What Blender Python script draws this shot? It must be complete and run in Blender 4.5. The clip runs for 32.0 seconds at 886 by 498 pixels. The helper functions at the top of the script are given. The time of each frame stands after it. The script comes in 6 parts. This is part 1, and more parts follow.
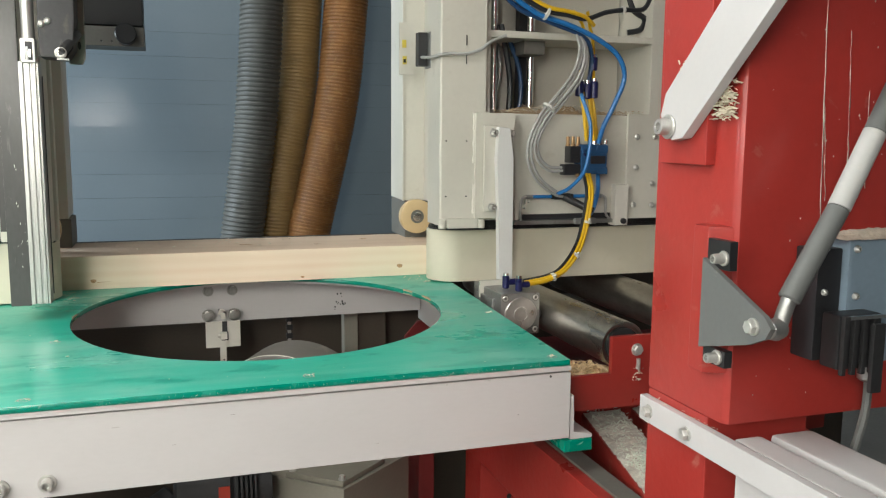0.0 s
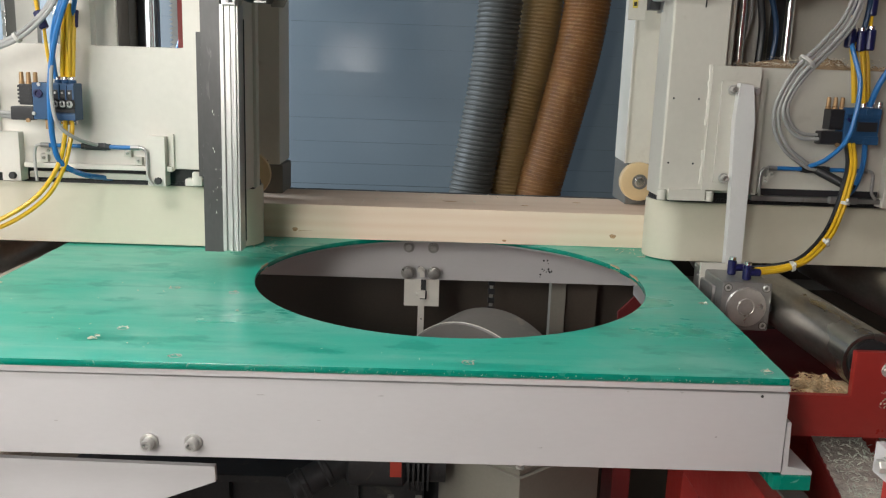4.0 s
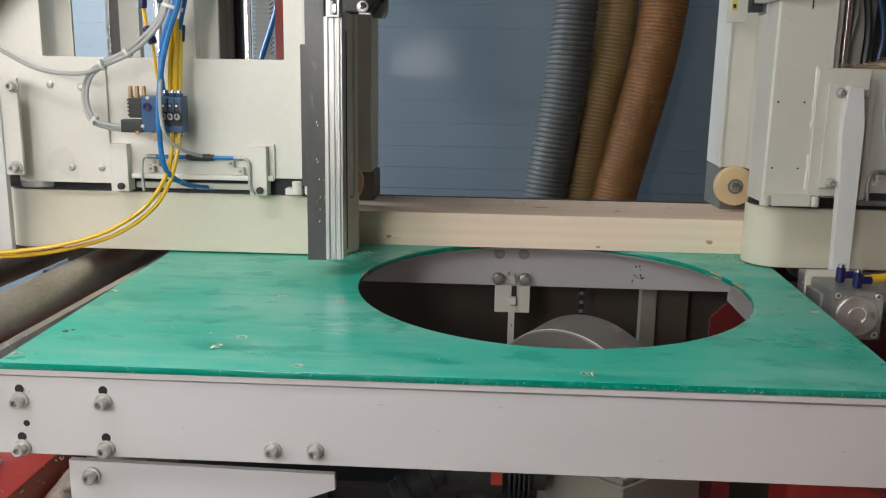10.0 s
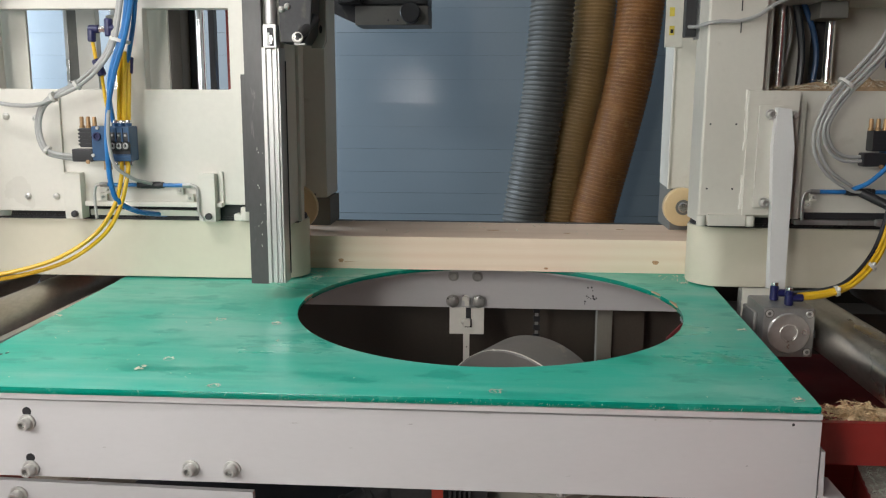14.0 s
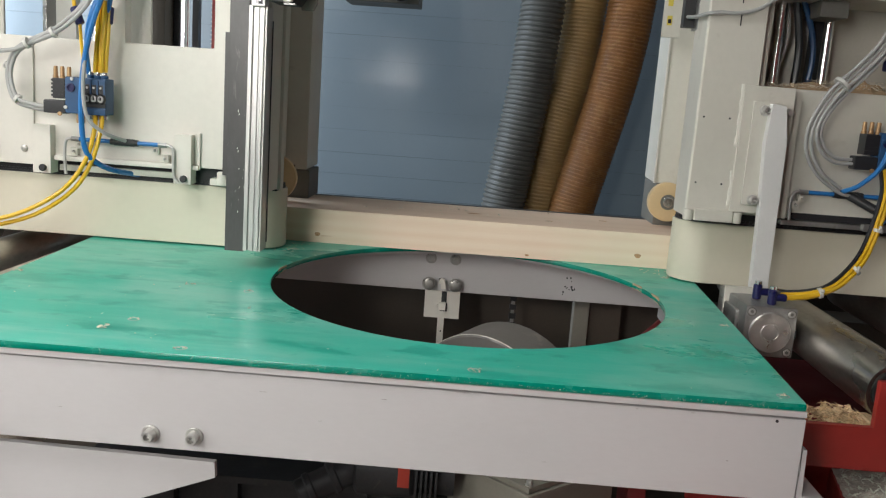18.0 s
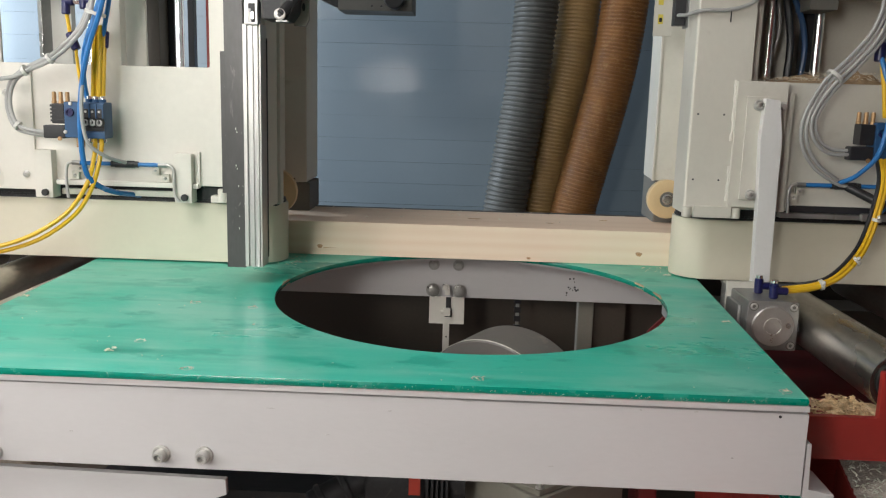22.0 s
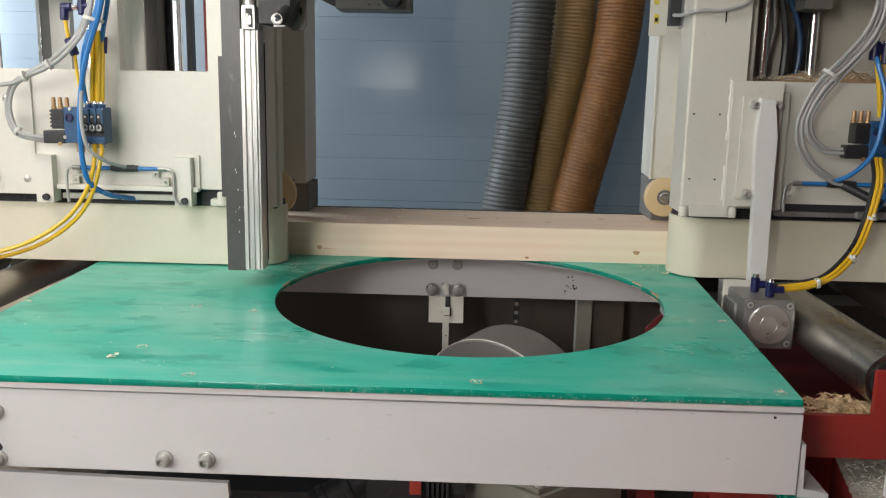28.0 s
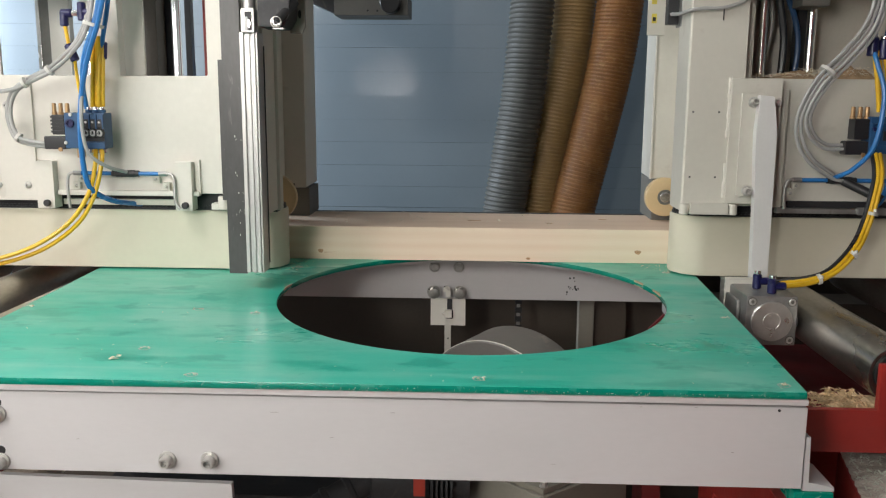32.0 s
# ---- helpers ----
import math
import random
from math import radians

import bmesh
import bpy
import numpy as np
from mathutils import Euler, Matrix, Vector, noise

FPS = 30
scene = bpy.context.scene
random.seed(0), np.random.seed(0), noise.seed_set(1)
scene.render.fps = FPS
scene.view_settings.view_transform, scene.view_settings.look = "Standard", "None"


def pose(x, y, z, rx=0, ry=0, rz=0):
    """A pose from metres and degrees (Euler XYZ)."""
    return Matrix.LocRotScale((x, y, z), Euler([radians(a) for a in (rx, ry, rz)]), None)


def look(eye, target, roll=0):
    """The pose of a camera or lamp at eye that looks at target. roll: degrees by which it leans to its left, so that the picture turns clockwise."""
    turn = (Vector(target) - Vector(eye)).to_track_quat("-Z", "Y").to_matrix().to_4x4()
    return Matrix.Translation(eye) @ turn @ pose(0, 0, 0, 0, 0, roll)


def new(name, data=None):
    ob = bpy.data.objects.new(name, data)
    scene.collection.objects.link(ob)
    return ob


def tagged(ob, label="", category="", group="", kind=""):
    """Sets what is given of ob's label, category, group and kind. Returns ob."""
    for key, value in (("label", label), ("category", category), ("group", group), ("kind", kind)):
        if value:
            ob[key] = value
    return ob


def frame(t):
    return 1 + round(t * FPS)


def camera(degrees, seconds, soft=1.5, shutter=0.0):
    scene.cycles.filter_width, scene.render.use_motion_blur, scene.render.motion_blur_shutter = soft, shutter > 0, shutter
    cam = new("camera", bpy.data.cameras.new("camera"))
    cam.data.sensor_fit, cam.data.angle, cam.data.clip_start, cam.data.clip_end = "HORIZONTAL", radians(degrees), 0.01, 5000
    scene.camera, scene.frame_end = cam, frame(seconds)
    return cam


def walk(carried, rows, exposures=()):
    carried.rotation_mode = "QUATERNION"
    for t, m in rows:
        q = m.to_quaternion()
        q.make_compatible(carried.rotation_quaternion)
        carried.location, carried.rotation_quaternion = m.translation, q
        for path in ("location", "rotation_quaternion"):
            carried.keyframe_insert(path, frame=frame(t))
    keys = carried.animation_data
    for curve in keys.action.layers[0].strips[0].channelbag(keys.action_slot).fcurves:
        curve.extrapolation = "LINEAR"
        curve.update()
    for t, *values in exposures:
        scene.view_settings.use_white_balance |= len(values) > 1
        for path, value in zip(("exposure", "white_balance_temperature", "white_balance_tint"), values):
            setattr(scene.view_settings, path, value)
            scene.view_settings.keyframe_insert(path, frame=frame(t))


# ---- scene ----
cam = camera(55.6, 32.0, soft=1.2)
PATH = [
    (0, (0.222, -1.173, 1.303), (0.842, 0.708, 1.031), 0.5),
    (0.5, (0.223, -1.196, 1.301), (0.622, 0.731, 0.942), -0.1),
    (1, (0.221, -1.153, 1.292), (0.5, 0.79, 0.912), 0.2),
    (1.2, (0.218, -1.115, 1.293), (0.493, 0.828, 0.907), 0.3),
    (1.5, (0.23, -1.069, 1.298), (0.506, 0.873, 0.91), 0.6),
    (2, (0.31, -1.038, 1.32), (0.515, 0.914, 0.931), 1.8),
    (2.5, (0.33, -1.029, 1.315), (0.422, 0.93, 0.92), 2.0),
    (3, (0.33, -1.017, 1.312), (0.38, 0.942, 0.913), 1.9),
    (3.5, (0.341, -1.014, 1.313), (0.38, 0.945, 0.911), 1.9),
    (5.5, (0.384, -1.031, 1.314), (0.337, 0.926, 0.907), 1.9),
    (6, (0.383, -1.032, 1.314), (0.286, 0.923, 0.903), 1.5),
    (6.5, (0.392, -1.023, 1.318), (0.293, 0.931, 0.908), 1.0),
    (7, (0.396, -1.025, 1.32), (0.297, 0.93, 0.909), 0.7),
    (7.5, (0.4, -1.016, 1.321), (0.299, 0.938, 0.908), 0.5),
    (8, (0.4, -1.014, 1.32), (0.294, 0.941, 0.912), 0.4),
    (8.5, (0.356, -1.013, 1.32), (0.249, 0.944, 0.919), 0.3),
    (9, (0.269, -1.023, 1.326), (0.166, 0.934, 0.926), 0.4),
    (9.5, (0.234, -1.029, 1.314), (0.127, 0.928, 0.916), 1.1),
    (10, (0.274, -1.017, 1.326), (0.175, 0.938, 0.92), 1.0),
    (10.5, (0.318, -1.018, 1.335), (0.216, 0.937, 0.928), 0.4),
    (11, (0.351, -1.02, 1.335), (0.245, 0.935, 0.925), 0.1),
    (11.5, (0.391, -1.031, 1.335), (0.288, 0.923, 0.92), -0.2),
    (12, (0.409, -1.029, 1.325), (0.299, 0.926, 0.918), 0.2),
    (12.5, (0.406, -1.028, 1.326), (0.291, 0.93, 0.939), 0.3),
    (13, (0.41, -1.039, 1.328), (0.291, 0.922, 0.95), 0.2),
    (13.5, (0.412, -1.042, 1.33), (0.287, 0.922, 0.975), 0.1),
    (15.5, (0.409, -1.029, 1.316), (0.271, 0.937, 0.975), 0.8),
    (16, (0.401, -1.013, 1.32), (0.288, 0.953, 0.972), 0.8),
    (16.5, (0.404, -1.005, 1.307), (0.323, 0.963, 0.961), 1.6),
    (17, (0.397, -1.01, 1.295), (0.317, 0.957, 0.943), 3.6),
    (17.5, (0.389, -1.006, 1.292), (0.327, 0.961, 0.933), 4.3),
    (18, (0.392, -1.006, 1.291), (0.333, 0.961, 0.933), 4.1),
    (18.5, (0.403, -1.01, 1.302), (0.346, 0.957, 0.946), 3.7),
    (19, (0.408, -1.013, 1.304), (0.346, 0.955, 0.954), 2.8),
    (19.5, (0.404, -1.013, 1.311), (0.346, 0.954, 0.955), 1.8),
    (20, (0.408, -1.015, 1.314), (0.343, 0.952, 0.958), 1.0),
    (20.5, (0.404, -1.019, 1.313), (0.339, 0.948, 0.956), 1.2),
    (21, (0.398, -1.02, 1.313), (0.333, 0.946, 0.953), 1.3),
    (21.5, (0.398, -1.016, 1.307), (0.334, 0.952, 0.953), 1.5),
    (22, (0.402, -1.014, 1.306), (0.327, 0.953, 0.949), 1.6),
    (22.5, (0.403, -1.017, 1.309), (0.332, 0.95, 0.951), 1.6),
    (23, (0.408, -1.019, 1.31), (0.332, 0.947, 0.953), 1.5),
    (23.5, (0.406, -1.018, 1.315), (0.328, 0.948, 0.955), 1.4),
    (24, (0.405, -1.017, 1.312), (0.33, 0.95, 0.955), 1.4),
    (24.5, (0.41, -1.021, 1.318), (0.329, 0.945, 0.957), 1.2),
    (25, (0.407, -1.022, 1.321), (0.329, 0.943, 0.956), 1.1),
    (25.5, (0.403, -1.022, 1.319), (0.326, 0.943, 0.955), 1.1),
    (27.5, (0.408, -1.024, 1.321), (0.329, 0.94, 0.952), 1.0),
    (28, (0.406, -1.022, 1.325), (0.33, 0.941, 0.95), 1.1),
    (28.5, (0.408, -1.022, 1.319), (0.33, 0.942, 0.95), 1.1),
    (29, (0.406, -1.021, 1.317), (0.329, 0.943, 0.947), 1.1),
    (29.5, (0.406, -1.023, 1.322), (0.328, 0.94, 0.949), 0.8),
    (30, (0.408, -1.022, 1.319), (0.33, 0.943, 0.954), 0.6),
    (30.5, (0.41, -1.025, 1.312), (0.332, 0.942, 0.963), 0.3),
    (31, (0.409, -1.028, 1.31), (0.33, 0.94, 0.963), 0.3),
    (31.5, (0.409, -1.025, 1.309), (0.329, 0.943, 0.959), 0.3),
    (32, (0.406, -1.025, 1.309), (0.327, 0.942, 0.956), 0.4),
]
walk(cam, [(t, look(eye, target, roll)) for t, eye, target, roll in PATH],
     exposures=[(0, 0.18, 6500, 4), (1.2, -0.11, 6450, 6), (3, -0.14, 6420, 8), (6, -0.20, 6300, 9), (8.4, -0.23, 6300, 9), (9.2, -0.34, 6300, 9), (10.5, -0.35, 6300, 9), (12, -0.23, 6300, 9), (16, -0.23, 6300, 8), (23, -0.12, 6420, 9), (32, -0.11, 6420, 9)])
# ---------------------------------------------------------------- light
world = bpy.data.worlds.new("world")
scene.world = world
world.use_nodes = True
world.node_tree.nodes["Background"].inputs[0].default_value = (0.55, 0.62, 0.75, 1)
world.node_tree.nodes["Background"].inputs[1].default_value = 0.115


def area(name, eye, target, sx, sy, watts, colour):
    data = bpy.data.lights.new(name, "AREA")
    data.shape, data.size, data.size_y, data.energy, data.color = "RECTANGLE", sx, sy, watts, colour
    ob = new(name, data)
    ob.matrix_world = look(eye, target)
    return ob


LAMPS = [  # eye, what it points at, size along x, size along y, watts, colour
    ((-0.46, -2.05, 1.74), (-0.55, 0.6, 1.1), 0.42, 0.80, 22, (1.0, 0.95, 0.89)),
    ((-1.40, -1.85, 1.98), (-0.9, 0.6, 1.0), 0.8, 0.6, 12, (1.0, 0.93, 0.85)),
    ((-0.80, -0.55, 2.65), (-0.80, -0.549, 0.0), 1.2, 0.3, 25, (1.0, 0.96, 0.92)),
]
# daylight in the windows of the west wall
area("window_light", (-3.13, 1.75, 1.9), (0.0, 2.3, 1.35), 1.7, 1.5, 155, (0.80, 0.90, 1.0))
area("window_light", (-3.13, -1.55, 1.9), (-0.2, 0.5, 1.1), 1.7, 1.5, 46, (1.0, 0.97, 0.93))
for spot, aim, sx, sy, watts, colour in LAMPS:
    way = (Vector(aim) - Vector(spot)).normalized()
    area("lamp_light", Vector(spot) + 0.03 * way, aim, sx, sy, watts, colour)

# ---------------------------------------------------------------- materials
MATS = {}


def links(mat):
    t = mat.node_tree
    return t, t.nodes, t.links


def paint(name, col, rough=0.5, metal=0.0, var=0.08, scale=6.0, bump=0.03, fine=160.0, stain=None, amount=0.0,
          stain_scale=14.0, stretch=(1, 1, 1), rvar=0.12, coat=0.0, stain_rough=0.8, rnd=0.0):
    """A plain surface: two scales of tone, fine relief, stains with a shape of their own."""
    mat = bpy.data.materials.new(name)
    mat.use_nodes = True
    t, n, l = links(mat)
    bsdf = n["Principled BSDF"]
    tc = n.new("ShaderNodeTexCoord")
    mp = n.new("ShaderNodeMapping")
    mp.inputs["Scale"].default_value = stretch
    l.new(tc.outputs["Object"], mp.inputs["Vector"])
    big = n.new("ShaderNodeTexNoise")
    big.inputs["Scale"].default_value, big.inputs["Detail"].default_value = scale, 6
    l.new(mp.outputs[0], big.inputs["Vector"])
    small = n.new("ShaderNodeTexNoise")
    small.inputs["Scale"].default_value, small.inputs["Detail"].default_value = fine, 3
    l.new(mp.outputs[0], small.inputs["Vector"])
    ramp = n.new("ShaderNodeMapRange")
    ramp.inputs["From Min"].default_value, ramp.inputs["From Max"].default_value = 0.25, 0.75
    ramp.inputs["To Min"].default_value, ramp.inputs["To Max"].default_value = 1 - var, 1 + var
    l.new(big.outputs["Fac"], ramp.inputs["Value"])
    r2 = n.new("ShaderNodeMapRange")
    r2.inputs["From Min"].default_value, r2.inputs["From Max"].default_value = 0.2, 0.8
    r2.inputs["To Min"].default_value, r2.inputs["To Max"].default_value = 1 - var * 0.5, 1 + var * 0.5
    l.new(small.outputs["Fac"], r2.inputs["Value"])
    mul = n.new("ShaderNodeMath")
    mul.operation = "MULTIPLY"
    l.new(ramp.outputs[0], mul.inputs[0])
    l.new(r2.outputs[0], mul.inputs[1])
    tone = mul
    if rnd:
        info = n.new("ShaderNodeObjectInfo")
        r3 = n.new("ShaderNodeMapRange")
        r3.inputs["To Min"].default_value, r3.inputs["To Max"].default_value = 1 - rnd, 1 + rnd
        l.new(info.outputs["Random"], r3.inputs["Value"])
        tone = n.new("ShaderNodeMath")
        tone.operation = "MULTIPLY"
        l.new(mul.outputs[0], tone.inputs[0])
        l.new(r3.outputs[0], tone.inputs[1])
    vm = n.new("ShaderNodeVectorMath")
    vm.operation = "SCALE"
    vm.inputs[0].default_value = col
    l.new(tone.outputs[0], vm.inputs["Scale"])
    colour = vm.outputs[0]
    rr = n.new("ShaderNodeMapRange")
    rr.inputs["From Min"].default_value, rr.inputs["From Max"].default_value = 0.3, 0.7
    rr.inputs["To Min"].default_value, rr.inputs["To Max"].default_value = max(0.02, rough - rvar), min(1, rough + rvar)
    l.new(big.outputs["Fac"], rr.inputs["Value"])
    roughness = rr.outputs[0]
    if stain:
        st = n.new("ShaderNodeTexNoise")
        st.inputs["Scale"].default_value, st.inputs["Detail"].default_value, st.inputs["Roughness"].default_value = stain_scale, 8, 0.62
        st.inputs["Distortion"].default_value = 0.6
        off = n.new("ShaderNodeVectorMath")
        off.operation = "ADD"
        off.inputs[1].default_value = (7.3, 2.9, 4.1)
        l.new(mp.outputs[0], off.inputs[0])
        l.new(off.outputs[0], st.inputs["Vector"])
        edge = n.new("ShaderNodeMapRange")
        edge.inputs["From Min"].default_value, edge.inputs["From Max"].default_value = 0.66 - amount * 0.4, 0.86 - amount * 0.3
        edge.inputs["To Max"].default_value = 0.85
        l.new(st.outputs["Fac"], edge.inputs["Value"])
        mix = n.new("ShaderNodeMix")
        mix.data_type = "RGBA"
        l.new(edge.outputs[0], mix.inputs["Factor"])
        l.new(colour, mix.inputs["A"])
        mix.inputs["B"].default_value = (*stain, 1)
        colour = mix.outputs["Result"]
        mr = n.new("ShaderNodeMix")
        l.new(edge.outputs[0], mr.inputs["Factor"])
        l.new(roughness, mr.inputs["A"])
        mr.inputs["B"].default_value = stain_rough
        roughness = mr.outputs["Result"]
    l.new(colour, bsdf.inputs["Base Color"])
    l.new(roughness, bsdf.inputs["Roughness"])
    bsdf.inputs["Metallic"].default_value = metal
    bsdf.inputs["Coat Weight"].default_value = coat
    if bump:
        bp = n.new("ShaderNodeBump")
        bp.inputs["Strength"].default_value, bp.inputs["Distance"].default_value = bump, 0.002
        l.new(small.outputs["Fac"], bp.inputs["Height"])
        l.new(bp.outputs[0], bsdf.inputs["Normal"])
    MATS[name] = mat
    return mat


ARMW = paint("light_grey_arm_paint", (0.64, 0.635, 0.62), 0.40, var=0.04, bump=0.05, stain=(0.46, 0.43, 0.37), amount=0.06, stain_scale=14)
# dirty off-white, darkened further for the shade under the table
GEARW = paint("dirty_shaded_off_white_paint", (0.23, 0.215, 0.18), 0.5, var=0.10, bump=0.05, stain=(0.22, 0.19, 0.15), amount=0.12, stain_scale=9)
INNER = paint("inner_light_paint", (0.50, 0.48, 0.42), 0.5, var=0.06, bump=0.04, stain=(0.36, 0.32, 0.25), amount=0.10)
WHITE = paint("white_paint", (0.64, 0.615, 0.555), 0.38, var=0.05, bump=0.05, fine=90, stain=(0.52, 0.48, 0.40), amount=0.07, stain_scale=9)
LILAC = paint("table_white_paint", (0.525, 0.510, 0.51), 0.42, var=0.03, bump=0.10, fine=120, stain=(0.50, 0.485, 0.475), amount=0.14, stain_scale=11, stretch=(0.6, 1, 1.4))
CREAM = paint("cream_cover", (0.61, 0.57, 0.455), 0.42, var=0.035, bump=0.03, fine=70, stain=(0.52, 0.48, 0.36), amount=0.07, stain_scale=7)
GREYW = paint("grey_white_paint", (0.57, 0.55, 0.485), 0.42, var=0.05, bump=0.05, fine=90, stain=(0.40, 0.37, 0.31), amount=0.08, stain_scale=10)
# grey taken darker for the shade round the slotted plate and rear post
BEIGE = paint("shaded_grey_paint", (0.24, 0.225, 0.19), 0.5, var=0.09, bump=0.04, stain=(0.18, 0.155, 0.12), amount=0.15)
PLASTIC = paint("green_plastic", (0.0, 0.45, 0.32), 0.33, var=0.06, scale=3.0, bump=0.10, fine=260, stain=(0.06, 0.52, 0.41), amount=0.40,
                stain_scale=3.0, stretch=(0.7, 1.3, 1), stain_rough=0.6)
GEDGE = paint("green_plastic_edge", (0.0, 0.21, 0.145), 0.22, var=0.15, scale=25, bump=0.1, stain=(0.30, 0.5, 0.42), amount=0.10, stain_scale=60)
RED = paint("red_paint", (0.345, 0.030, 0.024), 0.38, var=0.10, bump=0.30, fine=70, stain=(0.50, 0.24, 0.18), amount=0.05, stain_scale=22, coat=0.25)
DUSTRED = paint("dusty_red_paint", (0.26, 0.024, 0.018), 0.5, var=0.12, bump=0.2, fine=130, stain=(0.48, 0.33, 0.22), amount=0.16, stain_scale=10)
# guard panel's maroon; on inner frame parts it is red darkened for shade
MAROON = paint("maroon_and_shaded_red", (0.16, 0.016, 0.016), 0.5, var=0.12, bump=0.1, stain=(0.20, 0.10, 0.07), amount=0.08, stain_scale=12)
STEEL = paint("ground_steel", (0.52, 0.51, 0.49), 0.32, 1.0, var=0.10, scale=10, bump=0.04, fine=300, rvar=0.1)
DARKST = paint("dark_rail_steel", (0.066, 0.065, 0.064), 0.42, 0.4, var=0.2, scale=14, bump=0.08, stain=(0.48, 0.46, 0.42), amount=0.10, stain_scale=26, stretch=(1, 1, 0.35))
ALU = paint("aluminium_profile", (0.50, 0.495, 0.48), 0.40, 0.75, var=0.14, scale=20, bump=0.02, stretch=(40, 40, 0.6))
CLAMP = paint("bright_clamp_metal", (0.74, 0.73, 0.71), 0.34, 0.5, var=0.08, scale=40, bump=0.04)
CAST = paint("cast_aluminium", (0.36, 0.36, 0.35), 0.45, 0.8, var=0.14, scale=24, bump=0.14, fine=260, stain=(0.30, 0.27, 0.22), amount=0.14, stain_scale=40)
BOLTD = paint("dull_steel_bolt", (0.36, 0.35, 0.33), 0.34, 0.95, var=0.15, scale=60, bump=0.06)
CHROME = paint("chrome_rod", (0.82, 0.82, 0.82), 0.22, 1.0, var=0.03, bump=0.0, rvar=0.05)
ZINC = paint("zinc_bolt", (0.54, 0.53, 0.505), 0.40, 0.65, var=0.14, scale=60, bump=0.08, stain=(0.30, 0.26, 0.21), amount=0.12, stain_scale=160)
ROLLER = paint("worn_steel_roller", (0.44, 0.42, 0.38), 0.36, 0.95, var=0.24, scale=5, bump=0.05, stain=(0.20, 0.175, 0.135), amount=0.24, stain_scale=7, stretch=(1, 0.35, 1), stain_rough=0.5)
BLACK = paint("black_plastic", (0.018, 0.018, 0.02), 0.4, var=0.2, bump=0.05)
DARK = paint("dark_machine_metal", (0.036, 0.036, 0.038), 0.5, 0.4, var=0.25, bump=0.08, stain=(0.2, 0.18, 0.14), amount=0.12)
BLUEB = paint("blue_valve_plastic", (0.018, 0.068, 0.16), 0.42, var=0.15, bump=0.03, stain=(0.10, 0.12, 0.14), amount=0.08, stain_scale=50)
NAVY = paint("dark_blue_fitting", (0.010, 0.011, 0.07), 0.35, var=0.1, bump=0.02)
BLUET = paint("blue_tube_plastic", (0.022, 0.155, 0.42), 0.3, var=0.06, bump=0.0)
YELLT = paint("yellow_tube_plastic", (0.70, 0.43, 0.02), 0.32, var=0.06, bump=0.0)
GREYT = paint("grey_cable_plastic", (0.36, 0.36, 0.35), 0.42, var=0.06, bump=0.0)
DBLUET = paint("dark_blue_tube_plastic", (0.015, 0.05, 0.13), 0.35, var=0.06, bump=0.0)
BLACKT = paint("black_tube_plastic", (0.02, 0.022, 0.026), 0.35, var=0.06, bump=0.0)
NYLON = paint("nylon_wheel", (0.60, 0.45, 0.25), 0.4, var=0.06, bump=0.03, stain=(0.45, 0.32, 0.15), amount=0.08)
BRASS = paint("bronze_silencer", (0.42, 0.27, 0.14), 0.5, 0.7, var=0.12, bump=0.15, fine=400)
TIEW = paint("white_cable_tie", (0.58, 0.575, 0.54), 0.4, var=0.03, bump=0.0)
DUST = paint("sawdust", (0.46, 0.32, 0.19), 0.95, var=0.30, scale=60, bump=1.0, fine=300, stain=(0.62, 0.48, 0.31), amount=0.30, stain_scale=110)
GDUST = paint("grey_sawdust", (0.43, 0.375, 0.31), 0.95, var=0.25, scale=40, bump=0.9, fine=240, stain=(0.52, 0.44, 0.33), amount=0.25, stain_scale=60)
PDUST = paint("pale_dust_film", (0.56, 0.52, 0.46), 0.95, var=0.28, scale=50, bump=0.9, fine=260, stain=(0.34, 0.20, 0.16), amount=0.20, stain_scale=45)
WORN = paint("worn_brown_edge", (0.42, 0.33, 0.20), 0.8, var=0.3, scale=120, bump=0.4, stain=(0.55, 0.55, 0.42), amount=0.3, stain_scale=150)
SCUFF = paint("grey_scuff", (0.38, 0.365, 0.35), 0.7, var=0.3, scale=200, bump=0.0)
WDUST = paint("pale_edge_dust", (0.60, 0.64, 0.55), 0.95, var=0.15, scale=50, bump=0.2)
# guide block's brown; on sheets and rear beam it paints the unlit interior
BRIB = paint("brown_plate_and_inner_dark", (0.070, 0.055, 0.042), 0.5, var=0.15, bump=0.05)
FDUST = paint("fresh_shavings", (0.72, 0.53, 0.31), 0.9, var=0.30, scale=60, bump=0.8, fine=300, stain=(0.78, 0.64, 0.44), amount=0.35, stain_scale=90)
CHIP = paint("wood_chip", (0.72, 0.65, 0.52), 0.8, var=0.15, bump=0.05, rnd=0.2)
WALLM = paint("blue_grey_sheet", (0.235, 0.290, 0.335), 0.24, 0.0, var=0.05, scale=2.0, bump=0.0, rvar=0.04)
FLOOR = paint("concrete_floor", (0.24, 0.22, 0.20), 0.8, var=0.2, scale=3, bump=0.4, fine=80, stain=(0.50, 0.41, 0.30), amount=0.35, stain_scale=3)
ROOM = paint("grey_hall_paint", (0.32, 0.32, 0.315), 0.7, var=0.08, scale=1.5, bump=0.05)
GREYHOSE = paint("grey_dusty_hose", (0.100, 0.100, 0.092), 0.50, var=0.14, scale=9, bump=0.10, stain=(0.15, 0.155, 0.14), amount=0.25, stain_scale=12)
OLIVE = paint("amber_hose", (0.40, 0.262, 0.105), 0.50, var=0.18, scale=9, bump=0.10, stain=(0.36, 0.24, 0.12), amount=0.25, stain_scale=14)
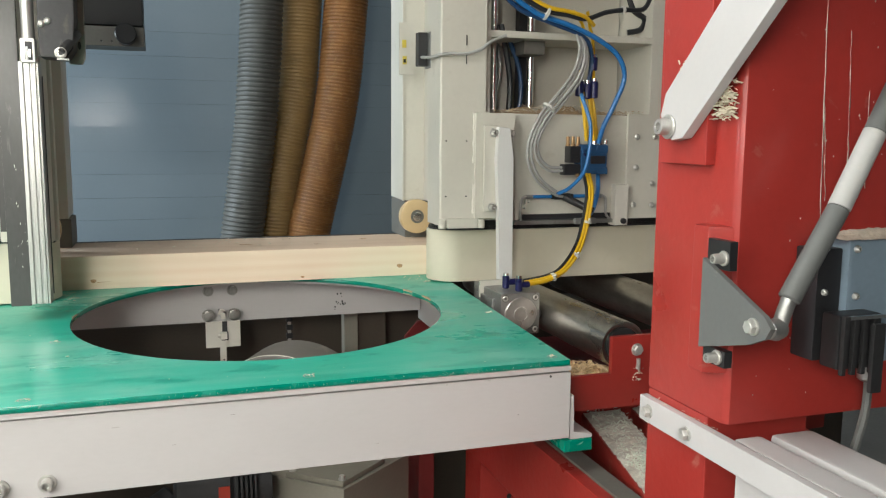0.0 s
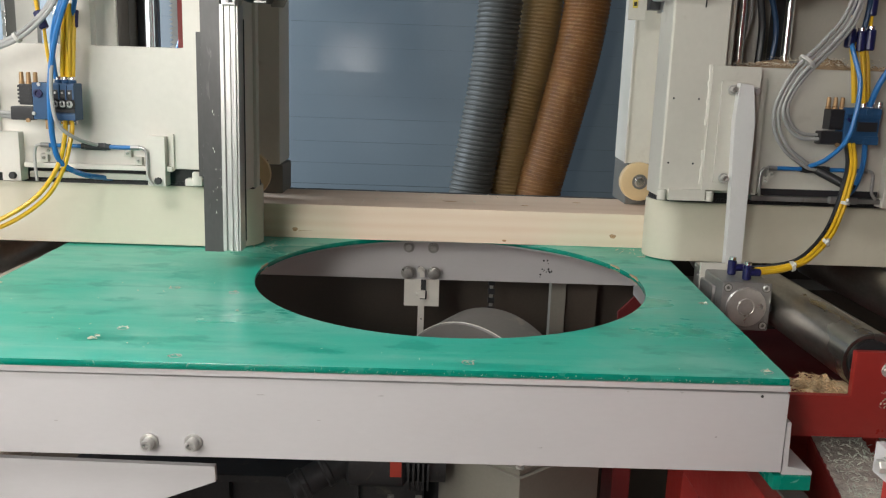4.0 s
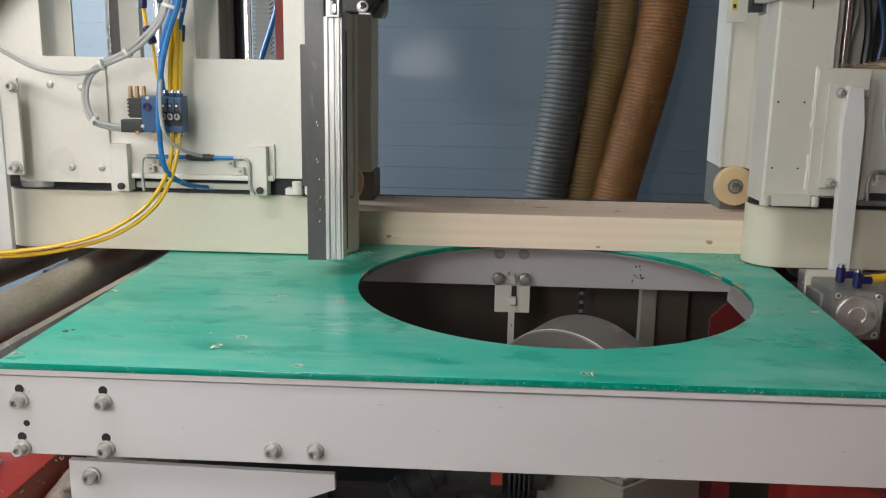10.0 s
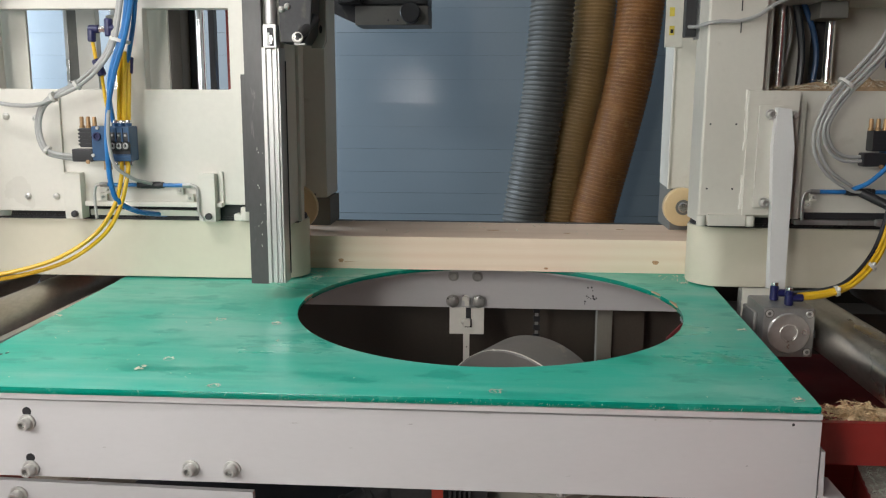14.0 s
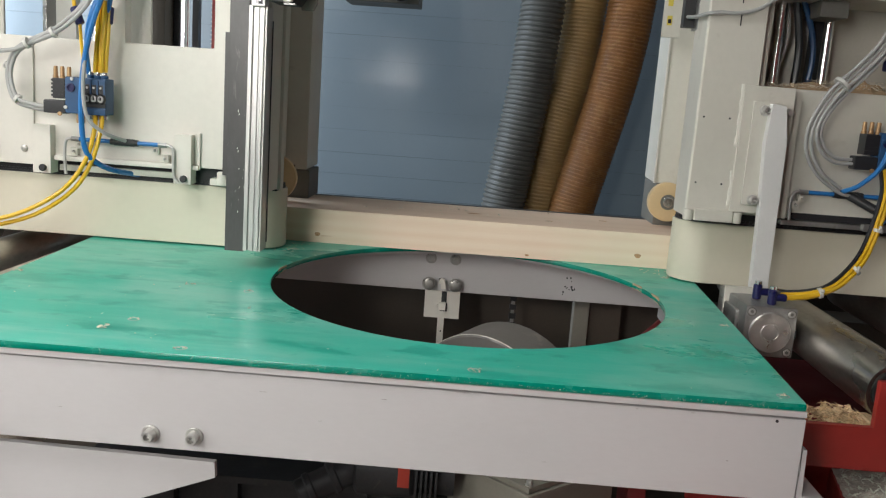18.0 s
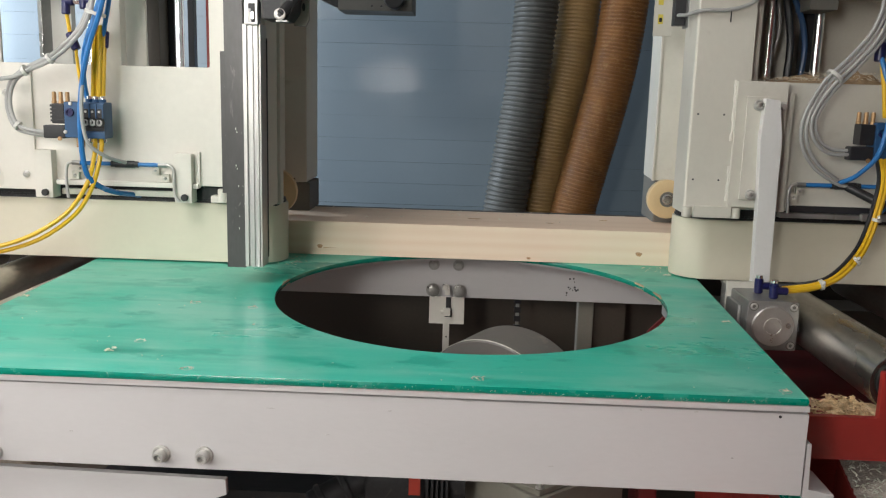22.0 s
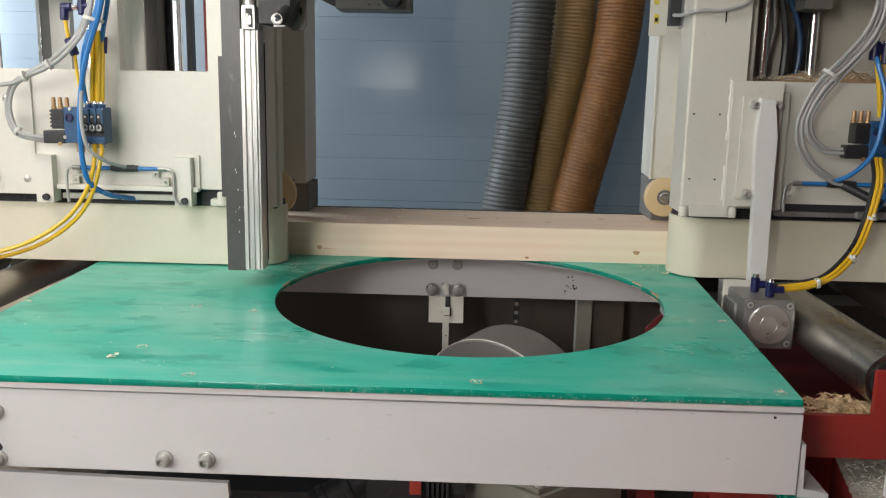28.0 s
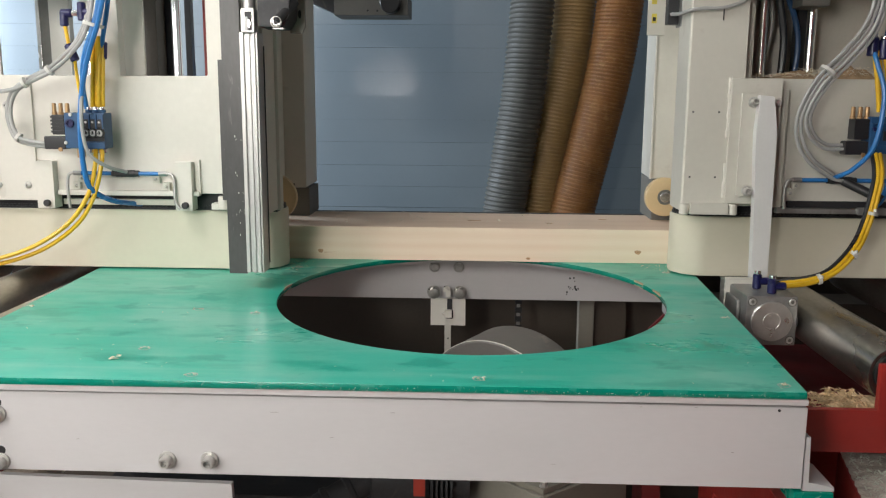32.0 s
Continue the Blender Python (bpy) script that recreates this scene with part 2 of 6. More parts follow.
BROWN = paint("brown_hose", (0.285, 0.124, 0.035), 0.52, var=0.28, scale=14, bump=0.25, stain=(0.44, 0.25, 0.10), amount=0.34, stain_scale=34)
YLABEL = paint("yellow_label", (0.62, 0.50, 0.08), 0.4, var=0.04, bump=0.0)
ORANGE = paint("red_label", (0.42, 0.045, 0.025), 0.45, var=0.05, bump=0.0)
GREYP = paint("grey_drum_paint", (0.16, 0.15, 0.14), 0.42, var=0.08, bump=0.05, stain=(0.42, 0.37, 0.3), amount=0.1, stain_scale=15)
LGREY = paint("switch_box_grey", (0.17, 0.225, 0.28), 0.35, var=0.1, bump=0.05, stain=(0.35, 0.35, 0.33), amount=0.12)
STRUT = paint("grey_strut_paint", (0.125, 0.13, 0.127), 0.6, 0.0, var=0.08, bump=0.03, stain=(0.36, 0.34, 0.30), amount=0.06, stain_scale=40)
FOOTG = paint("dull_grey_steel", (0.15, 0.145, 0.13), 0.55, 0.2, var=0.12, bump=0.05, stain=(0.26, 0.22, 0.16), amount=0.12)
STRUTL = paint("light_strut_paint", (0.42, 0.42, 0.41), 0.55, 0.0, var=0.06, bump=0.03, stain=(0.52, 0.49, 0.44), amount=0.1, stain_scale=40)
SILVER = paint("bright_steel_cap", (0.62, 0.60, 0.58), 0.37, 0.85, var=0.08, scale=40, bump=0.05)

# long wipe marks and fine scuffs in the dust of the green top
t_, n_, l_ = links(PLASTIC)
old = n_["Principled BSDF"].inputs["Base Color"].links[0].from_socket
tc_ = n_.new("ShaderNodeTexCoord")
DUSTING = (  # turn, stretch, colour, where it begins and is full, share
    (0.12, (1.8, 2.6, 1), (0.15, 0.46, 0.35), 0.32, 0.62, 0.42),
    (0.12, (3.0, 5.5, 1), (0.26, 0.56, 0.455), 0.47, 0.63, 0.52),
    (0.04, (2.0, 34, 1), (0.27, 0.54, 0.44), 0.50, 0.74, 0.38),
    (0.7, (24, 4.0, 1), (0.22, 0.50, 0.41), 0.62, 0.80, 0.22),
    (0.04, (5.0, 18, 1), (0.0, 0.32, 0.225), 0.54, 0.66, 0.60),
    (-0.3, (9, 17, 1), (0.0, 0.30, 0.215), 0.57, 0.63, 0.65),
    (0.2, (90, 110, 1), (0.42, 0.58, 0.47), 0.66, 0.74, 0.45))
for turn, stretch, tint, lo, hi, share in DUSTING:
    mp_ = n_.new("ShaderNodeMapping")
    mp_.inputs["Rotation"].default_value, mp_.inputs["Scale"].default_value = (0, 0, turn), stretch
    l_.new(tc_.outputs["Object"], mp_.inputs["Vector"])
    ns_ = n_.new("ShaderNodeTexNoise")
    ns_.inputs["Scale"].default_value, ns_.inputs["Detail"].default_value, ns_.inputs["Roughness"].default_value = 1.0, 6, 0.6
    l_.new(mp_.outputs[0], ns_.inputs["Vector"])
    mr_ = n_.new("ShaderNodeMapRange")
    mr_.inputs["From Min"].default_value, mr_.inputs["From Max"].default_value, mr_.inputs["To Max"].default_value = lo, hi, share
    l_.new(ns_.outputs["Fac"], mr_.inputs["Value"])
    mx_ = n_.new("ShaderNodeMix")
    mx_.data_type = "RGBA"
    l_.new(mr_.outputs[0], mx_.inputs["Factor"])
    l_.new(old, mx_.inputs["A"])
    mx_.inputs["B"].default_value = (*tint, 1)
    old = mx_.outputs["Result"]
# a darker green patch, strongest beside the guide column's foot
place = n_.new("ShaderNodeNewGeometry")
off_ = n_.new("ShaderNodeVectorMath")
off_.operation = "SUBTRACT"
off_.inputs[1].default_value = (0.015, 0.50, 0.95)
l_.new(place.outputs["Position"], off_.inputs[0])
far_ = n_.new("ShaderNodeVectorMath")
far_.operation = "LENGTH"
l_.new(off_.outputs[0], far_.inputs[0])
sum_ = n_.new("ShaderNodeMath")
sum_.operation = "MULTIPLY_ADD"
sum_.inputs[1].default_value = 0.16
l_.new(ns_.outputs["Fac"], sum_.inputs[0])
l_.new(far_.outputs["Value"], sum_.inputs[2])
foot_patch = n_.new("ShaderNodeMapRange")
foot_patch.inputs["From Min"].default_value, foot_patch.inputs["From Max"].default_value = 0.13, 0.24
foot_patch.inputs["To Min"].default_value, foot_patch.inputs["To Max"].default_value = 0.75, 0.0
l_.new(sum_.outputs[0], foot_patch.inputs["Value"])
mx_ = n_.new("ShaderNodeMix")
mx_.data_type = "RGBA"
l_.new(foot_patch.outputs[0], mx_.inputs["Factor"])
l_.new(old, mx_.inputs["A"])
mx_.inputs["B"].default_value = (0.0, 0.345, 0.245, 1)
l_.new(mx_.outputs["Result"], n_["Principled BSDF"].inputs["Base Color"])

# gloss and slight dents of the wall sheets
t_, n_, l_ = links(WALLM)
n_["Principled BSDF"].inputs["Specular IOR Level"].default_value = 1.0
dents = n_.new("ShaderNodeTexNoise")
dents.inputs["Scale"].default_value, dents.inputs["Detail"].default_value = 3.0, 2
tc_ = n_.new("ShaderNodeTexCoord")
l_.new(tc_.outputs["Object"], dents.inputs["Vector"])
bp_ = n_.new("ShaderNodeBump")
bp_.inputs["Strength"].default_value, bp_.inputs["Distance"].default_value = 0.12, 0.02
l_.new(dents.outputs["Fac"], bp_.inputs["Height"])
l_.new(bp_.outputs[0], n_["Principled BSDF"].inputs["Normal"])


def wood(name, light, dark):
    mat = bpy.data.materials.new(name)
    mat.use_nodes = True
    t, n, l = links(mat)
    bsdf = n["Principled BSDF"]
    tc = n.new("ShaderNodeTexCoord")
    mp = n.new("ShaderNodeMapping")
    mp.inputs["Scale"].default_value = (0.35, 6.0, 9.0)
    l.new(tc.outputs["Object"], mp.inputs["Vector"])
    a = n.new("ShaderNodeTexNoise")
    a.inputs["Scale"].default_value, a.inputs["Detail"].default_value, a.inputs["Distortion"].default_value = 5.0, 5, 0.5
    l.new(mp.outputs[0], a.inputs["Vector"])
    wv = n.new("ShaderNodeTexWave")
    wv.bands_direction = "Z"
    wv.inputs["Scale"].default_value, wv.inputs["Distortion"].default_value, wv.inputs["Detail"].default_value = 1.6, 5.0, 3
    wv.inputs["Detail Scale"].default_value = 0.8
    l.new(mp.outputs[0], wv.inputs["Vector"])
    mx = n.new("ShaderNodeMath")
    mx.operation = "MULTIPLY"
    l.new(a.outputs["Fac"], mx.inputs[0])
    l.new(wv.outputs["Fac"], mx.inputs[1])
    mix = n.new("ShaderNodeMix")
    mix.data_type = "RGBA"
    l.new(mx.outputs[0], mix.inputs["Factor"])
    mix.inputs["A"].default_value, mix.inputs["B"].default_value = (*light, 1), (*dark, 1)
    l.new(mix.outputs["Result"], bsdf.inputs["Base Color"])
    fine = n.new("ShaderNodeTexNoise")
    fine.inputs["Scale"].default_value = 60
    l.new(mp.outputs[0], fine.inputs["Vector"])
    bp = n.new("ShaderNodeBump")
    bp.inputs["Strength"].default_value, bp.inputs["Distance"].default_value = 0.15, 0.002
    l.new(fine.outputs["Fac"], bp.inputs["Height"])
    l.new(bp.outputs[0], bsdf.inputs["Normal"])
    bsdf.inputs["Roughness"].default_value = 0.62
    return mat


SPRUCE = wood("planed_spruce", (0.83, 0.70, 0.545), (0.77, 0.61, 0.445))
SAWN = wood("rough_sawn_spruce", (0.76, 0.60, 0.465), (0.62, 0.46, 0.34))
SAWN.node_tree.nodes["Principled BSDF"].inputs["Roughness"].default_value = 0.9
KNOT = paint("wood_knot", (0.44, 0.255, 0.13), 0.6, var=0.35, scale=120, bump=0.1)
KNOTC = paint("knot_core", (0.30, 0.155, 0.075), 0.6, var=0.3, scale=120, bump=0.1)

# ---------------------------------------------------------------- builders


def box(bm, x0, x1, y0, y1, z0, z1):
    m = Matrix.LocRotScale(((x0 + x1) / 2, (y0 + y1) / 2, (z0 + z1) / 2), None, (x1 - x0, y1 - y0, z1 - z0))
    bmesh.ops.create_cube(bm, size=1, matrix=m)
    return bm


def along(p0, p1):
    p0, p1 = Vector(p0), Vector(p1)
    return Matrix.Translation(p0) @ (p1 - p0).to_track_quat("Z", "Y").to_matrix().to_4x4(), (p1 - p0).length


def lathe(bm, p0, p1, profile, n=20):
    """Revolves (radius, share of the way) pairs round the line from p0 to p1."""
    m, length = along(p0, p1)
    rings = []
    for r, s in profile:
        if r <= 1e-6:
            rings.append([bm.verts.new(m @ Vector((0, 0, s * length)))])
        else:
            rings.append([bm.verts.new(m @ Vector((r * math.cos(2 * math.pi * k / n), r * math.sin(2 * math.pi * k / n), s * length))) for k in range(n)])
    for a, b in zip(rings, rings[1:]):
        for k in range(n):
            q = [a[k % len(a)], a[(k + 1) % len(a)], b[(k + 1) % len(b)], b[k % len(b)]]
            q = list(dict.fromkeys(q))
            if len(q) > 2:
                bm.faces.new(q)
    return bm


def cyl(bm, p0, p1, r, n=20, r2=None, edge=0.0):
    length = (Vector(p1) - Vector(p0)).length
    e = min(edge, r * 0.4) / max(length, 1e-6)
    r2 = r if r2 is None else r2
    if edge:
        prof = [(0, 0), (r - edge, 0), (r, e), (r2, 1 - e), (r2 - edge, 1), (0, 1)]
    else:
        prof = [(0, 0), (r, 0), (r2, 1), (0, 1)]
    return lathe(bm, p0, p1, prof, n)


def prism(bm, pts, axis, a0, a1):
    """A polygon of pairs, pulled along an axis: y takes (x, z), z takes (x, y), x takes (y, z)."""
    put = {"y": lambda p, a: (p[0], a, p[1]), "z": lambda p, a: (p[0], p[1], a), "x": lambda p, a: (a, p[0], p[1])}[axis]
    lo, hi = [bm.verts.new(put(p, a0)) for p in pts], [bm.verts.new(put(p, a1)) for p in pts]
    k = len(pts)
    new_faces = [bm.faces.new(lo), bm.faces.new(hi[::-1])]
    new_faces += [bm.faces.new([lo[i], hi[i], hi[(i + 1) % k], lo[(i + 1) % k]]) for i in range(k)]
    bmesh.ops.recalc_face_normals(bm, faces=new_faces)
    return bm


def spline(pts, sub=8):
    pts = [Vector(p) for p in pts]
    out = []
    for i in range(len(pts) - 1):
        a, b, c, d = pts[max(i - 1, 0)], pts[i], pts[i + 1], pts[min(i + 2, len(pts) - 1)]
        for k in range(sub):
            s = k / sub
            out.append(0.5 * ((2 * b) + (c - a) * s + (2 * a - 5 * b + 4 * c - d) * s * s + (3 * b - a - 3 * c + d) * s**3))
    return out + [pts[-1]]


def sweep(bm, pts, r, n=8, sub=8, radii=None):
    line = spline(pts, sub) if sub > 1 else [Vector(p) for p in pts]
    up, rings = Vector((0.13, 0.31, 0.94)), []
    for i, p in enumerate(line):
        d = (line[min(i + 1, len(line) - 1)] - line[max(i - 1, 0)]).normalized()
        u = (up - d * up.dot(d)).normalized()
        up = u
        v = d.cross(u)
        rad = radii[i] if radii else r
        rings.append([bm.verts.new(p + rad * (u * math.cos(2 * math.pi * k / n) + v * math.sin(2 * math.pi * k / n))) for k in range(n)])
    for a, b in zip(rings, rings[1:]):
        for k in range(n):
            bm.faces.new([a[k], a[(k + 1) % n], b[(k + 1) % n], b[k]])
    bm.faces.new(rings[0][::-1])
    bm.faces.new(rings[-1])
    return bm


def holed(bm, xs, zs, gone, y0, y1):
    """A plate in x and z from y0 to y1, on a grid, with cells (column, row) left open."""
    vs = {(i, j): bm.verts.new((x, y0, z)) for i, x in enumerate(xs) for j, z in enumerate(zs)}
    faces = [bm.faces.new([vs[i, j], vs[i + 1, j], vs[i + 1, j + 1], vs[i, j + 1]])
             for i in range(len(xs) - 1) for j in range(len(zs) - 1) if (i, j) not in gone]
    bmesh.ops.delete(bm, geom=[v for v in bm.verts if not v.link_faces], context="VERTS")
    got = bmesh.ops.extrude_face_region(bm, geom=faces)
    bmesh.ops.translate(bm, verts=[v for v in got["geom"] if isinstance(v, bmesh.types.BMVert)], vec=(0, y1 - y0, 0))
    bmesh.ops.recalc_face_normals(bm, faces=bm.faces[:])
    bmesh.ops.dissolve_limit(bm, angle_limit=0.01, verts=bm.verts[:], edges=bm.edges[:])
    return bm


def soften(bm, width, seg=2):
    edges = [e for e in bm.edges if len(e.link_faces) == 2 and e.calc_face_angle(0) > 0.6]
    bmesh.ops.bevel(bm, geom=edges, offset=width, segments=seg, profile=0.6, affect="EDGES", clamp_overlap=True)
    return bm


def mesh_of(name, bm, mat, bevel=0.0):
    if bevel:
        soften(bm, bevel)
    data = bpy.data.meshes.new(name)
    bm.normal_update()
    shading = []
    heap = mat.name.endswith(("sawdust", "dust_film"))
    if len(bm.faces) < 2500 and not heap:  # large faces keep their own normal beside small bevels
        areas = {f: f.calc_area() for f in bm.faces}
        for f in bm.faces:
            for loop in f.loops:
                n = Vector((0, 0, 0))
                for g in loop.vert.link_faces:
                    if f.normal.dot(g.normal) > 0.78:
                        n += g.normal * areas[g]
                shading.append(n.normalized() if n.length > 1e-12 else f.normal.copy())
    bm.to_mesh(data)
    bm.free()
    data.materials.append(mat)
    data.shade_smooth()
    data.set_sharp_from_angle(angle=radians(150 if heap else 38))
    if shading:
        data.normals_split_custom_set(shading)
    return data


def thing(name, label, category, spot, group="", kind=""):
    ob = new(name)
    ob.empty_display_size = 0.05
    ob.location = spot
    return tagged(ob, label, category, group, kind)




def part(name, bm, mat, parent, label="", bevel=0.0, m=None):
    """One mesh, built in world places (or at m), under a thing or a part."""
    data = bm if isinstance(bm, bpy.types.Mesh) else mesh_of(name, bm, mat, bevel)
    ob = new(name, data)
    if m is not None:
        ob.matrix_basis = m
    if parent is not None:
        ob.parent = parent
        if parent.type == "EMPTY":
            ob.matrix_parent_inverse = Matrix.Translation(parent.location).inverted()
    if label:
        ob["label"] = label
    return ob


def single(name, bm, mat, label, category, bevel=0.0, group="", kind=""):
    ob = part(name, bm, mat, None, bevel=bevel)
    return tagged(ob, label, category, group, kind)


CACHE = {}


def bolt_mesh(r, kind):
    if (r, kind) not in CACHE:
        bm = bmesh.new()
        if kind == "socket":  # washer, tall round head with a six-sided socket
            lathe(bm, (0, 0, 0), (0, -1, 0), [(0, 0), (r * 1.45, 0), (r * 1.5, 0.0008), (r * 1.5, 0.0022), (r * 1.42, 0.003), (r, 0.003),
                  (r, 0.0145), (r * 0.88, 0.0165), (r * 0.56, 0.0165), (r * 0.52, 0.0160)], 20)
            lathe(bm, (0, 0, 0), (0, -1, 0), [(r * 0.56, 0.0164), (r * 0.5, 0.0095), (0, 0.009)], 6)
        elif kind in ("hex", "dull"):
            lathe(bm, (0, 0, 0), (0, -1, 0), [(0, 0), (r * 1.25, 0), (r * 1.25, 0.002), (r * 0.9, 0.002)], 20)
            lathe(bm, (0, 0, 0), (0, -1, 0), [(r, 0.002), (r, 0.008), (r * 0.85, 0.0092), (0, 0.0092)], 6)
        else:  # low button head
            lathe(bm, (0, 0, 0), (0, -1, 0), [(0, 0), (r, 0), (r, 0.001), (r * 0.9, 0.0035), (r * 0.55, 0.0052), (r * 0.35, 0.0054)], 18)
            lathe(bm, (0, 0, 0), (0, -1, 0), [(r * 0.36, 0.0054), (r * 0.33, 0.003), (0, 0.003)], 6)
        CACHE[r, kind] = mesh_of("bolt", bm, BOLTD if kind == "dull" else ZINC)
    return CACHE[r, kind]


def bolt(parent, x, y, z, r=0.009, kind="socket", turn=(0, 0, 0), name="bolt"):
    return part(name, bolt_mesh(r, kind), None, parent, m=pose(x, y, z, *turn) @ pose(0, 0, 0, 0, 37 * (x + z) * 10 % 60, 0))


def tie(parent, p, d, r=0.008):
    d = Vector(d).normalized() * 0.003
    return part("cable_tie", cyl(bmesh.new(), Vector(p) - d, Vector(p) + d, r, 12), TIEW, parent, "white cable tie")


def pile(bm, x0, x1, y0, y1, z, h, step=0.012, seed=1):
    """A heap of dust with an uneven top and a ragged edge."""
    nx, ny = max(3, int((x1 - x0) / step)), max(3, int((y1 - y0) / step))
    grid = {}
    for i in range(nx + 1):
        for j in range(ny + 1):
            u, v = i / nx, j / ny
            e = min(u, 1 - u, 1) * min(v, 1 - v, 1) * 4
            q = noise.fractal(Vector((x0 + u * (x1 - x0), y0 + v * (y1 - y0), seed * 3.1)) * 18, 1.0, 2.0, 4)
            q2 = noise.noise(Vector((u * (x1 - x0), v * (y1 - y0), seed)) * 90)
            grid[i, j] = bm.verts.new((x0 + u * (x1 - x0) + q2 * step * 0.3, y0 + v * (y1 - y0), z - 0.003 + max(0.0, h * min(1.0, e * 1.5) ** 0.8 * (0.62 + 0.65 * q) + 0.003 * q2)))
    for i in range(nx):
        for j in range(ny):
            bm.faces.new([grid[i, j], grid[i + 1, j], grid[i + 1, j + 1], grid[i, j + 1]])
    return bm


def shavings(bm, x0, x1, y0, y1, z, h, count, size=0.007, seed=3):
    """Curled thin chips strewn over a patch."""
    rng = random.Random(seed)
    for _ in range(count):
        x, y = rng.uniform(x0, x1), rng.uniform(y0, y1)
        s, w, a, b = size * rng.uniform(0.5, 1.6), size * rng.uniform(0.15, 0.45), rng.uniform(0, 6.28), rng.uniform(-0.7, 0.7)
        m = Matrix.Translation((x, y, z + rng.uniform(0, h))) @ Euler((b, rng.uniform(-0.7, 0.7), a)).to_matrix().to_4x4()
        rows = []
        for k in range(4):
            u = k / 3 - 0.5
            c = s * 0.35 * (0.25 - u * u) * rng.uniform(0.6, 1.6)
            rows.append([m @ Vector((u * s, sgn * w / 2, c + dz)) for sgn, dz in ((-1, 0), (1, 0), (1, 0.0005), (-1, 0.0005))])
        vs = [[bm.verts.new(p) for p in r] for r in rows]
        for p, q in zip(vs, vs[1:]):
            for k in range(4):
                bm.faces.new([p[k], p[(k + 1) % 4], q[(k + 1) % 4], q[k]])
        bm.faces.new(vs[0][::-1])
        bm.faces.new(vs[-1])
    return bm

# ---------------------------------------------------------------- the hall
single("floor", box(bmesh.new(), -3.32, 4.5, -4.5, 2.98, -0.15, 0), FLOOR, "grey concrete floor strewn with sawdust", "floor", kind="structure")
wall_north = tagged(part("wall_north", box(bmesh.new(), -3.32, 4.5, 2.86, 2.98, 0, 4.2), WALLM, None), "blue-grey ribbed sheet wall behind the machine", "wall", kind="structure")
single("wall_south", box(bmesh.new(), -3.32, 4.5, -4.62, -4.5, 0, 4.2), ROOM, "plain grey hall wall", "wall", kind="structure")
bm = bmesh.new()
for y0, y1, z0, z1 in ((-4.5, -2.45, 0, 4.2), (-0.65, 0.85, 0, 4.2), (2.65, 2.98, 0, 4.2), (0.85, 2.65, 0, 1.1), (0.85, 2.65, 2.7, 4.2), (-2.45, -0.65, 0, 1.1), (-2.45, -0.65, 2.7, 4.2)):
    box(bm, -3.32, -3.2, y0, y1, z0, z1)
single("wall_west", bm, ROOM, "plain grey hall wall with two window openings", "wall", kind="structure")
for k, y in enumerate((1.75, -1.55)):
    win = thing("window_%d" % (k + 1), "plain white framed hall window", "window", (-3.26, y, 1.1), kind="structure")
    for y0, y1, z0, z1 in ((-0.90, -0.84, 1.1, 2.7), (0.84, 0.90, 1.1, 2.7), (-0.84, 0.84, 1.1, 1.16), (-0.84, 0.84, 2.64, 2.7), (-0.025, 0.025, 1.16, 2.64)):
        part("window_frame", box(bmesh.new(), -3.30, -3.24, y + y0, y + y1, z0, z1), WHITE, win, bevel=0.004)
single("wall_east", box(bmesh.new(), 4.5, 4.62, -4.5, 2.98, 0, 4.2), ROOM, "plain grey hall wall", "wall", kind="structure")
single("ceiling", box(bmesh.new(), -3.32, 4.62, -4.62, 2.98, 4.2, 4.3), ROOM, "plain grey hall ceiling", "ceiling", kind="structure")

lamp_glow = bpy.data.materials.new("lamp_diffuser")
lamp_glow.use_nodes = True
lamp_glow.node_tree.nodes["Principled BSDF"].inputs["Emission Color"].default_value = (1, 0.97, 0.92, 1)
lamp_glow.node_tree.nodes["Principled BSDF"].inputs["Emission Strength"].default_value = 6
for spot, aim, sx, sy, watts, colour in LAMPS:
    lamp = thing("ceiling_lamp", "long white hanging lamp with a lit diffuser", "lamp", spot, "ceiling lamps")
    tilt = look(spot, aim)
    part("housing", box(bmesh.new(), -sx / 2 - 0.03, sx / 2 + 0.03, -sy / 2 - 0.03, sy / 2 + 0.03, 0.02, 0.1), ROOM, lamp, bevel=0.006, m=tilt)
    part("diffuser", box(bmesh.new(), -sx / 2, sx / 2, -sy / 2, sy / 2, 0.0, 0.02), lamp_glow, lamp, m=tilt)
    for dx in (-0.4 * sx, 0.4 * sx):
        foot = tilt @ Vector((dx, 0, 0.1))
        part("hanger", cyl(bmesh.new(), foot, (foot.x, foot.y, 4.2), 0.004, 8), STEEL, lamp)

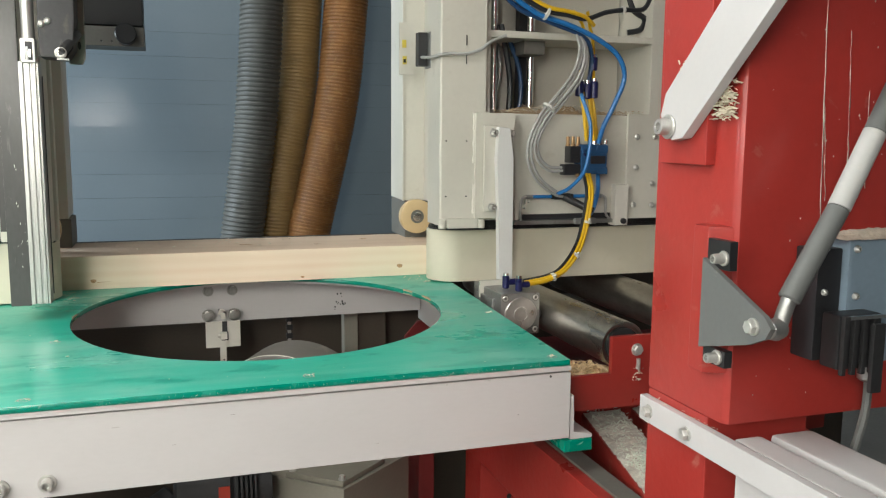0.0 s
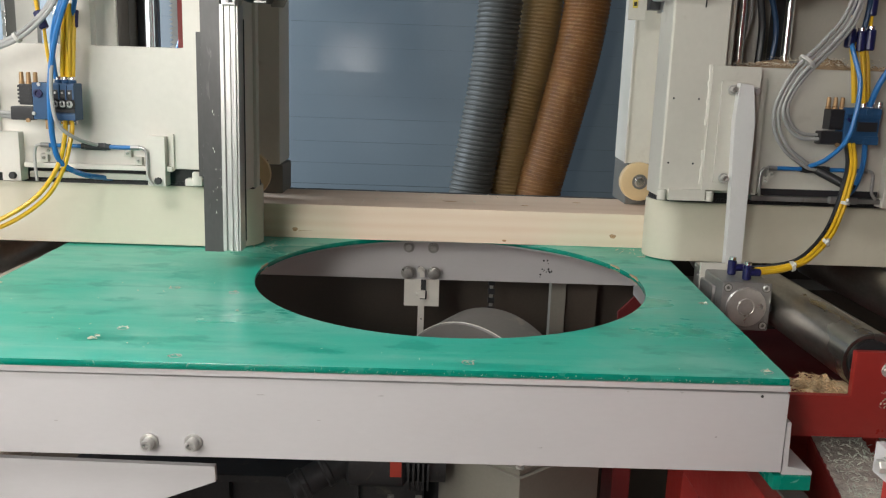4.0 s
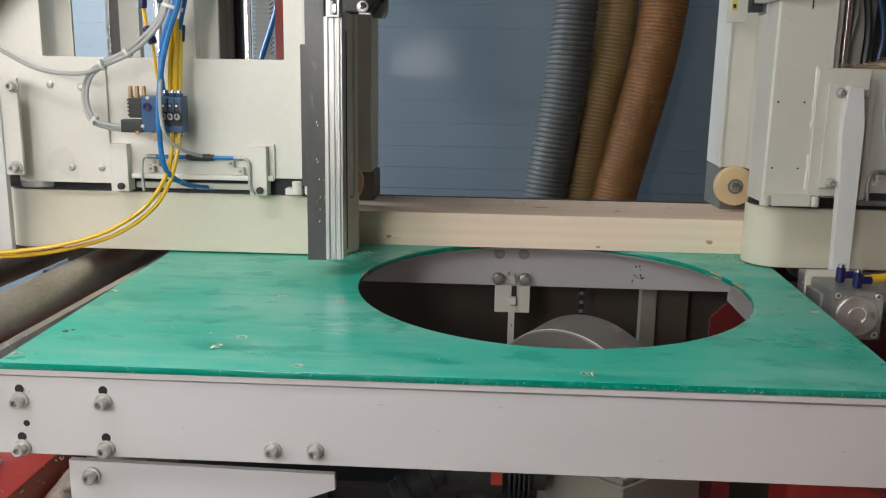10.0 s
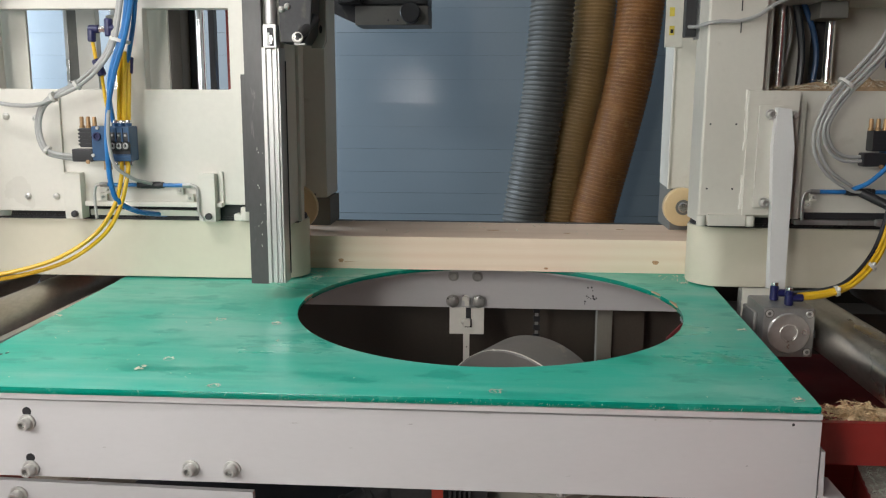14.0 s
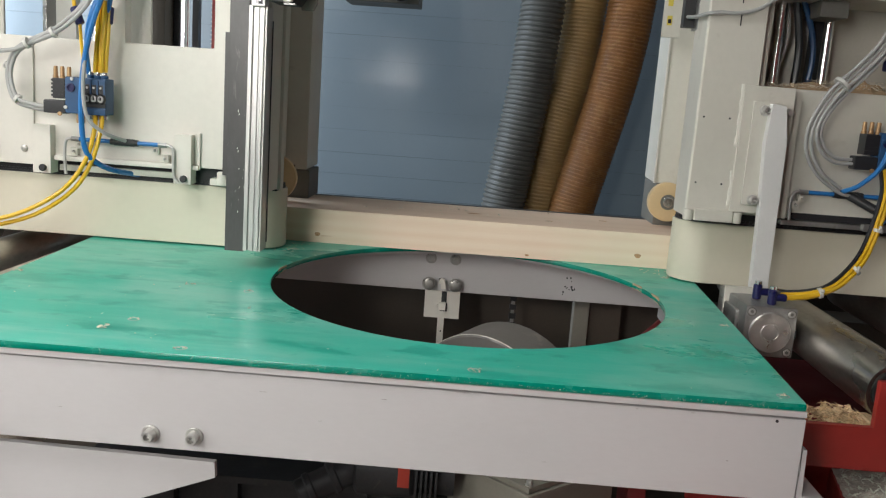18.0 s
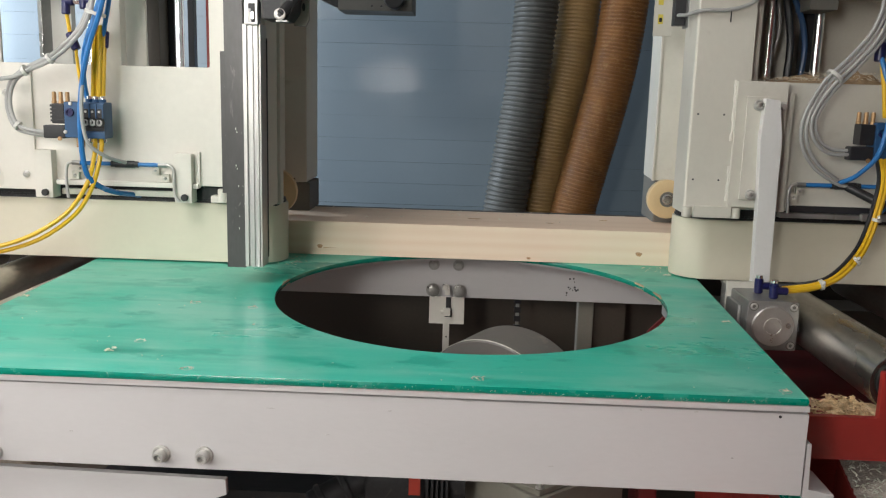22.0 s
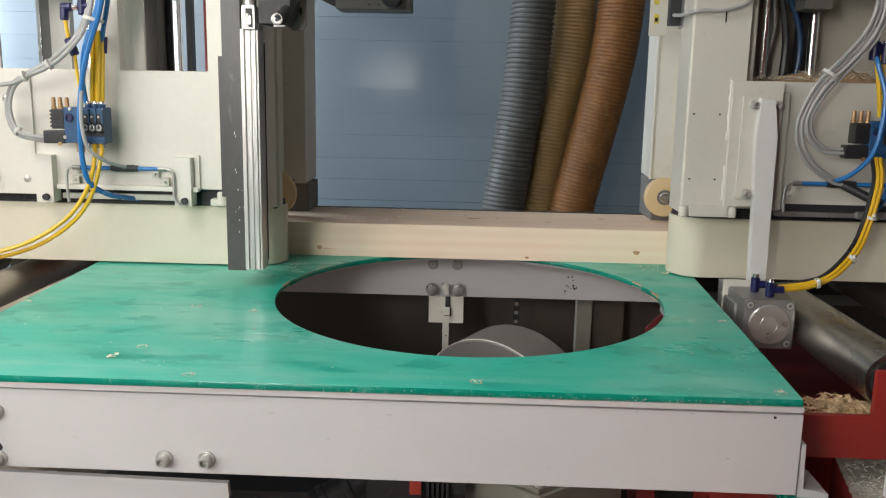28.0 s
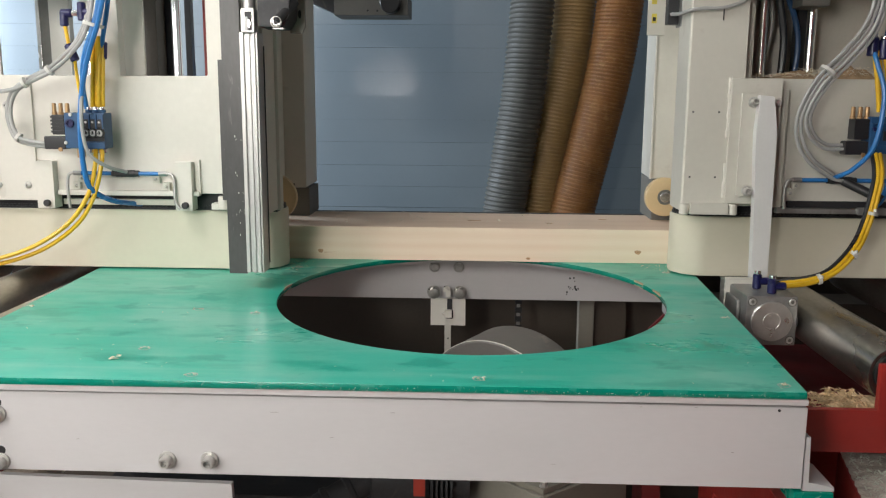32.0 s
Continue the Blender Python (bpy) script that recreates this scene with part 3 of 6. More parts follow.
# ---------------------------------------------------------------- suction hoses


def suction_hose(label, pts, r, pitch, wire, mat, rib):
    hose = thing("suction_hose", label, "hose", pts[0], "suction hoses behind the machine")
    line = spline(pts, 24)
    lens = [0.0]
    for p, q in zip(line, line[1:]):
        lens.append(lens[-1] + (q - p).length)
    part("hose_wall", sweep(bmesh.new(), line, r - 0.35 * wire, 32, 1), mat, hose, "ribbed hose wall")
    count, k, helix, radii = int(lens[-1] / pitch * 20), 0, [], []
    for i in range(count + 1):
        s = lens[-1] * i / count
        while k < len(lens) - 2 and lens[k + 1] < s:
            k += 1
        p = line[k].lerp(line[k + 1], (s - lens[k]) / max(lens[k + 1] - lens[k], 1e-9))
        d = (line[k + 1] - line[k]).normalized()
        u = d.cross(Vector((0, 1, 0))).normalized()
        v = d.cross(u)
        ang = 2 * math.pi * i / 20
        helix.append(p + (r - 0.45 * wire) * (u * math.cos(ang) + v * math.sin(ang)))
    part("spiral_rib", sweep(bmesh.new(), helix, wire, 6, 1), rib, hose, "raised spiral rib")
    return hose


suction_hose("dark grey corrugated suction hose hanging in front of the wall", [(0.44, 2.47, 0.05), (0.485, 2.48, 0.5), (0.522, 2.5, 0.846), (0.541, 2.5, 0.98), (0.562, 2.5, 1.13), (0.592, 2.5, 1.346), (0.607, 2.5, 1.526), (0.62, 2.5, 1.70), (0.64, 2.5, 2.2), (0.66, 2.5, 3.0)], 0.087, 0.0196, 0.0083, GREYHOSE, GREYHOSE)
suction_hose("dusty amber corrugated suction hose between two others", [(0.63, 2.62, 0.05), (0.655, 2.62, 0.5), (0.676, 2.62, 0.832), (0.712, 2.62, 1.12), (0.758, 2.62, 1.348), (0.788, 2.62, 1.534), (0.802, 2.62, 1.716), (0.84, 2.62, 2.3), (0.87, 2.62, 3.0)], 0.086, 0.0158, 0.0056, OLIVE, OLIVE)
suction_hose("brown corrugated suction hose stained by wood dust", [(0.70, 2.45, 0.05), (0.75, 2.47, 0.5), (0.808, 2.5, 0.849), (0.836, 2.5, 0.978), (0.872, 2.5, 1.128), (0.922, 2.5, 1.348), (0.952, 2.5, 1.527), (0.970, 2.5, 1.70), (1.01, 2.5, 2.2), (1.06, 2.5, 3.0)], 0.093, 0.0156, 0.0056, BROWN, BROWN)

# ---------------------------------------------------------------- saw table
TOP0, RISE = 0.9462, 0.014  # height of the table top at its front edge, and its rise towards the back


def top(y):
    return TOP0 + RISE * y


table = thing("saw_table", "white steel saw table, green plastic top with round cutout", "table", (0.23, 0.4, 0.0))
bm = bmesh.new()
outer = [(-0.366, 0.002), (0.829, 0.0075), (0.856, 0.665), (0.862, 0.955), (-0.390, 0.955), (-0.382, 0.64)]
rim = [(0.3965 + 0.3505 * math.cos(a), 0.490 + 0.355 * math.sin(a)) for a in (2 * math.pi * k / 96 for k in range(96))]
loops = []
for pts in (outer, rim):
    vs = [bm.verts.new((x, y, top(y) - 0.011)) for x, y in pts]
    loops += [bm.edges.new((vs[i], vs[(i + 1) % len(vs)])) for i in range(len(vs))]
bmesh.ops.triangle_fill(bm, use_beauty=True, use_dissolve=True, edges=loops)
got = bmesh.ops.extrude_face_region(bm, geom=bm.faces[:])
bmesh.ops.translate(bm, verts=[v for v in got["geom"] if isinstance(v, bmesh.types.BMVert)], vec=(0, 0, 0.011))
bmesh.ops.recalc_face_normals(bm, faces=bm.faces[:])
bmesh.ops.dissolve_limit(bm, angle_limit=0.005, verts=bm.verts[:], edges=bm.edges[:])
bmesh.ops.triangulate(bm, faces=[f for f in bm.faces if len(f.verts) > 4])
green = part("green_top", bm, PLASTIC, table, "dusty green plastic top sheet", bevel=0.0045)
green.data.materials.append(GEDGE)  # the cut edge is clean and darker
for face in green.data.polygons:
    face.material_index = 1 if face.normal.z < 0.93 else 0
# thin white support plate, front plate, sides, back plate
bm = bmesh.new()
loops = []
for pts in ([(-0.372, 0.0058), (0.83, 0.0082), (0.864, 0.95), (-0.402, 0.95)], [(0.399 + 0.374 * math.cos(2 * math.pi * k / 64), 0.490 + 0.374 * math.sin(2 * math.pi * k / 64)) for k in range(64)]):
    vs = [bm.verts.new((x, y, top(y) - 0.0185)) for x, y in pts]
    loops += [bm.edges.new((vs[i], vs[(i + 1) % len(vs)])) for i in range(len(vs))]
bmesh.ops.triangle_fill(bm, use_beauty=True, use_dissolve=True, edges=loops)
got = bmesh.ops.extrude_face_region(bm, geom=bm.faces[:])
bmesh.ops.translate(bm, verts=[v for v in got["geom"] if isinstance(v, bmesh.types.BMVert)], vec=(0, 0, 0.0075))
bmesh.ops.recalc_face_normals(bm, faces=bm.faces[:])
part("support_plate", bm, LILAC, table, "white painted plate under the top")
part("front_plate", box(bmesh.new(), -0.379, 0.831, 0.010, 0.018, 0.814, 0.9243), LILAC, table, "white painted front plate", bevel=0.0012)
part("side_plate", box(bmesh.new(), -0.377, -0.369, 0.019, 0.94, 0.814, 0.927), LILAC, table, bevel=0.001)
part("side_plate", prism(bmesh.new(), [(0.823, 0.019), (0.831, 0.019), (0.858, 0.94), (0.850, 0.94)], "z", 0.814, 0.926), LILAC, table, bevel=0.001)
part("back_plate", box(bmesh.new(), -0.36, 0.848, 0.912, 0.922, 0.842, 0.932), LILAC, table, "white back plate with drilled holes", bevel=0.001)
part("brace", box(bmesh.new(), -0.36, 0.82, 0.10, 0.108, 0.83, 0.926), LILAC, table)
# front bolts with the slots above them
BOLTS = [(0.0, 0.834), (0.057, 0.835), (-0.340, 0.891), (-0.226, 0.893), (-0.342, 0.823), (-0.226, 0.826)]
for x, z in BOLTS:
    bolt(table, x, 0.010, z, 0.0079)
    if z > 0.85 or x < -0.1:
        s = bmesh.new()
        prism(s, [(x + 0.0062 * math.cos(a), z + 0.0155 + 0.0062 * math.sin(a)) for a in (2 * math.pi * k / 14 for k in range(14))], "y", 0.0092, 0.0112)
        part("slot", s, BLACK, table, "dark oblong bolt slot")
part("hole", cyl(bmesh.new(), (-0.334, 0.0094, 0.858), (-0.334, 0.0112, 0.858), 0.0045, 14), BLACK, table)
part("hole", cyl(bmesh.new(), (0.795, 0.0094, 0.920), (0.795, 0.0112, 0.920), 0.002, 10), BLACK, table)
# countersunk screws of the top
for i, (x, y) in enumerate([(0.412, 0.032), (0.032, 0.026), (-0.066, 0.352), (0.036, 0.334), (-0.355, 0.034), (-0.074, 0.133), (-0.363, 0.354), (0.806, 0.030), (0.823, 0.354), (0.034, 0.70), (0.80, 0.70)]):
    bm = bmesh.new()
    lathe(bm, (x, y, top(y)), (x, y, top(y) + 1), [(0.0085, 0.0003), (0.0066, 0.0003), (0.0058, -0.0022), (0.003, -0.0024), (0.0024, -0.0038), (0, -0.0038)], 18)
    part("countersunk_screw", bm, ZINC, table, "sunk screw in the green top")
    bm = bmesh.new()
    shavings(bm, x - 0.008, x + 0.008, y - 0.005, y + 0.005, top(y) + 0.0004, 0.0015, 5, 0.005, 40 + i)
    part("dust_plug", bm, CHIP, table, "wood dust caught round a screw")
part("dark_spot", cyl(bmesh.new(), (-0.337, 0.135, top(0.135) - 0.0005), (-0.337, 0.135, top(0.135) + 0.0004), 0.0045, 12), BLACK, table)
part("dark_spot", cyl(bmesh.new(), (-0.329, 0.142, top(0.142) - 0.0005), (-0.329, 0.142, top(0.142) + 0.0004), 0.003, 12), BLACK, table)
# gusset plate below the front plate
bm = prism(bmesh.new(), [(-0.288, 0.800), (0.080, 0.794), (0.081, 0.772), (-0.02, 0.733), (-0.17, 0.655), (-0.288, 0.655)], "y", 0.024, 0.034)
part("gusset_plate", bm, LILAC, table, "white gusset plate with a slanted edge", bevel=0.0012)
bolt(table, -0.256, 0.024, 0.779, 0.0085)
bolt(table, -0.256, 0.024, 0.70, 0.0085)
# bracket with green pad at the right end
foot = part("end_bracket", prism(bmesh.new(), [(0.833, 0.884), (0.839, 0.884), (0.841, 0.822), (0.874, 0.816), (0.874, 0.810), (0.833, 0.810)], "y", 0.012, 0.085), LILAC, table, "white angle bracket", bevel=0.0012)
part("green_pad", box(bmesh.new(), 0.822, 0.872, 0.008, 0.080, 0.790, 0.810), GEDGE, foot, "green plastic pad", bevel=0.0015)
# latch bracket hung on the back plate, seen through the cutout
for x, z in ((0.309, 0.919), (0.366, 0.919)):
    bolt(table, x, 0.912, z, 0.0105, "dull", name="back_bolt")
latch = part("latch_plate", box(bmesh.new(), 0.3005, 0.3825, 0.900, 0.906, 0.780, 0.8445), WHITE, table, "white latch plate", bevel=0.001)
for x in (0.308, 0.3695):
    bolt(table, x, 0.899, 0.861, 0.0128, "dull", name="back_bolt")
    part("spacer", cyl(bmesh.new(), (x, 0.899, 0.861), (x, 0.912, 0.861), 0.008, 16), ZINC, table)
hook = [(0.332 + 0.0085 * math.cos(a), 0.867 + 0.0095 * math.sin(a)) for a in (math.pi * k / 8 for k in range(9))]
hook = [(0.3475, 0.8515), (0.3475, 0.868)] + [(x + 0.007, z) for x, z in hook] + [(0.3305, 0.8635), (0.336, 0.8635), (0.337, 0.8515)]
part("latch_hook", prism(bmesh.new(), hook, "y", 0.892, 0.898), WHITE, latch, "small bent white hook", bevel=0.0008)
part("hook_gap", box(bmesh.new(), 0.331, 0.3375, 0.8985, 0.9115, 0.862, 0.873), BLACK, latch)
part("latch_slot", box(bmesh.new(), 0.3395, 0.3515, 0.8985, 0.9005, 0.818, 0.8445), BLACK, latch, "dark open slot")
part("latch_shadow_gap", box(bmesh.new(), 0.3375, 0.3535, 0.8988, 0.9004, 0.797, 0.818), BLACK, latch)
part("latch_pin", box(bmesh.new(), 0.3345, 0.3505, 0.884, 0.8984, 0.8025, 0.8195), WHITE, latch, "square white latch pin", bevel=0.0012)
part("pin_stud", cyl(bmesh.new(), (0.3285, 0.891, 0.811), (0.3345, 0.891, 0.811), 0.004, 12), WHITE, latch)
part("latch_strip", box(bmesh.new(), 0.3335, 0.3485, 0.902, 0.905, 0.66, 0.780), WHITE, latch, "narrow white strip")
part("strip_hole", cyl(bmesh.new(), (0.342, 0.9012, 0.748), (0.342, 0.903, 0.748), 0.0018, 10), BLACK, latch)
rng = random.Random(5)
for _ in range(14):
    x, z = 0.63 + rng.gauss(0, 0.008), 0.874 + rng.gauss(0, 0.010)
    part("speck", cyl(bmesh.new(), (x, 0.9113, z), (x, 0.9125, z), rng.uniform(0.0012, 0.0026), 8), BLACK, table)
# worn rim of the cutout and small scuffs on the front plate
rng = random.Random(33)
for mid, half in ((0.10, 0.07), (0.34, 0.05), (math.pi - 0.1, 0.07)):
    inner, outer_ = [], []
    for k in range(13):
        t = mid - half + 2 * half * k / 12
        w = 0.0045 * (1 - abs(k - 6) / 6.5) * rng.uniform(0.3, 1.0)
        inner.append((0.3965 + 0.3508 * math.cos(t), 0.490 + 0.3553 * math.sin(t)))
        outer_.append((0.3965 + (0.3515 + w) * math.cos(t), 0.490 + (0.3560 + w) * math.sin(t)))
    y = 0.490 + 0.355 * math.sin(mid)
    bm = bmesh.new()
    lo = [[bm.verts.new((px, py, top(py) + 0.0003 - dz)) for px, py in inner] for dz in (0.010, 0.0)] + [[bm.verts.new((px, py, top(py) + 0.0004)) for px, py in outer_]]
    for p, q in zip(lo, lo[1:]):
        for k in range(12):
            bm.faces.new([p[k], p[k + 1], q[k + 1], q[k]])
    part("rim_wear", bm, WORN, table, "worn brown rim of the cutout")
for x, z, w, h in ((-0.333, 0.9055, 0.002, 0.003), (-0.327, 0.903, 0.0012, 0.002), (0.145, 0.903, 0.006, 0.0007), (0.30, 0.906, 0.004, 0.0006), (0.62, 0.9215, 0.0018, 0.0012), (0.69, 0.922, 0.003, 0.0006),
                   (0.51, 0.84, 0.004, 0.0005), (0.22, 0.87, 0.003, 0.0005), (0.74, 0.862, 0.002, 0.0008), (-0.12, 0.86, 0.003, 0.0006), (0.40, 0.9235, 0.010, 0.0006)):
    part("scuff", prism(bmesh.new(), [(x - w, z), (x - 0.3 * w, z - h), (x + w, z - 0.4 * h), (x + 0.5 * w, z + h)], "y", 0.0096, 0.0105), SCUFF, table)
# loose chips on the green top
bm = bmesh.new()
shavings(bm, -0.101, -0.087, 0.078, 0.096, top(0.08) + 0.001, 0.003, 4, 0.010, 7)
shavings(bm, 0.064, 0.073, 0.223, 0.231, top(0.22) + 0.001, 0.002, 3, 0.006, 8)
shavings(bm, -0.33, 0.03, 0.02, 0.70, top(0.2) + 0.002, 0.001, 26, 0.0024, 9)
shavings(bm, 0.03, 0.8, 0.01, 0.12, top(0.03) + 0.001, 0.001, 8, 0.002, 10)
shavings(bm, -0.02, 0.06, 0.66, 0.78, top(0.7) + 0.001, 0.002, 40, 0.004, 11)
shavings(bm, 0.76, 0.83, 0.70, 0.80, top(0.7) + 0.001, 0.002, 18, 0.004, 12)
single("wood_chips", bm, CHIP, "small pale wood chips lying on the green table", "wood chips", kind="stuff")
bm = bmesh.new()
rng = random.Random(21)
for _ in range(260):
    x = 0.1 + 0.7 * rng.random() ** 0.8
    y = 0.0018 + 0.005 * (x - 0.1) / 0.7
    shavings(bm, x, x + 0.002, y - 0.0012, y, 0.9352 + rng.random() ** 2 * 0.006, 0.001, 1, 0.0012, rng.randint(0, 99999))
single("edge_dust", bm, WDUST, "fine pale dust clinging along the table edge", "dust", kind="stuff")

# ---------------------------------------------------------------- timber beam
BY0, BY1, BZ0, BZ1 = 0.788, 1.028, 0.9575, 1.0315
beam = tagged(part("timber_beam", box(bmesh.new(), -2.3, 2.9, BY0, BY1, BZ0, BZ1), SPRUCE, None, bevel=0.002), "pale planed spruce beam lying across the saw table", "beam")
beam.data.materials.append(SAWN)  # the upper side is rough-sawn and brown
for face in beam.data.polygons:
    face.material_index = 1 if face.normal.z > 0.9 else 0
for x, z, r, s in ((0.063, 0.976, 0.0048, 1.2), (0.757, 0.982, 0.0050, 1.4), (0.52, 0.965, 0.0028, 1.6)):
    k = bmesh.new()
    prism(k, [(x + r * s * math.cos(a) * (1 + 0.18 * math.sin(3 * a)), z + r * math.sin(a) * (1 + 0.12 * math.cos(2 * a + x))) for a in (2 * math.pi * i / 18 for i in range(18))], "y", BY0 - 0.0005, BY0 + 0.001)
    part("knot", k, KNOT, beam, "dark knot")
    k = bmesh.new()
    prism(k, [(x + 0.3 * r * math.cos(a), z + 0.25 * r * math.sin(a) * (1 + 0.3 * math.cos(3 * a))) for a in (2 * math.pi * i / 10 for i in range(10))], "y", BY0 - 0.0009, BY0 + 0.001)
    part("knot_core", k, KNOTC, beam)
part("crack", prism(bmesh.new(), [(0.070, 0.9735), (0.10, 0.9742), (0.072, 0.9722)], "y", BY0 - 0.0005, BY0 + 0.001), KNOT, beam, "short dark crack")
for x, y, r, s in ((0.40, 0.90, 0.006, 2.6), (0.57, 0.87, 0.004, 2.0), (0.70, 0.94, 0.005, 1.8)):
    k = bmesh.new()
    prism(k, [(x + r * s * math.cos(a) * (1 + 0.18 * math.sin(3 * a)), y + r * math.sin(a)) for a in (2 * math.pi * i / 18 for i in range(18))], "z", BZ1 - 0.001, BZ1 + 0.0005)
    part("knot", k, KNOT, beam, "brown knot")
bm = bmesh.new()
shavings(bm, 0.15, 0.55, 0.85, 1.02, BZ1 + 0.001, 0.003, 22, 0.006, 31)
shavings(bm, 0.05, 0.8, 0.84, 1.02, BZ1 + 0.001, 0.002, 70, 0.0035, 32)
single("wood_chips", bm, CHIP, "pale wood chips lying on the beam", "wood chips", kind="stuff")
single("rear_fence", box(bmesh.new(), -0.35, 1.15, 1.030, 1.044, 0.94, 1.0325), DARK, "dark narrow fence strip behind the beam", "fence", bevel=0.002)

# ---------------------------------------------------------------- belt feeders


def stadium(x0, x1, y0, y1, n=14, left=True, right=True):
    r, c = (y1 - y0) / 2, (y0 + y1) / 2
    pts = []
    if right:
        pts += [(x1 - r + r * math.cos(a), c + r * math.sin(a)) for a in (-math.pi / 2 + math.pi * k / n for k in range(n + 1))]
    else:
        pts += [(x1, y0), (x1, y1)]
    if left:
        pts += [(x0 + r - r * math.cos(a), c - r * math.sin(a)) for a in (-math.pi / 2 + math.pi * k / n for k in range(n + 1))]
    else:
        pts += [(x0, y1), (x0, y0)]
    return pts


def belt(parent, x0, x1, y0, y1, z0, z1, **ends):
    """Cream belt loop with its toothed inner belt and pulley deck."""
    part("feed_belt", prism(bmesh.new(), stadium(x0, x1, y0, y1, **ends), "z", z0, z1), CREAM, parent, "smooth cream feed belt", bevel=0.003)
    b = bmesh.new()
    pts = stadium(x0 + 0.004, x1 - 0.004, y0 + 0.004, y1 - 0.004, 16, **ends)
    prism(b, pts, "z", z1, z1 + 0.004)
    part("belt_backing", b, DARK, parent)
    b = bmesh.new()
    for k in range(int((x1 - x0) / 0.0085)):
        x = x0 + 0.06 + k * 0.0085
        if x < x1 - 0.06:
            box(b, x, x + 0.005, y0 + 0.006, y0 + 0.011, z1 + 0.003, z1 + 0.0085)
    r, c = (y1 - y0) / 2 - 0.008, (y0 + y1) / 2
    for k in range(24):
        for cx, s in ((x1 - (y1 - y0) / 2, 1), (x0 + (y1 - y0) / 2, -1)):
            a = -math.pi / 2 + math.pi * k / 23
            px, py = cx + s * r * math.cos(a), c + r * math.sin(a)
            box(b, px - 0.0025, px + 0.0025, py - 0.0025, py + 0.0025, z1 + 0.003, z1 + 0.0085)
    part("belt_teeth", b, BLACK, parent, "black toothed belt edge")


def valve_block(parent, x, y, z, mirror=1, rings=True):
    """Blue pneumatic valve with black coil, three silencers and grey ports. x, y, z: the blue body's middle."""
    def q(dx):
        return x + mirror * dx
    v = part("valve_body", box(bmesh.new(), x - 0.036, x + (0.043 if rings else 0.031), y - 0.014, y + 0.022, z - 0.034, z + 0.034), BLUEB, parent, "blue valve body", bevel=0.003)
    part("valve_flange", box(bmesh.new(), x + 0.002, x + (0.044 if rings else 0.030), y - 0.019, y - 0.014, z + 0.020, z + 0.032), BLUEB, v, bevel=0.001)
    part("valve_flange", box(bmesh.new(), x + 0.002, x + (0.044 if rings else 0.030), y - 0.019, y - 0.014, z - 0.034, z - 0.022), BLUEB, v, bevel=0.001)
    part("valve_eye", lathe(bmesh.new(), (q(-0.024), y - 0.014, z + 0.014), (q(-0.024), y - 1.014, z + 0.014), [(0.008, 0), (0.008, 0.004), (0.005, 0.004), (0.005, 0.001), (0, 0.001)], 16), NAVY, v)
    for k in range(3):
        px = q((0.010 + 0.0130 * k) if rings else (0.002 + 0.015 * k))
        if rings:
            knob = part("port_knob", lathe(bmesh.new(), (px, y - 0.016, z - 0.004), (px, y - 1.016, z - 0.004), [(0.0066, 0), (0.0088, 0.002), (0.0088, 0.007), (0.0078, 0.0085), (0.0066, 0.0085), (0.0064, 0.004), (0, 0.004)], 20), BLACK, v, "round black port knob")
            part("port_disc", lathe(bmesh.new(), (px, y - 0.0202, z - 0.004), (px, y - 1.0202, z - 0.004), [(0.0064, 0), (0.0060, 0.0035), (0.0034, 0.004), (0.0030, 0.001), (0, 0.001)], 18), GREYT, knob, "grey port disc")
            part("disc_mark", box(bmesh.new(), px - 0.0007, px + 0.0007, y - 0.0248, y - 0.0214, z - 0.006, z + 0.001), BLACK, knob)
            part("slide", box(bmesh.new(), px - 0.0048, px + 0.0048, y - 0.0205, y - 0.0165, z + 0.006, z + 0.022), BLACK, v, "black slide cover", bevel=0.001)
            part("slide_pin", cyl(bmesh.new(), (px, y - 0.0205, z + 0.0165), (px, y - 0.0225, z + 0.0165), 0.0022, 10), ZINC, v)
            part("fitting_seat", cyl(bmesh.new(), (px, y - 0.004, z + 0.034), (px, y - 0.004, z + 0.040), 0.0068, 14, edge=0.001), BLUEB, v)
            part("lower_fitting", cyl(bmesh.new(), (px, y - 0.004, z - 0.043), (px, y - 0.004, z - 0.034), 0.0056, 12, edge=0.001), CHROME, v)
        part("push_fitting", cyl(bmesh.new(), (px, y - 0.003, z + 0.034), (px, y - 0.003, z + 0.046), 0.0055, 12, edge=0.001), CHROME, v)
    for dx, dz in ((-0.022, 0.0335), (-0.034, -0.020)) if rings else ():
        part("valve_screw", cyl(bmesh.new(), (q(dx), y - 0.0135, z + dz - 0.003), (q(dx), y - 0.0165, z + dz - 0.003), 0.0036, 12, edge=0.0008), ZINC, v)
    part("valve_base" if rings else "valve_cover", box(bmesh.new(), x + (0.004 if rings else -0.012), x + (0.042 if rings else 0.026), y - 0.0165, y - 0.0135, z - (0.020 if rings else 0.010), z + (0.018 if rings else 0.008)), BLACK, v, bevel=0.001)
    if not rings:
        for dz in (-0.022, 0.018):
            part("valve_ridge", box(bmesh.new(), x - 0.034, x + 0.030, y - 0.018, y - 0.0135, z + dz - 0.004, z + dz + 0.004), BLUEB, v, bevel=0.001)
    for k in range(4 if rings else 0):
        part("valve_fin", box(bmesh.new(), q(0.0020 + 0.0130 * k), q(0.0020 + 0.0130 * k) + 0.003, y - 0.022, y - 0.0165, z + 0.004, z + 0.031), BLUEB, v, bevel=0.0006)
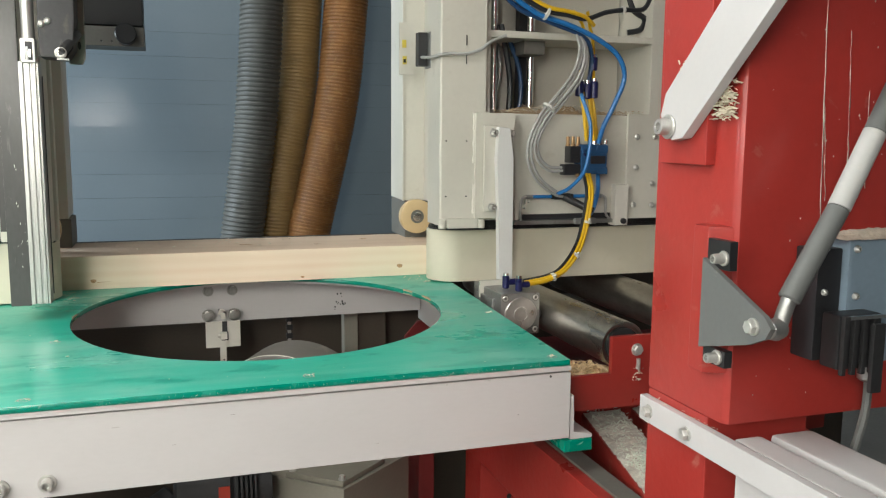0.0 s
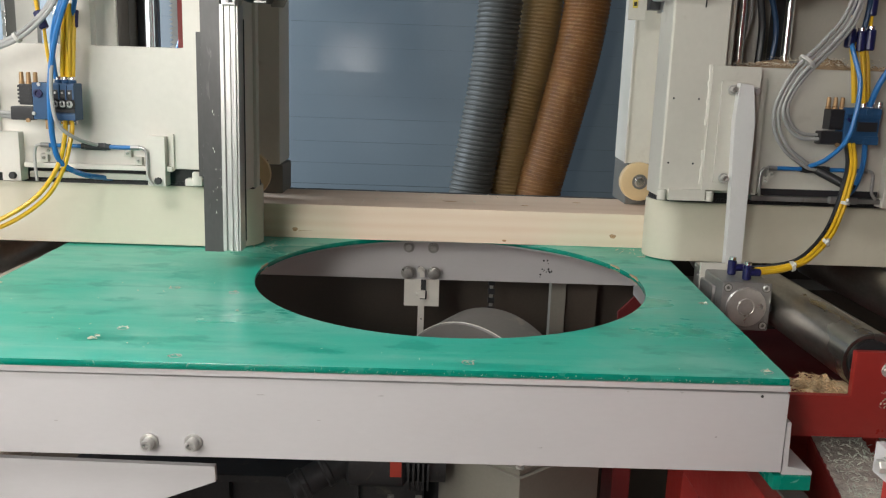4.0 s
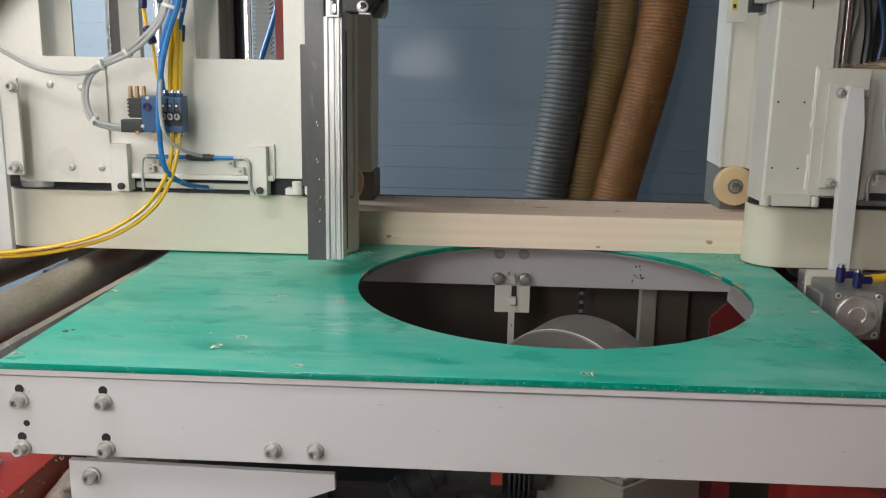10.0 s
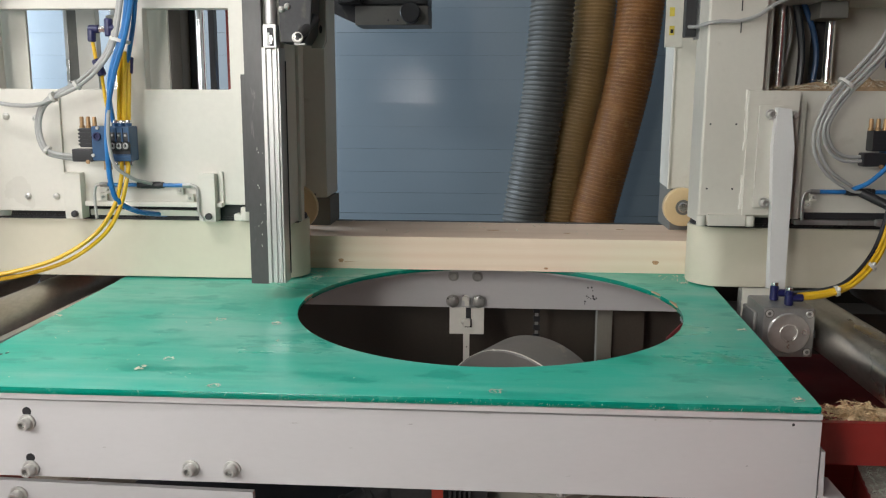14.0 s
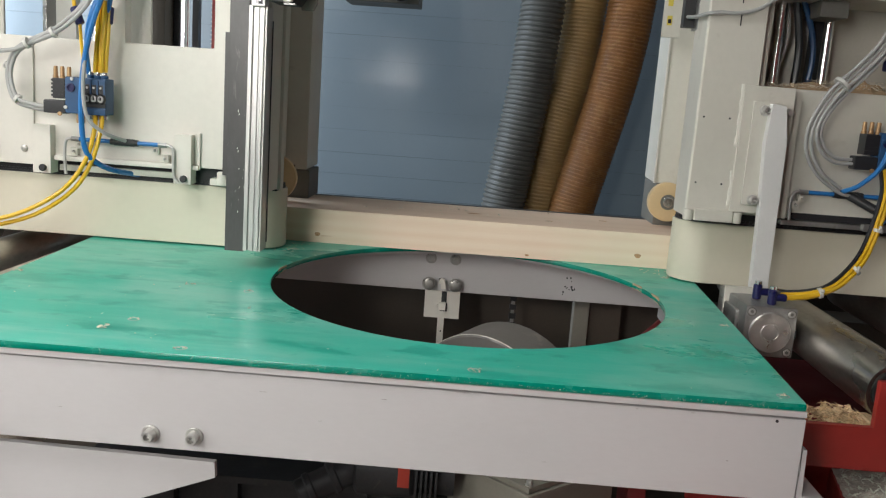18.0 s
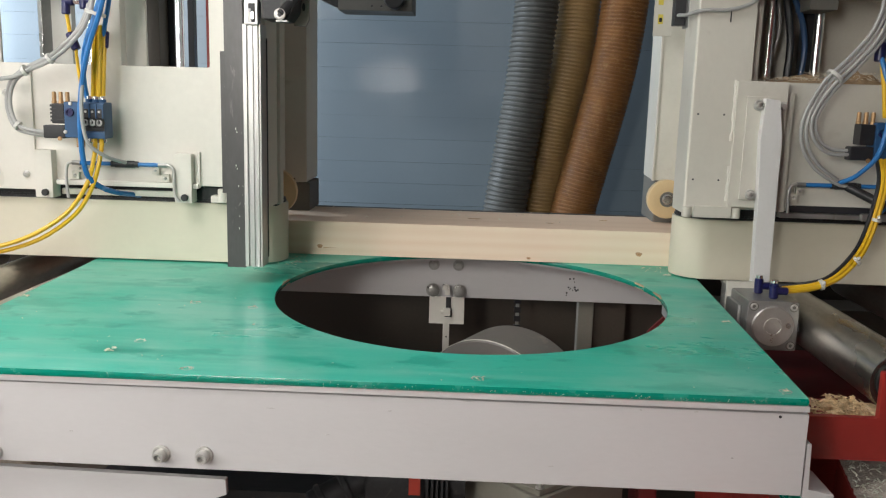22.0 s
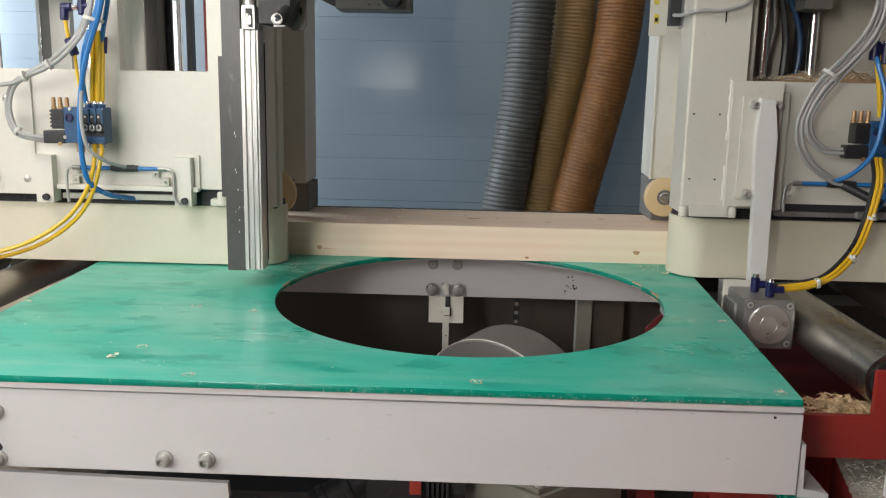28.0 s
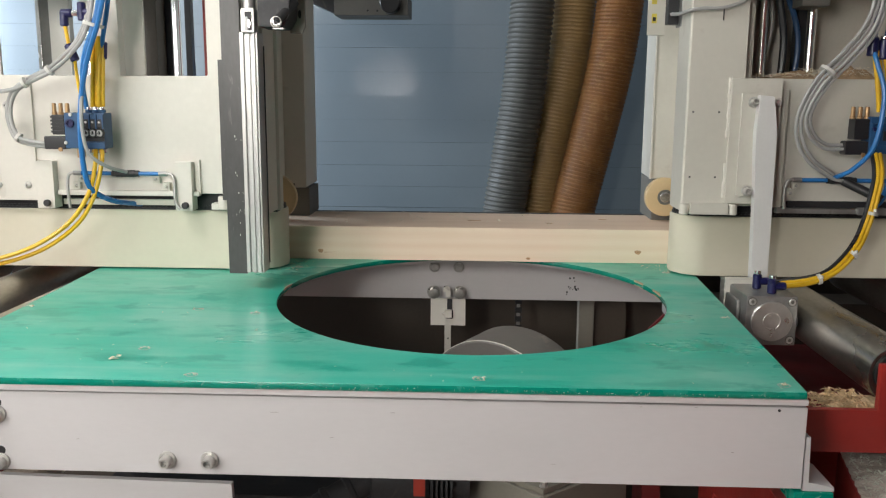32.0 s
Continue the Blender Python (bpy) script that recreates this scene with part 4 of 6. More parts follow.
    part("valve_end", box(bmesh.new(), min(q(-0.036), q(-0.062)), max(q(-0.036), q(-0.062)), y - 0.010, y + 0.020, z - 0.008, z + 0.030), BLACK, parent, "black valve end", bevel=0.002)
    for k in range(5):
        part("rib", box(bmesh.new(), min(q(-0.037), q(-0.063)), max(q(-0.037), q(-0.063)), y - 0.0125, y - 0.010, z - 0.004 + 0.007 * k, z + 0.0 + 0.007 * k), BLACK, v)
    part("coil", box(bmesh.new(), min(q(-0.036), q(-0.078)), max(q(-0.036), q(-0.078)), y - 0.014, y + 0.012, z - 0.036, z - 0.011), BLACK, parent, "black solenoid coil", bevel=0.003)
    part("coil_screw", cyl(bmesh.new(), (q(-0.045), y - 0.014, z - 0.036), (q(-0.045), y - 0.017, z - 0.036), 0.004, 12), BRASS, v)
    for k in range(3):
        px = q(-0.062 + 0.013 * k)
        part("silencer", lathe(bmesh.new(), (px, y + 0.004, z + 0.030), (px, y + 0.004, z + 1.03), [(0.005, 0), (0.005, 0.004), (0.004, 0.005), (0.0038, 0.020), (0.003, 0.022), (0, 0.022)], 12), BRASS, v, "bronze silencer")
    part("exhaust", box(bmesh.new(), min(q(-0.018), q(-0.006)), max(q(-0.018), q(-0.006)), y - 0.006, y + 0.006, z - 0.052, z - 0.034), BRASS, v, bevel=0.001)


def tube_bracket(parent, x, y, z):
    part("pipe_clip", box(bmesh.new(), x - 0.007, x + 0.007, y, y + 0.010, z - 0.008, z + 0.008), GREYW, parent, bevel=0.001)
    bolt(parent, x, y, z, 0.003, "button")


def air_line(parent, x0, x1, y, z, zlow, tee):
    """Bent steel pipe on both ends, blue hose between, and a black tee."""
    part("steel_pipe", sweep(bmesh.new(), [(x0 + 0.002, y, zlow), (x0, y, (z + zlow) / 2), (x0 + 0.002, y, z - 0.008), (x0 + 0.010, y, z), (x0 + 0.028, y, z)], 0.003, 10, 6), ALU, parent, "bent steel pipe")
    part("steel_pipe", sweep(bmesh.new(), [(x1 - 0.028, y, z), (x1 - 0.010, y, z), (x1 - 0.001, y, z - 0.008), (x1, y, (z + zlow) / 2), (x1 + 0.001, y, zlow + 0.012), (x1 + 0.010, y, zlow)], 0.003, 10, 6), ALU, parent, "bent steel pipe")
    for x in (x0 + 0.022, x1 - 0.022):
        part("pipe_nut", cyl(bmesh.new(), (x - 0.008, y, z), (x + 0.008, y, z), 0.0052, 6), CAST, parent)
    part("air_hose", cyl(bmesh.new(), (x0 + 0.03, y, z), (x1 - 0.03, y, z), 0.0042, 10), BLUET, parent, "blue air hose")
    t = part("tee", cyl(bmesh.new(), (tee - 0.020, y, z), (tee + 0.020, y, z), 0.0072, 14, edge=0.001), BLACK, parent, "black tee fitting")
    part("collar", cyl(bmesh.new(), (tee + 0.020, y, z), (tee + 0.027, y, z), 0.0062, 12), BLACK, t)
    part("collar", cyl(bmesh.new(), (tee - 0.027, y, z), (tee - 0.020, y, z), 0.0062, 12), BLACK, t)


def guide_foot(parent, x0, x1, y, z0, z1):
    part("guide_foot", box(bmesh.new(), x0, x1, y - 0.012, y + 0.02, z0, z1), WHITE, parent, "white guide bracket", bevel=0.002)
    part("foot_bolt", cyl(bmesh.new(), ((x0 + x1) / 2 + 0.004, y - 0.012, z0 + 0.011), ((x0 + x1) / 2 + 0.004, y - 0.020, z0 + 0.011), 0.0068, 14, edge=0.001), DARK, parent, "dark bolt head")


def cylinder_block(parent, x, y, z):
    """Square pneumatic cylinder, seen on its cap end, with two navy fittings."""
    body = part("air_cylinder", box(bmesh.new(), x - 0.046, x + 0.046, y, y + 0.17, z - 0.046, z + 0.046), CAST, parent, "grey aluminium air cylinder", bevel=0.005)
    part("end_cap", lathe(bmesh.new(), (x, y, z), (x, y - 1, z), [(0.0365, 0), (0.0365, 0.004), (0.0352, 0.0055), (0.0165, 0.0042), (0.0162, 0.0068), (0.0140, 0.0070), (0.0136, 0.0046), (0, 0.0052)], 28), SILVER, body, "round machined end cap")
    for dx in (-0.035, 0.035):
        for dz in (-0.035, 0.035):
            part("screw_recess", cyl(bmesh.new(), (x + dx, y - 0.0006, z + dz), (x + dx, y + 0.002, z + dz), 0.0080, 16), FOOTG, body)
            screw = part("cap_screw", lathe(bmesh.new(), (x + dx, y + 0.002, z + dz), (x + dx, y - 0.998, z + dz), [(0.0066, 0), (0.0066, 0.0028), (0.0058, 0.0036), (0.0032, 0.0036), (0.0030, 0.0012), (0, 0.0012)], 18), ZINC, body, "steel cap screw")
            part("socket", cyl(bmesh.new(), (x + dx, y + 0.0002, z + dz), (x + dx, y + 0.0010, z + dz), 0.0029, 6), BLACK, screw)
    part("port_plate", box(bmesh.new(), x - 0.054, x - 0.046, y + 0.03, y + 0.13, z - 0.03, z + 0.03), CAST, body, bevel=0.004)
    part("slot", box(bmesh.new(), x + 0.045, x + 0.0475, y, y + 0.17, z - 0.008, z + 0.006), BLACK, body)
    for dx, dy in ((-0.010, 0.060), (0.004, 0.02)):
        b = cyl(bmesh.new(), (x + dx, y + dy, z + 0.046), (x + dx, y + dy, z + 0.074), 0.0080, 14, edge=0.002)
        fitting = part("push_fitting", b, NAVY, body, "dark blue push fitting")
        part("fitting_top", cyl(bmesh.new(), (x + dx, y + dy, z + 0.074), (x + dx, y + dy, z + 0.080), 0.006, 12), CHROME, fitting)
        part("outlet", cyl(bmesh.new(), (x + dx, y + dy, z + 0.060), (x + dx + 0.024, y + dy, z + 0.060), 0.0070, 12, edge=0.001), NAVY, fitting)
    part("mount_plate", box(bmesh.new(), x - 0.055, x + 0.035, y + 0.10, y + 0.108, z - 0.04, z + 0.058), GREYW, body, bevel=0.001)

# ---- feeder at the left of the cutout
fl = thing("belt_feeder", "white belt feeder with open windows, blue valve and yellow air hoses", "feeder", (-0.35, 0.75, 0.955), "belt feeders")
belt(fl, -0.74, 0.007, 0.660, 0.786, 0.9585, 1.080)
bm = holed(bmesh.new(), [-1.02, -0.608, -0.352, -0.300, -0.127, -0.088], [1.116, 1.349, 1.506, 1.82], {(1, 1), (3, 1)}, 0.640, 0.668)
part("housing", bm, WHITE, fl, "white cast housing with two windows", bevel=0.004)
part("lower_lip", box(bmesh.new(), -0.438, -0.150, 0.628, 0.645, 1.112, 1.122), WHITE, fl, bevel=0.002)
part("slide_bar", box(bmesh.new(), -0.438, -0.190, 0.650, 0.662, 1.0905, 1.102), GREYW, fl, bevel=0.001)
part("dark_deck", box(bmesh.new(), -0.72, -0.10, 0.668, 0.80, 1.0845, 1.116), DARK, fl, "dark inside above the belt")
part("bearing", cyl(bmesh.new(), (-0.655, 0.70, 1.0845), (-0.655, 0.70, 1.102), 0.048, 24, edge=0.002), STEEL, fl)
plate = part("side_cover", box(bmesh.new(), -0.672, -0.481, 0.634, 0.640, 1.100, 1.349), WHITE, fl, "white bolted cover plate", bevel=0.0015)
for x, z in ((-0.594, 1.294), (-0.532, 1.290), (-0.561, 1.131), (-0.500, 1.131)):
    bolt(plate, x, 0.634, z, 0.0072, "button")
guide_foot(fl, -0.477, -0.441, 0.632, 1.086, 1.181)
guide_foot(fl, -0.196, -0.161, 0.632, 1.084, 1.181)
part("weld_plate", box(bmesh.new(), -0.155, -0.148, 0.634, 0.642, 1.115, 1.185), WHITE, fl, bevel=0.001)
part("corner_block", box(bmesh.new(), -0.128, -0.095, 0.634, 0.66, 1.0845, 1.098), WHITE, fl, bevel=0.002)
part("corner_block", cyl(bmesh.new(), (-0.105, 0.64, 1.0845), (-0.105, 0.64, 1.112), 0.010, 16, edge=0.002), WHITE, fl)
air_line(fl, -0.410, -0.194, 0.615, 1.158, 1.088, -0.291)
for x, z in ((-0.388, 1.146), (-0.398, 1.132), (-0.236, 1.146), (-0.216, 1.131)):
    tube_bracket(fl, x, 0.628, z)
valve_block(fl, -0.351, 0.585, 1.243)
# window insides: rods, rack, guide
part("lift_rod", cyl(bmesh.new(), (-0.2425, 0.806, 1.12), (-0.2425, 0.806, 1.85), 0.0102, 16), CHROME, fl, "chrome lift rod")
part("lift_rod", cyl(bmesh.new(), (-0.4505, 0.84, 1.12), (-0.4505, 0.84, 1.85), 0.0085, 16), CHROME, fl, "chrome lift rod")
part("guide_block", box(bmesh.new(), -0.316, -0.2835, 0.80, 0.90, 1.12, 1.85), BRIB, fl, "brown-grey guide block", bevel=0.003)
part("guide_lip", box(bmesh.new(), -0.2835, -0.268, 0.85, 0.87, 1.12, 1.85), DARK, fl, "dark guide lip", bevel=0.002)
# front-facing plates added to catch the lamp as lit window reveals
part("window_cheek", box(bmesh.new(), -0.65, -0.574, 0.700, 0.708, 1.12, 1.82), GREYW, fl, "grey-white plate added for the lit window reveal", bevel=0.002)
part("window_cheek", box(bmesh.new(), -0.345, -0.273, 0.700, 0.708, 1.12, 1.82), GREYW, fl, "grey-white plate added for the lit window reveal", bevel=0.002)
part("guide_edge", box(bmesh.new(), -0.566, -0.558, 0.838, 0.88, 1.12, 1.85), STEEL, fl, "bright steel edge", bevel=0.001)
part("guide_bar", box(bmesh.new(), -0.5575, -0.537, 0.84, 0.88, 1.12, 1.85), FOOTG, fl, "grey guide bar")
part("rear_plate", box(bmesh.new(), -0.537, -0.493, 0.84, 0.86, 1.12, 1.85), WHITE, fl, "white inner plate")
part("red_strip", box(bmesh.new(), -0.181, -0.146, 0.794, 0.815, 1.12, 1.85), DUSTRED, fl, "dark red strip", bevel=0.001)
part("stop_block", box(bmesh.new(), -0.45, -0.33, 0.80, 0.83, 1.488, 1.51), GREYW, fl, bevel=0.002)
# arm that carries the air cylinder
arm = part("arm", prism(bmesh.new(), [(-0.697, 1.309), (-0.672, 1.309), (-0.672, 0.955), (-0.722, 0.955), (-0.738, 1.20)], "y", 0.585, 0.600), ARMW, fl, "white bent arm", bevel=0.002)
part("arm_side", prism(bmesh.new(), [(-0.722, 0.955), (-0.714, 0.955), (-0.728, 1.20), (-0.689, 1.309), (-0.699, 1.309), (-0.739, 1.20)], "y", 0.52, 0.585), WHITE, arm, bevel=0.001)
part("arm_plate", box(bmesh.new(), -0.675, -0.638, 0.590, 0.598, 1.118, 1.306), WHITE, arm, "white bolted strip", bevel=0.001)
bolt(arm, -0.645, 0.590, 1.290, 0.0085)
bolt(arm, -0.652, 0.590, 1.133, 0.0085)
cylinder_block(fl, -0.795, 0.44, 0.915)
# tubes
part("air_hose", sweep(bmesh.new(), [(-0.268, 0.57, 1.62), (-0.284, 0.555, 1.51), (-0.298, 0.550, 1.446), (-0.320, 0.547, 1.383), (-0.335, 0.545, 1.32), (-0.343, 0.544, 1.245), (-0.343, 0.55, 1.168), (-0.334, 0.56, 1.13), (-0.312, 0.60, 1.105), (-0.285, 0.67, 1.090)], 0.0052), BLUET, fl, "blue air hose")
part("air_hose", sweep(bmesh.new(), [(-0.285, 0.575, 1.62), (-0.300, 0.562, 1.487), (-0.309, 0.558, 1.446), (-0.331, 0.555, 1.383), (-0.343, 0.567, 1.33), (-0.346, 0.583, 1.285)], 0.0045), BLUET, fl, "blue air hose")
part("air_hose", sweep(bmesh.new(), [(-0.272, 0.58, 1.62), (-0.288, 0.575, 1.487), (-0.303, 0.580, 1.425), (-0.310, 0.584, 1.40)], 0.0045), BLUET, fl, "blue air hose")
for k, (dx, dy) in enumerate(((-0.004, 0), (0.002, 0.004), (0.008, 0), (0.0135, 0.005))):
    part("air_hose", sweep(bmesh.new(), [(-0.330 + dx, 0.583 + dy, 1.288), (-0.326 + dx, 0.58 + dy, 1.331), (-0.322 + dx, 0.58 + dy, 1.385), (-0.320 + dx, 0.58 + dy, 1.42)], 0.0041), YELLT, fl, "yellow air hose")
part("air_hose", sweep(bmesh.new(), [(-0.352, 0.583, 1.288), (-0.358, 0.58, 1.33), (-0.362, 0.58, 1.385)], 0.0032), YELLT, fl, "yellow air hose")
part("push_fitting", cyl(bmesh.new(), (-0.360, 0.58, 1.374), (-0.372, 0.58, 1.405), 0.0085, 14, edge=0.002), NAVY, fl, "dark blue push fitting")
part("push_fitting", cyl(bmesh.new(), (-0.376, 0.58, 1.462), (-0.377, 0.58, 1.438), 0.008, 14, edge=0.002), NAVY, fl, "dark blue elbow fitting")
part("push_fitting", cyl(bmesh.new(), (-0.382, 0.58, 1.462), (-0.360, 0.58, 1.462), 0.0080, 14, edge=0.002), NAVY, fl, "dark blue elbow fitting")
part("fitting_nut", cyl(bmesh.new(), (-0.360, 0.58, 1.462), (-0.349, 0.58, 1.462), 0.0062, 6), CHROME, fl)
part("push_fitting", cyl(bmesh.new(), (-0.342, 0.58, 1.448), (-0.342, 0.58, 1.482), 0.0080, 14, edge=0.002), NAVY, fl, "dark blue tee fitting")
part("push_fitting", cyl(bmesh.new(), (-0.349, 0.58, 1.464), (-0.325, 0.58, 1.464), 0.0072, 14, edge=0.002), NAVY, fl, "dark blue tee fitting")
part("air_hose", sweep(bmesh.new(), [(-0.371, 0.58, 1.403), (-0.376, 0.58, 1.440)], 0.0038), YELLT, fl, "yellow air hose")
for dx in (-0.010, 0.001):
    part("push_fitting", cyl(bmesh.new(), (-0.310 + dx, 0.588, 1.378), (-0.307 + dx, 0.588, 1.41), 0.0062, 14, edge=0.002), NAVY, fl, "dark blue push fitting")
part("cable", sweep(bmesh.new(), [(-0.29, 0.57, 1.62), (-0.315, 0.57, 1.488), (-0.331, 0.565, 1.426), (-0.361, 0.56, 1.384), (-0.403, 0.56, 1.352), (-0.456, 0.57, 1.33), (-0.486, 0.58, 1.308), (-0.498, 0.585, 1.27), (-0.487, 0.585, 1.232), (-0.459, 0.582, 1.221), (-0.416, 0.582, 1.217)], 0.0040), GREYT, fl, "grey cable")
part("cable", sweep(bmesh.new(), [(-0.30, 0.58, 1.62), (-0.322, 0.578, 1.492), (-0.338, 0.573, 1.428), (-0.368, 0.568, 1.389), (-0.408, 0.568, 1.360), (-0.458, 0.578, 1.338), (-0.494, 0.588, 1.314), (-0.508, 0.592, 1.27), (-0.495, 0.592, 1.226), (-0.46, 0.59, 1.214), (-0.416, 0.588, 1.210)], 0.0040), GREYT, fl, "grey cable")
part("cable", sweep(bmesh.new(), [(-0.305, 0.585, 1.62), (-0.325, 0.58, 1.489), (-0.347, 0.575, 1.421), (-0.384, 0.565, 1.376), (-0.431, 0.565, 1.345), (-0.475, 0.57, 1.322), (-0.528, 0.575, 1.316), (-0.594, 0.58, 1.326), (-0.653, 0.575, 1.357), (-0.72, 0.56, 1.40), (-0.85, 0.55, 1.5)], 0.0040), GREYT, fl, "grey cable")
part("cable", sweep(bmesh.new(), [(-0.276, 0.575, 1.62), (-0.292, 0.565, 1.50), (-0.305, 0.560, 1.44), (-0.325, 0.557, 1.38), (-0.334, 0.550, 1.33), (-0.336, 0.541, 1.295), (-0.338, 0.542, 1.245), (-0.330, 0.545, 1.202), (-0.306, 0.565, 1.176), (-0.285, 0.605, 1.162)], 0.0036), GREYT, fl, "grey air hose")
for p, d, r in (((-0.456, 0.568, 1.333), (1, 0, 0.45), 0.0105), ((-0.403, 0.562, 1.356), (1, 0, 0.7), 0.0105), ((-0.313, 0.562, 1.440), (0.3, 0, 1), 0.019), ((-0.487, 0.588, 1.229), (1, 0, -0.7), 0.0095)):
    tie(fl, p, d, r)
part("air_hose", sweep(bmesh.new(), [(-0.330, 0.575, 1.208), (-0.327, 0.562, 1.179), (-0.341, 0.556, 1.124), (-0.381, 0.55, 1.067), (-0.448, 0.535, 1.022), (-0.521, 0.52, 0.998), (-0.60, 0.505, 0.985), (-0.69, 0.49, 0.978), (-0.765, 0.462, 0.977)], 0.0042), YELLT, fl, "yellow air hose")
part("air_hose", sweep(bmesh.new(), [(-0.318, 0.578, 1.208), (-0.318, 0.568, 1.178), (-0.334, 0.562, 1.117), (-0.369, 0.556, 1.062), (-0.436, 0.545, 1.014), (-0.515, 0.53, 0.988), (-0.60, 0.515, 0.974), (-0.69, 0.51, 0.970), (-0.79, 0.495, 0.977)], 0.0042), YELLT, fl, "yellow air hose")
# guide column with rail and rollers at the right end of the left feeder
cl = thing("guide_column", "white guide column with a dark rail and aluminium profile", "column", (-0.04, 0.8, 0.96), "guide columns")
part("rear_column", prism(bmesh.new(), [(-0.087, 0.93), (0.0056, 0.93), (0.001, 1.085), (-0.087, 1.085)], "z", 1.100, 1.85), GREYW, cl, "grey-white rear column", bevel=0.004)
part("front_column", box(bmesh.new(), -0.085, 0.0185, 0.615, 0.640, 1.088, 1.85), GREYW, cl, "grey-white front column", bevel=0.004)
part("column_web", box(bmesh.new(), -0.085, -0.045, 0.640, 0.932, 1.12, 1.85), GREYW, cl, bevel=0.002)
part("rail_carrier", box(bmesh.new(), -0.046, 0.012, 0.531, 0.616, 1.090, 1.85), GREYW, cl, bevel=0.002)
part("column_foot", box(bmesh.new(), -0.08, 0.0088, 0.945, 1.062, 1.0315, 1.098), FOOTG, cl, "dull grey column foot", bevel=0.002)
part("foot_clip", box(bmesh.new(), -0.035, -0.022, 0.926, 0.934, 1.098, 1.110), DARK, cl)
part("foot_gap", box(bmesh.new(), -0.075, 0.010, 0.618, 0.66, 1.0845, 1.088), DARK, cl)
part("rail_strip", box(bmesh.new(), -0.0530, -0.0185, 0.492, 0.508, 0.985, 1.85), DARKST, cl, "worn dark steel rail", bevel=0.001)
part("rail_back", box(bmesh.new(), -0.0655, -0.0505, 0.509, 0.56, 1.120, 1.375), DARKST, cl, "dark rail backing", bevel=0.001)
rng = random.Random(14)
for k in range(16):
    x, z, s = rng.uniform(-0.036, -0.020), 0.99 + 0.26 * rng.random(), rng.uniform(0.0004, 0.0013)
    part("scuff", prism(bmesh.new(), [(x + s * math.cos(t) * rng.uniform(0.3, 0.9), z + s * rng.uniform(1.0, 3.0) * math.sin(t)) for t in (2 * math.pi * i / 6 for i in range(6))], "y", 0.4917, 0.4925), WDUST, cl)
prof = [(-0.0180, 0.487), (-0.0115, 0.487), (-0.0105, 0.4925), (-0.0070, 0.4925), (-0.006, 0.487), (-0.0005, 0.487), (0.0005, 0.4895), (0.0035, 0.4895), (0.0045, 0.487), (0.0090, 0.487), (0.0097, 0.4905), (0.0113, 0.4905), (0.012, 0.487), (0.0140, 0.487), (0.0140, 0.530), (-0.0180, 0.530)]
part("profile", prism(bmesh.new(), prof, "z", 0.988, 1.422), ALU, cl, "aluminium profile", bevel=0.0006)
part("profile_gap", box(bmesh.new(), 0.0140, 0.0155, 0.526, 0.530, 1.00, 1.40), BLACK, cl)
latchp = part("clamp", box(bmesh.new(), -0.0125, 0.0120, 0.478, 0.505, 1.420, 1.462), CLAMP, cl, "bright clamp with an oblong opening", bevel=0.003)
part("clamp_slot", box(bmesh.new(), -0.0045, 0.0075, 0.4765, 0.4795, 1.424, 1.456), DARK, latchp)
part("clamp_tongue", box(bmesh.new(), -0.0035, 0.0010, 0.4745, 0.4768, 1.424, 1.447), CAST, latchp, bevel=0.0006)
part("clamp_screw", prism(bmesh.new(), [(0.0035 + 0.0026 * math.cos(a), 1.4355 + 0.0075 * math.sin(a)) for a in (2 * math.pi * k / 14 for k in range(14))], "y", 0.4735, 0.4768), CHROME, latchp, bevel=0.0008)
part("clamp_rod", cyl(bmesh.new(), (0.0, 0.492, 1.46), (0.0, 0.492, 1.85), 0.011, 16), ALU, cl)
drive = part("drive_block", prism(bmesh.new(), [(0.018, 1.430), (0.062, 1.428), (0.074, 1.446), (0.078, 1.50), (0.078, 1.60), (0.018, 1.60)], "y", 0.476, 0.545), DARK, cl, "dark drive block", bevel=0.004)
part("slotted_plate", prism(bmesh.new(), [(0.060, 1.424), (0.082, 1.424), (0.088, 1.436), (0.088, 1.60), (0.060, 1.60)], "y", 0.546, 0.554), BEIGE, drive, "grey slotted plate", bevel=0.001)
part("plate_slot", prism(bmesh.new(), [(0.0785 + 0.0028 * math.cos(a), 1.458 + 0.0075 * math.sin(a)) for a in (2 * math.pi * k / 16 for k in range(16))], "y", 0.5452, 0.548), BLACK, drive)
shaft = part("drive_shaft", cyl(bmesh.new(), (0.0545, 0.463, 1.437), (0.080, 0.500, 1.475), 0.0085, 20, edge=0.001), DARK, drive, "slanted dark shaft")
part("shaft_nut", lathe(bmesh.new(), (0.0545, 0.4645, 1.437), (0.0545, -0.5355, 1.437), [(0, 0), (0.0098, 0), (0.0102, 0.002), (0.0098, 0.005), (0.0066, 0.0055), (0.0060, 0.003), (0, 0.003)], 20), BOLTD, shaft, "round steel nut")
part("nut_socket", cyl(bmesh.new(), (0.0545, 0.4614, 1.437), (0.0545, 0.4605, 1.437), 0.0045, 6), DARK, shaft)
part("nut_seat", box(bmesh.new(), 0.0475, 0.0675, 0.462, 0.4755, 1.4245, 1.4275), CAST, drive, "bright square seat", bevel=0.0005)
bolt(drive, 0.034, 0.476, 1.492, 0.006, "button")
bolt(drive, 0.024, 0.476, 1.487, 0.006, "button")


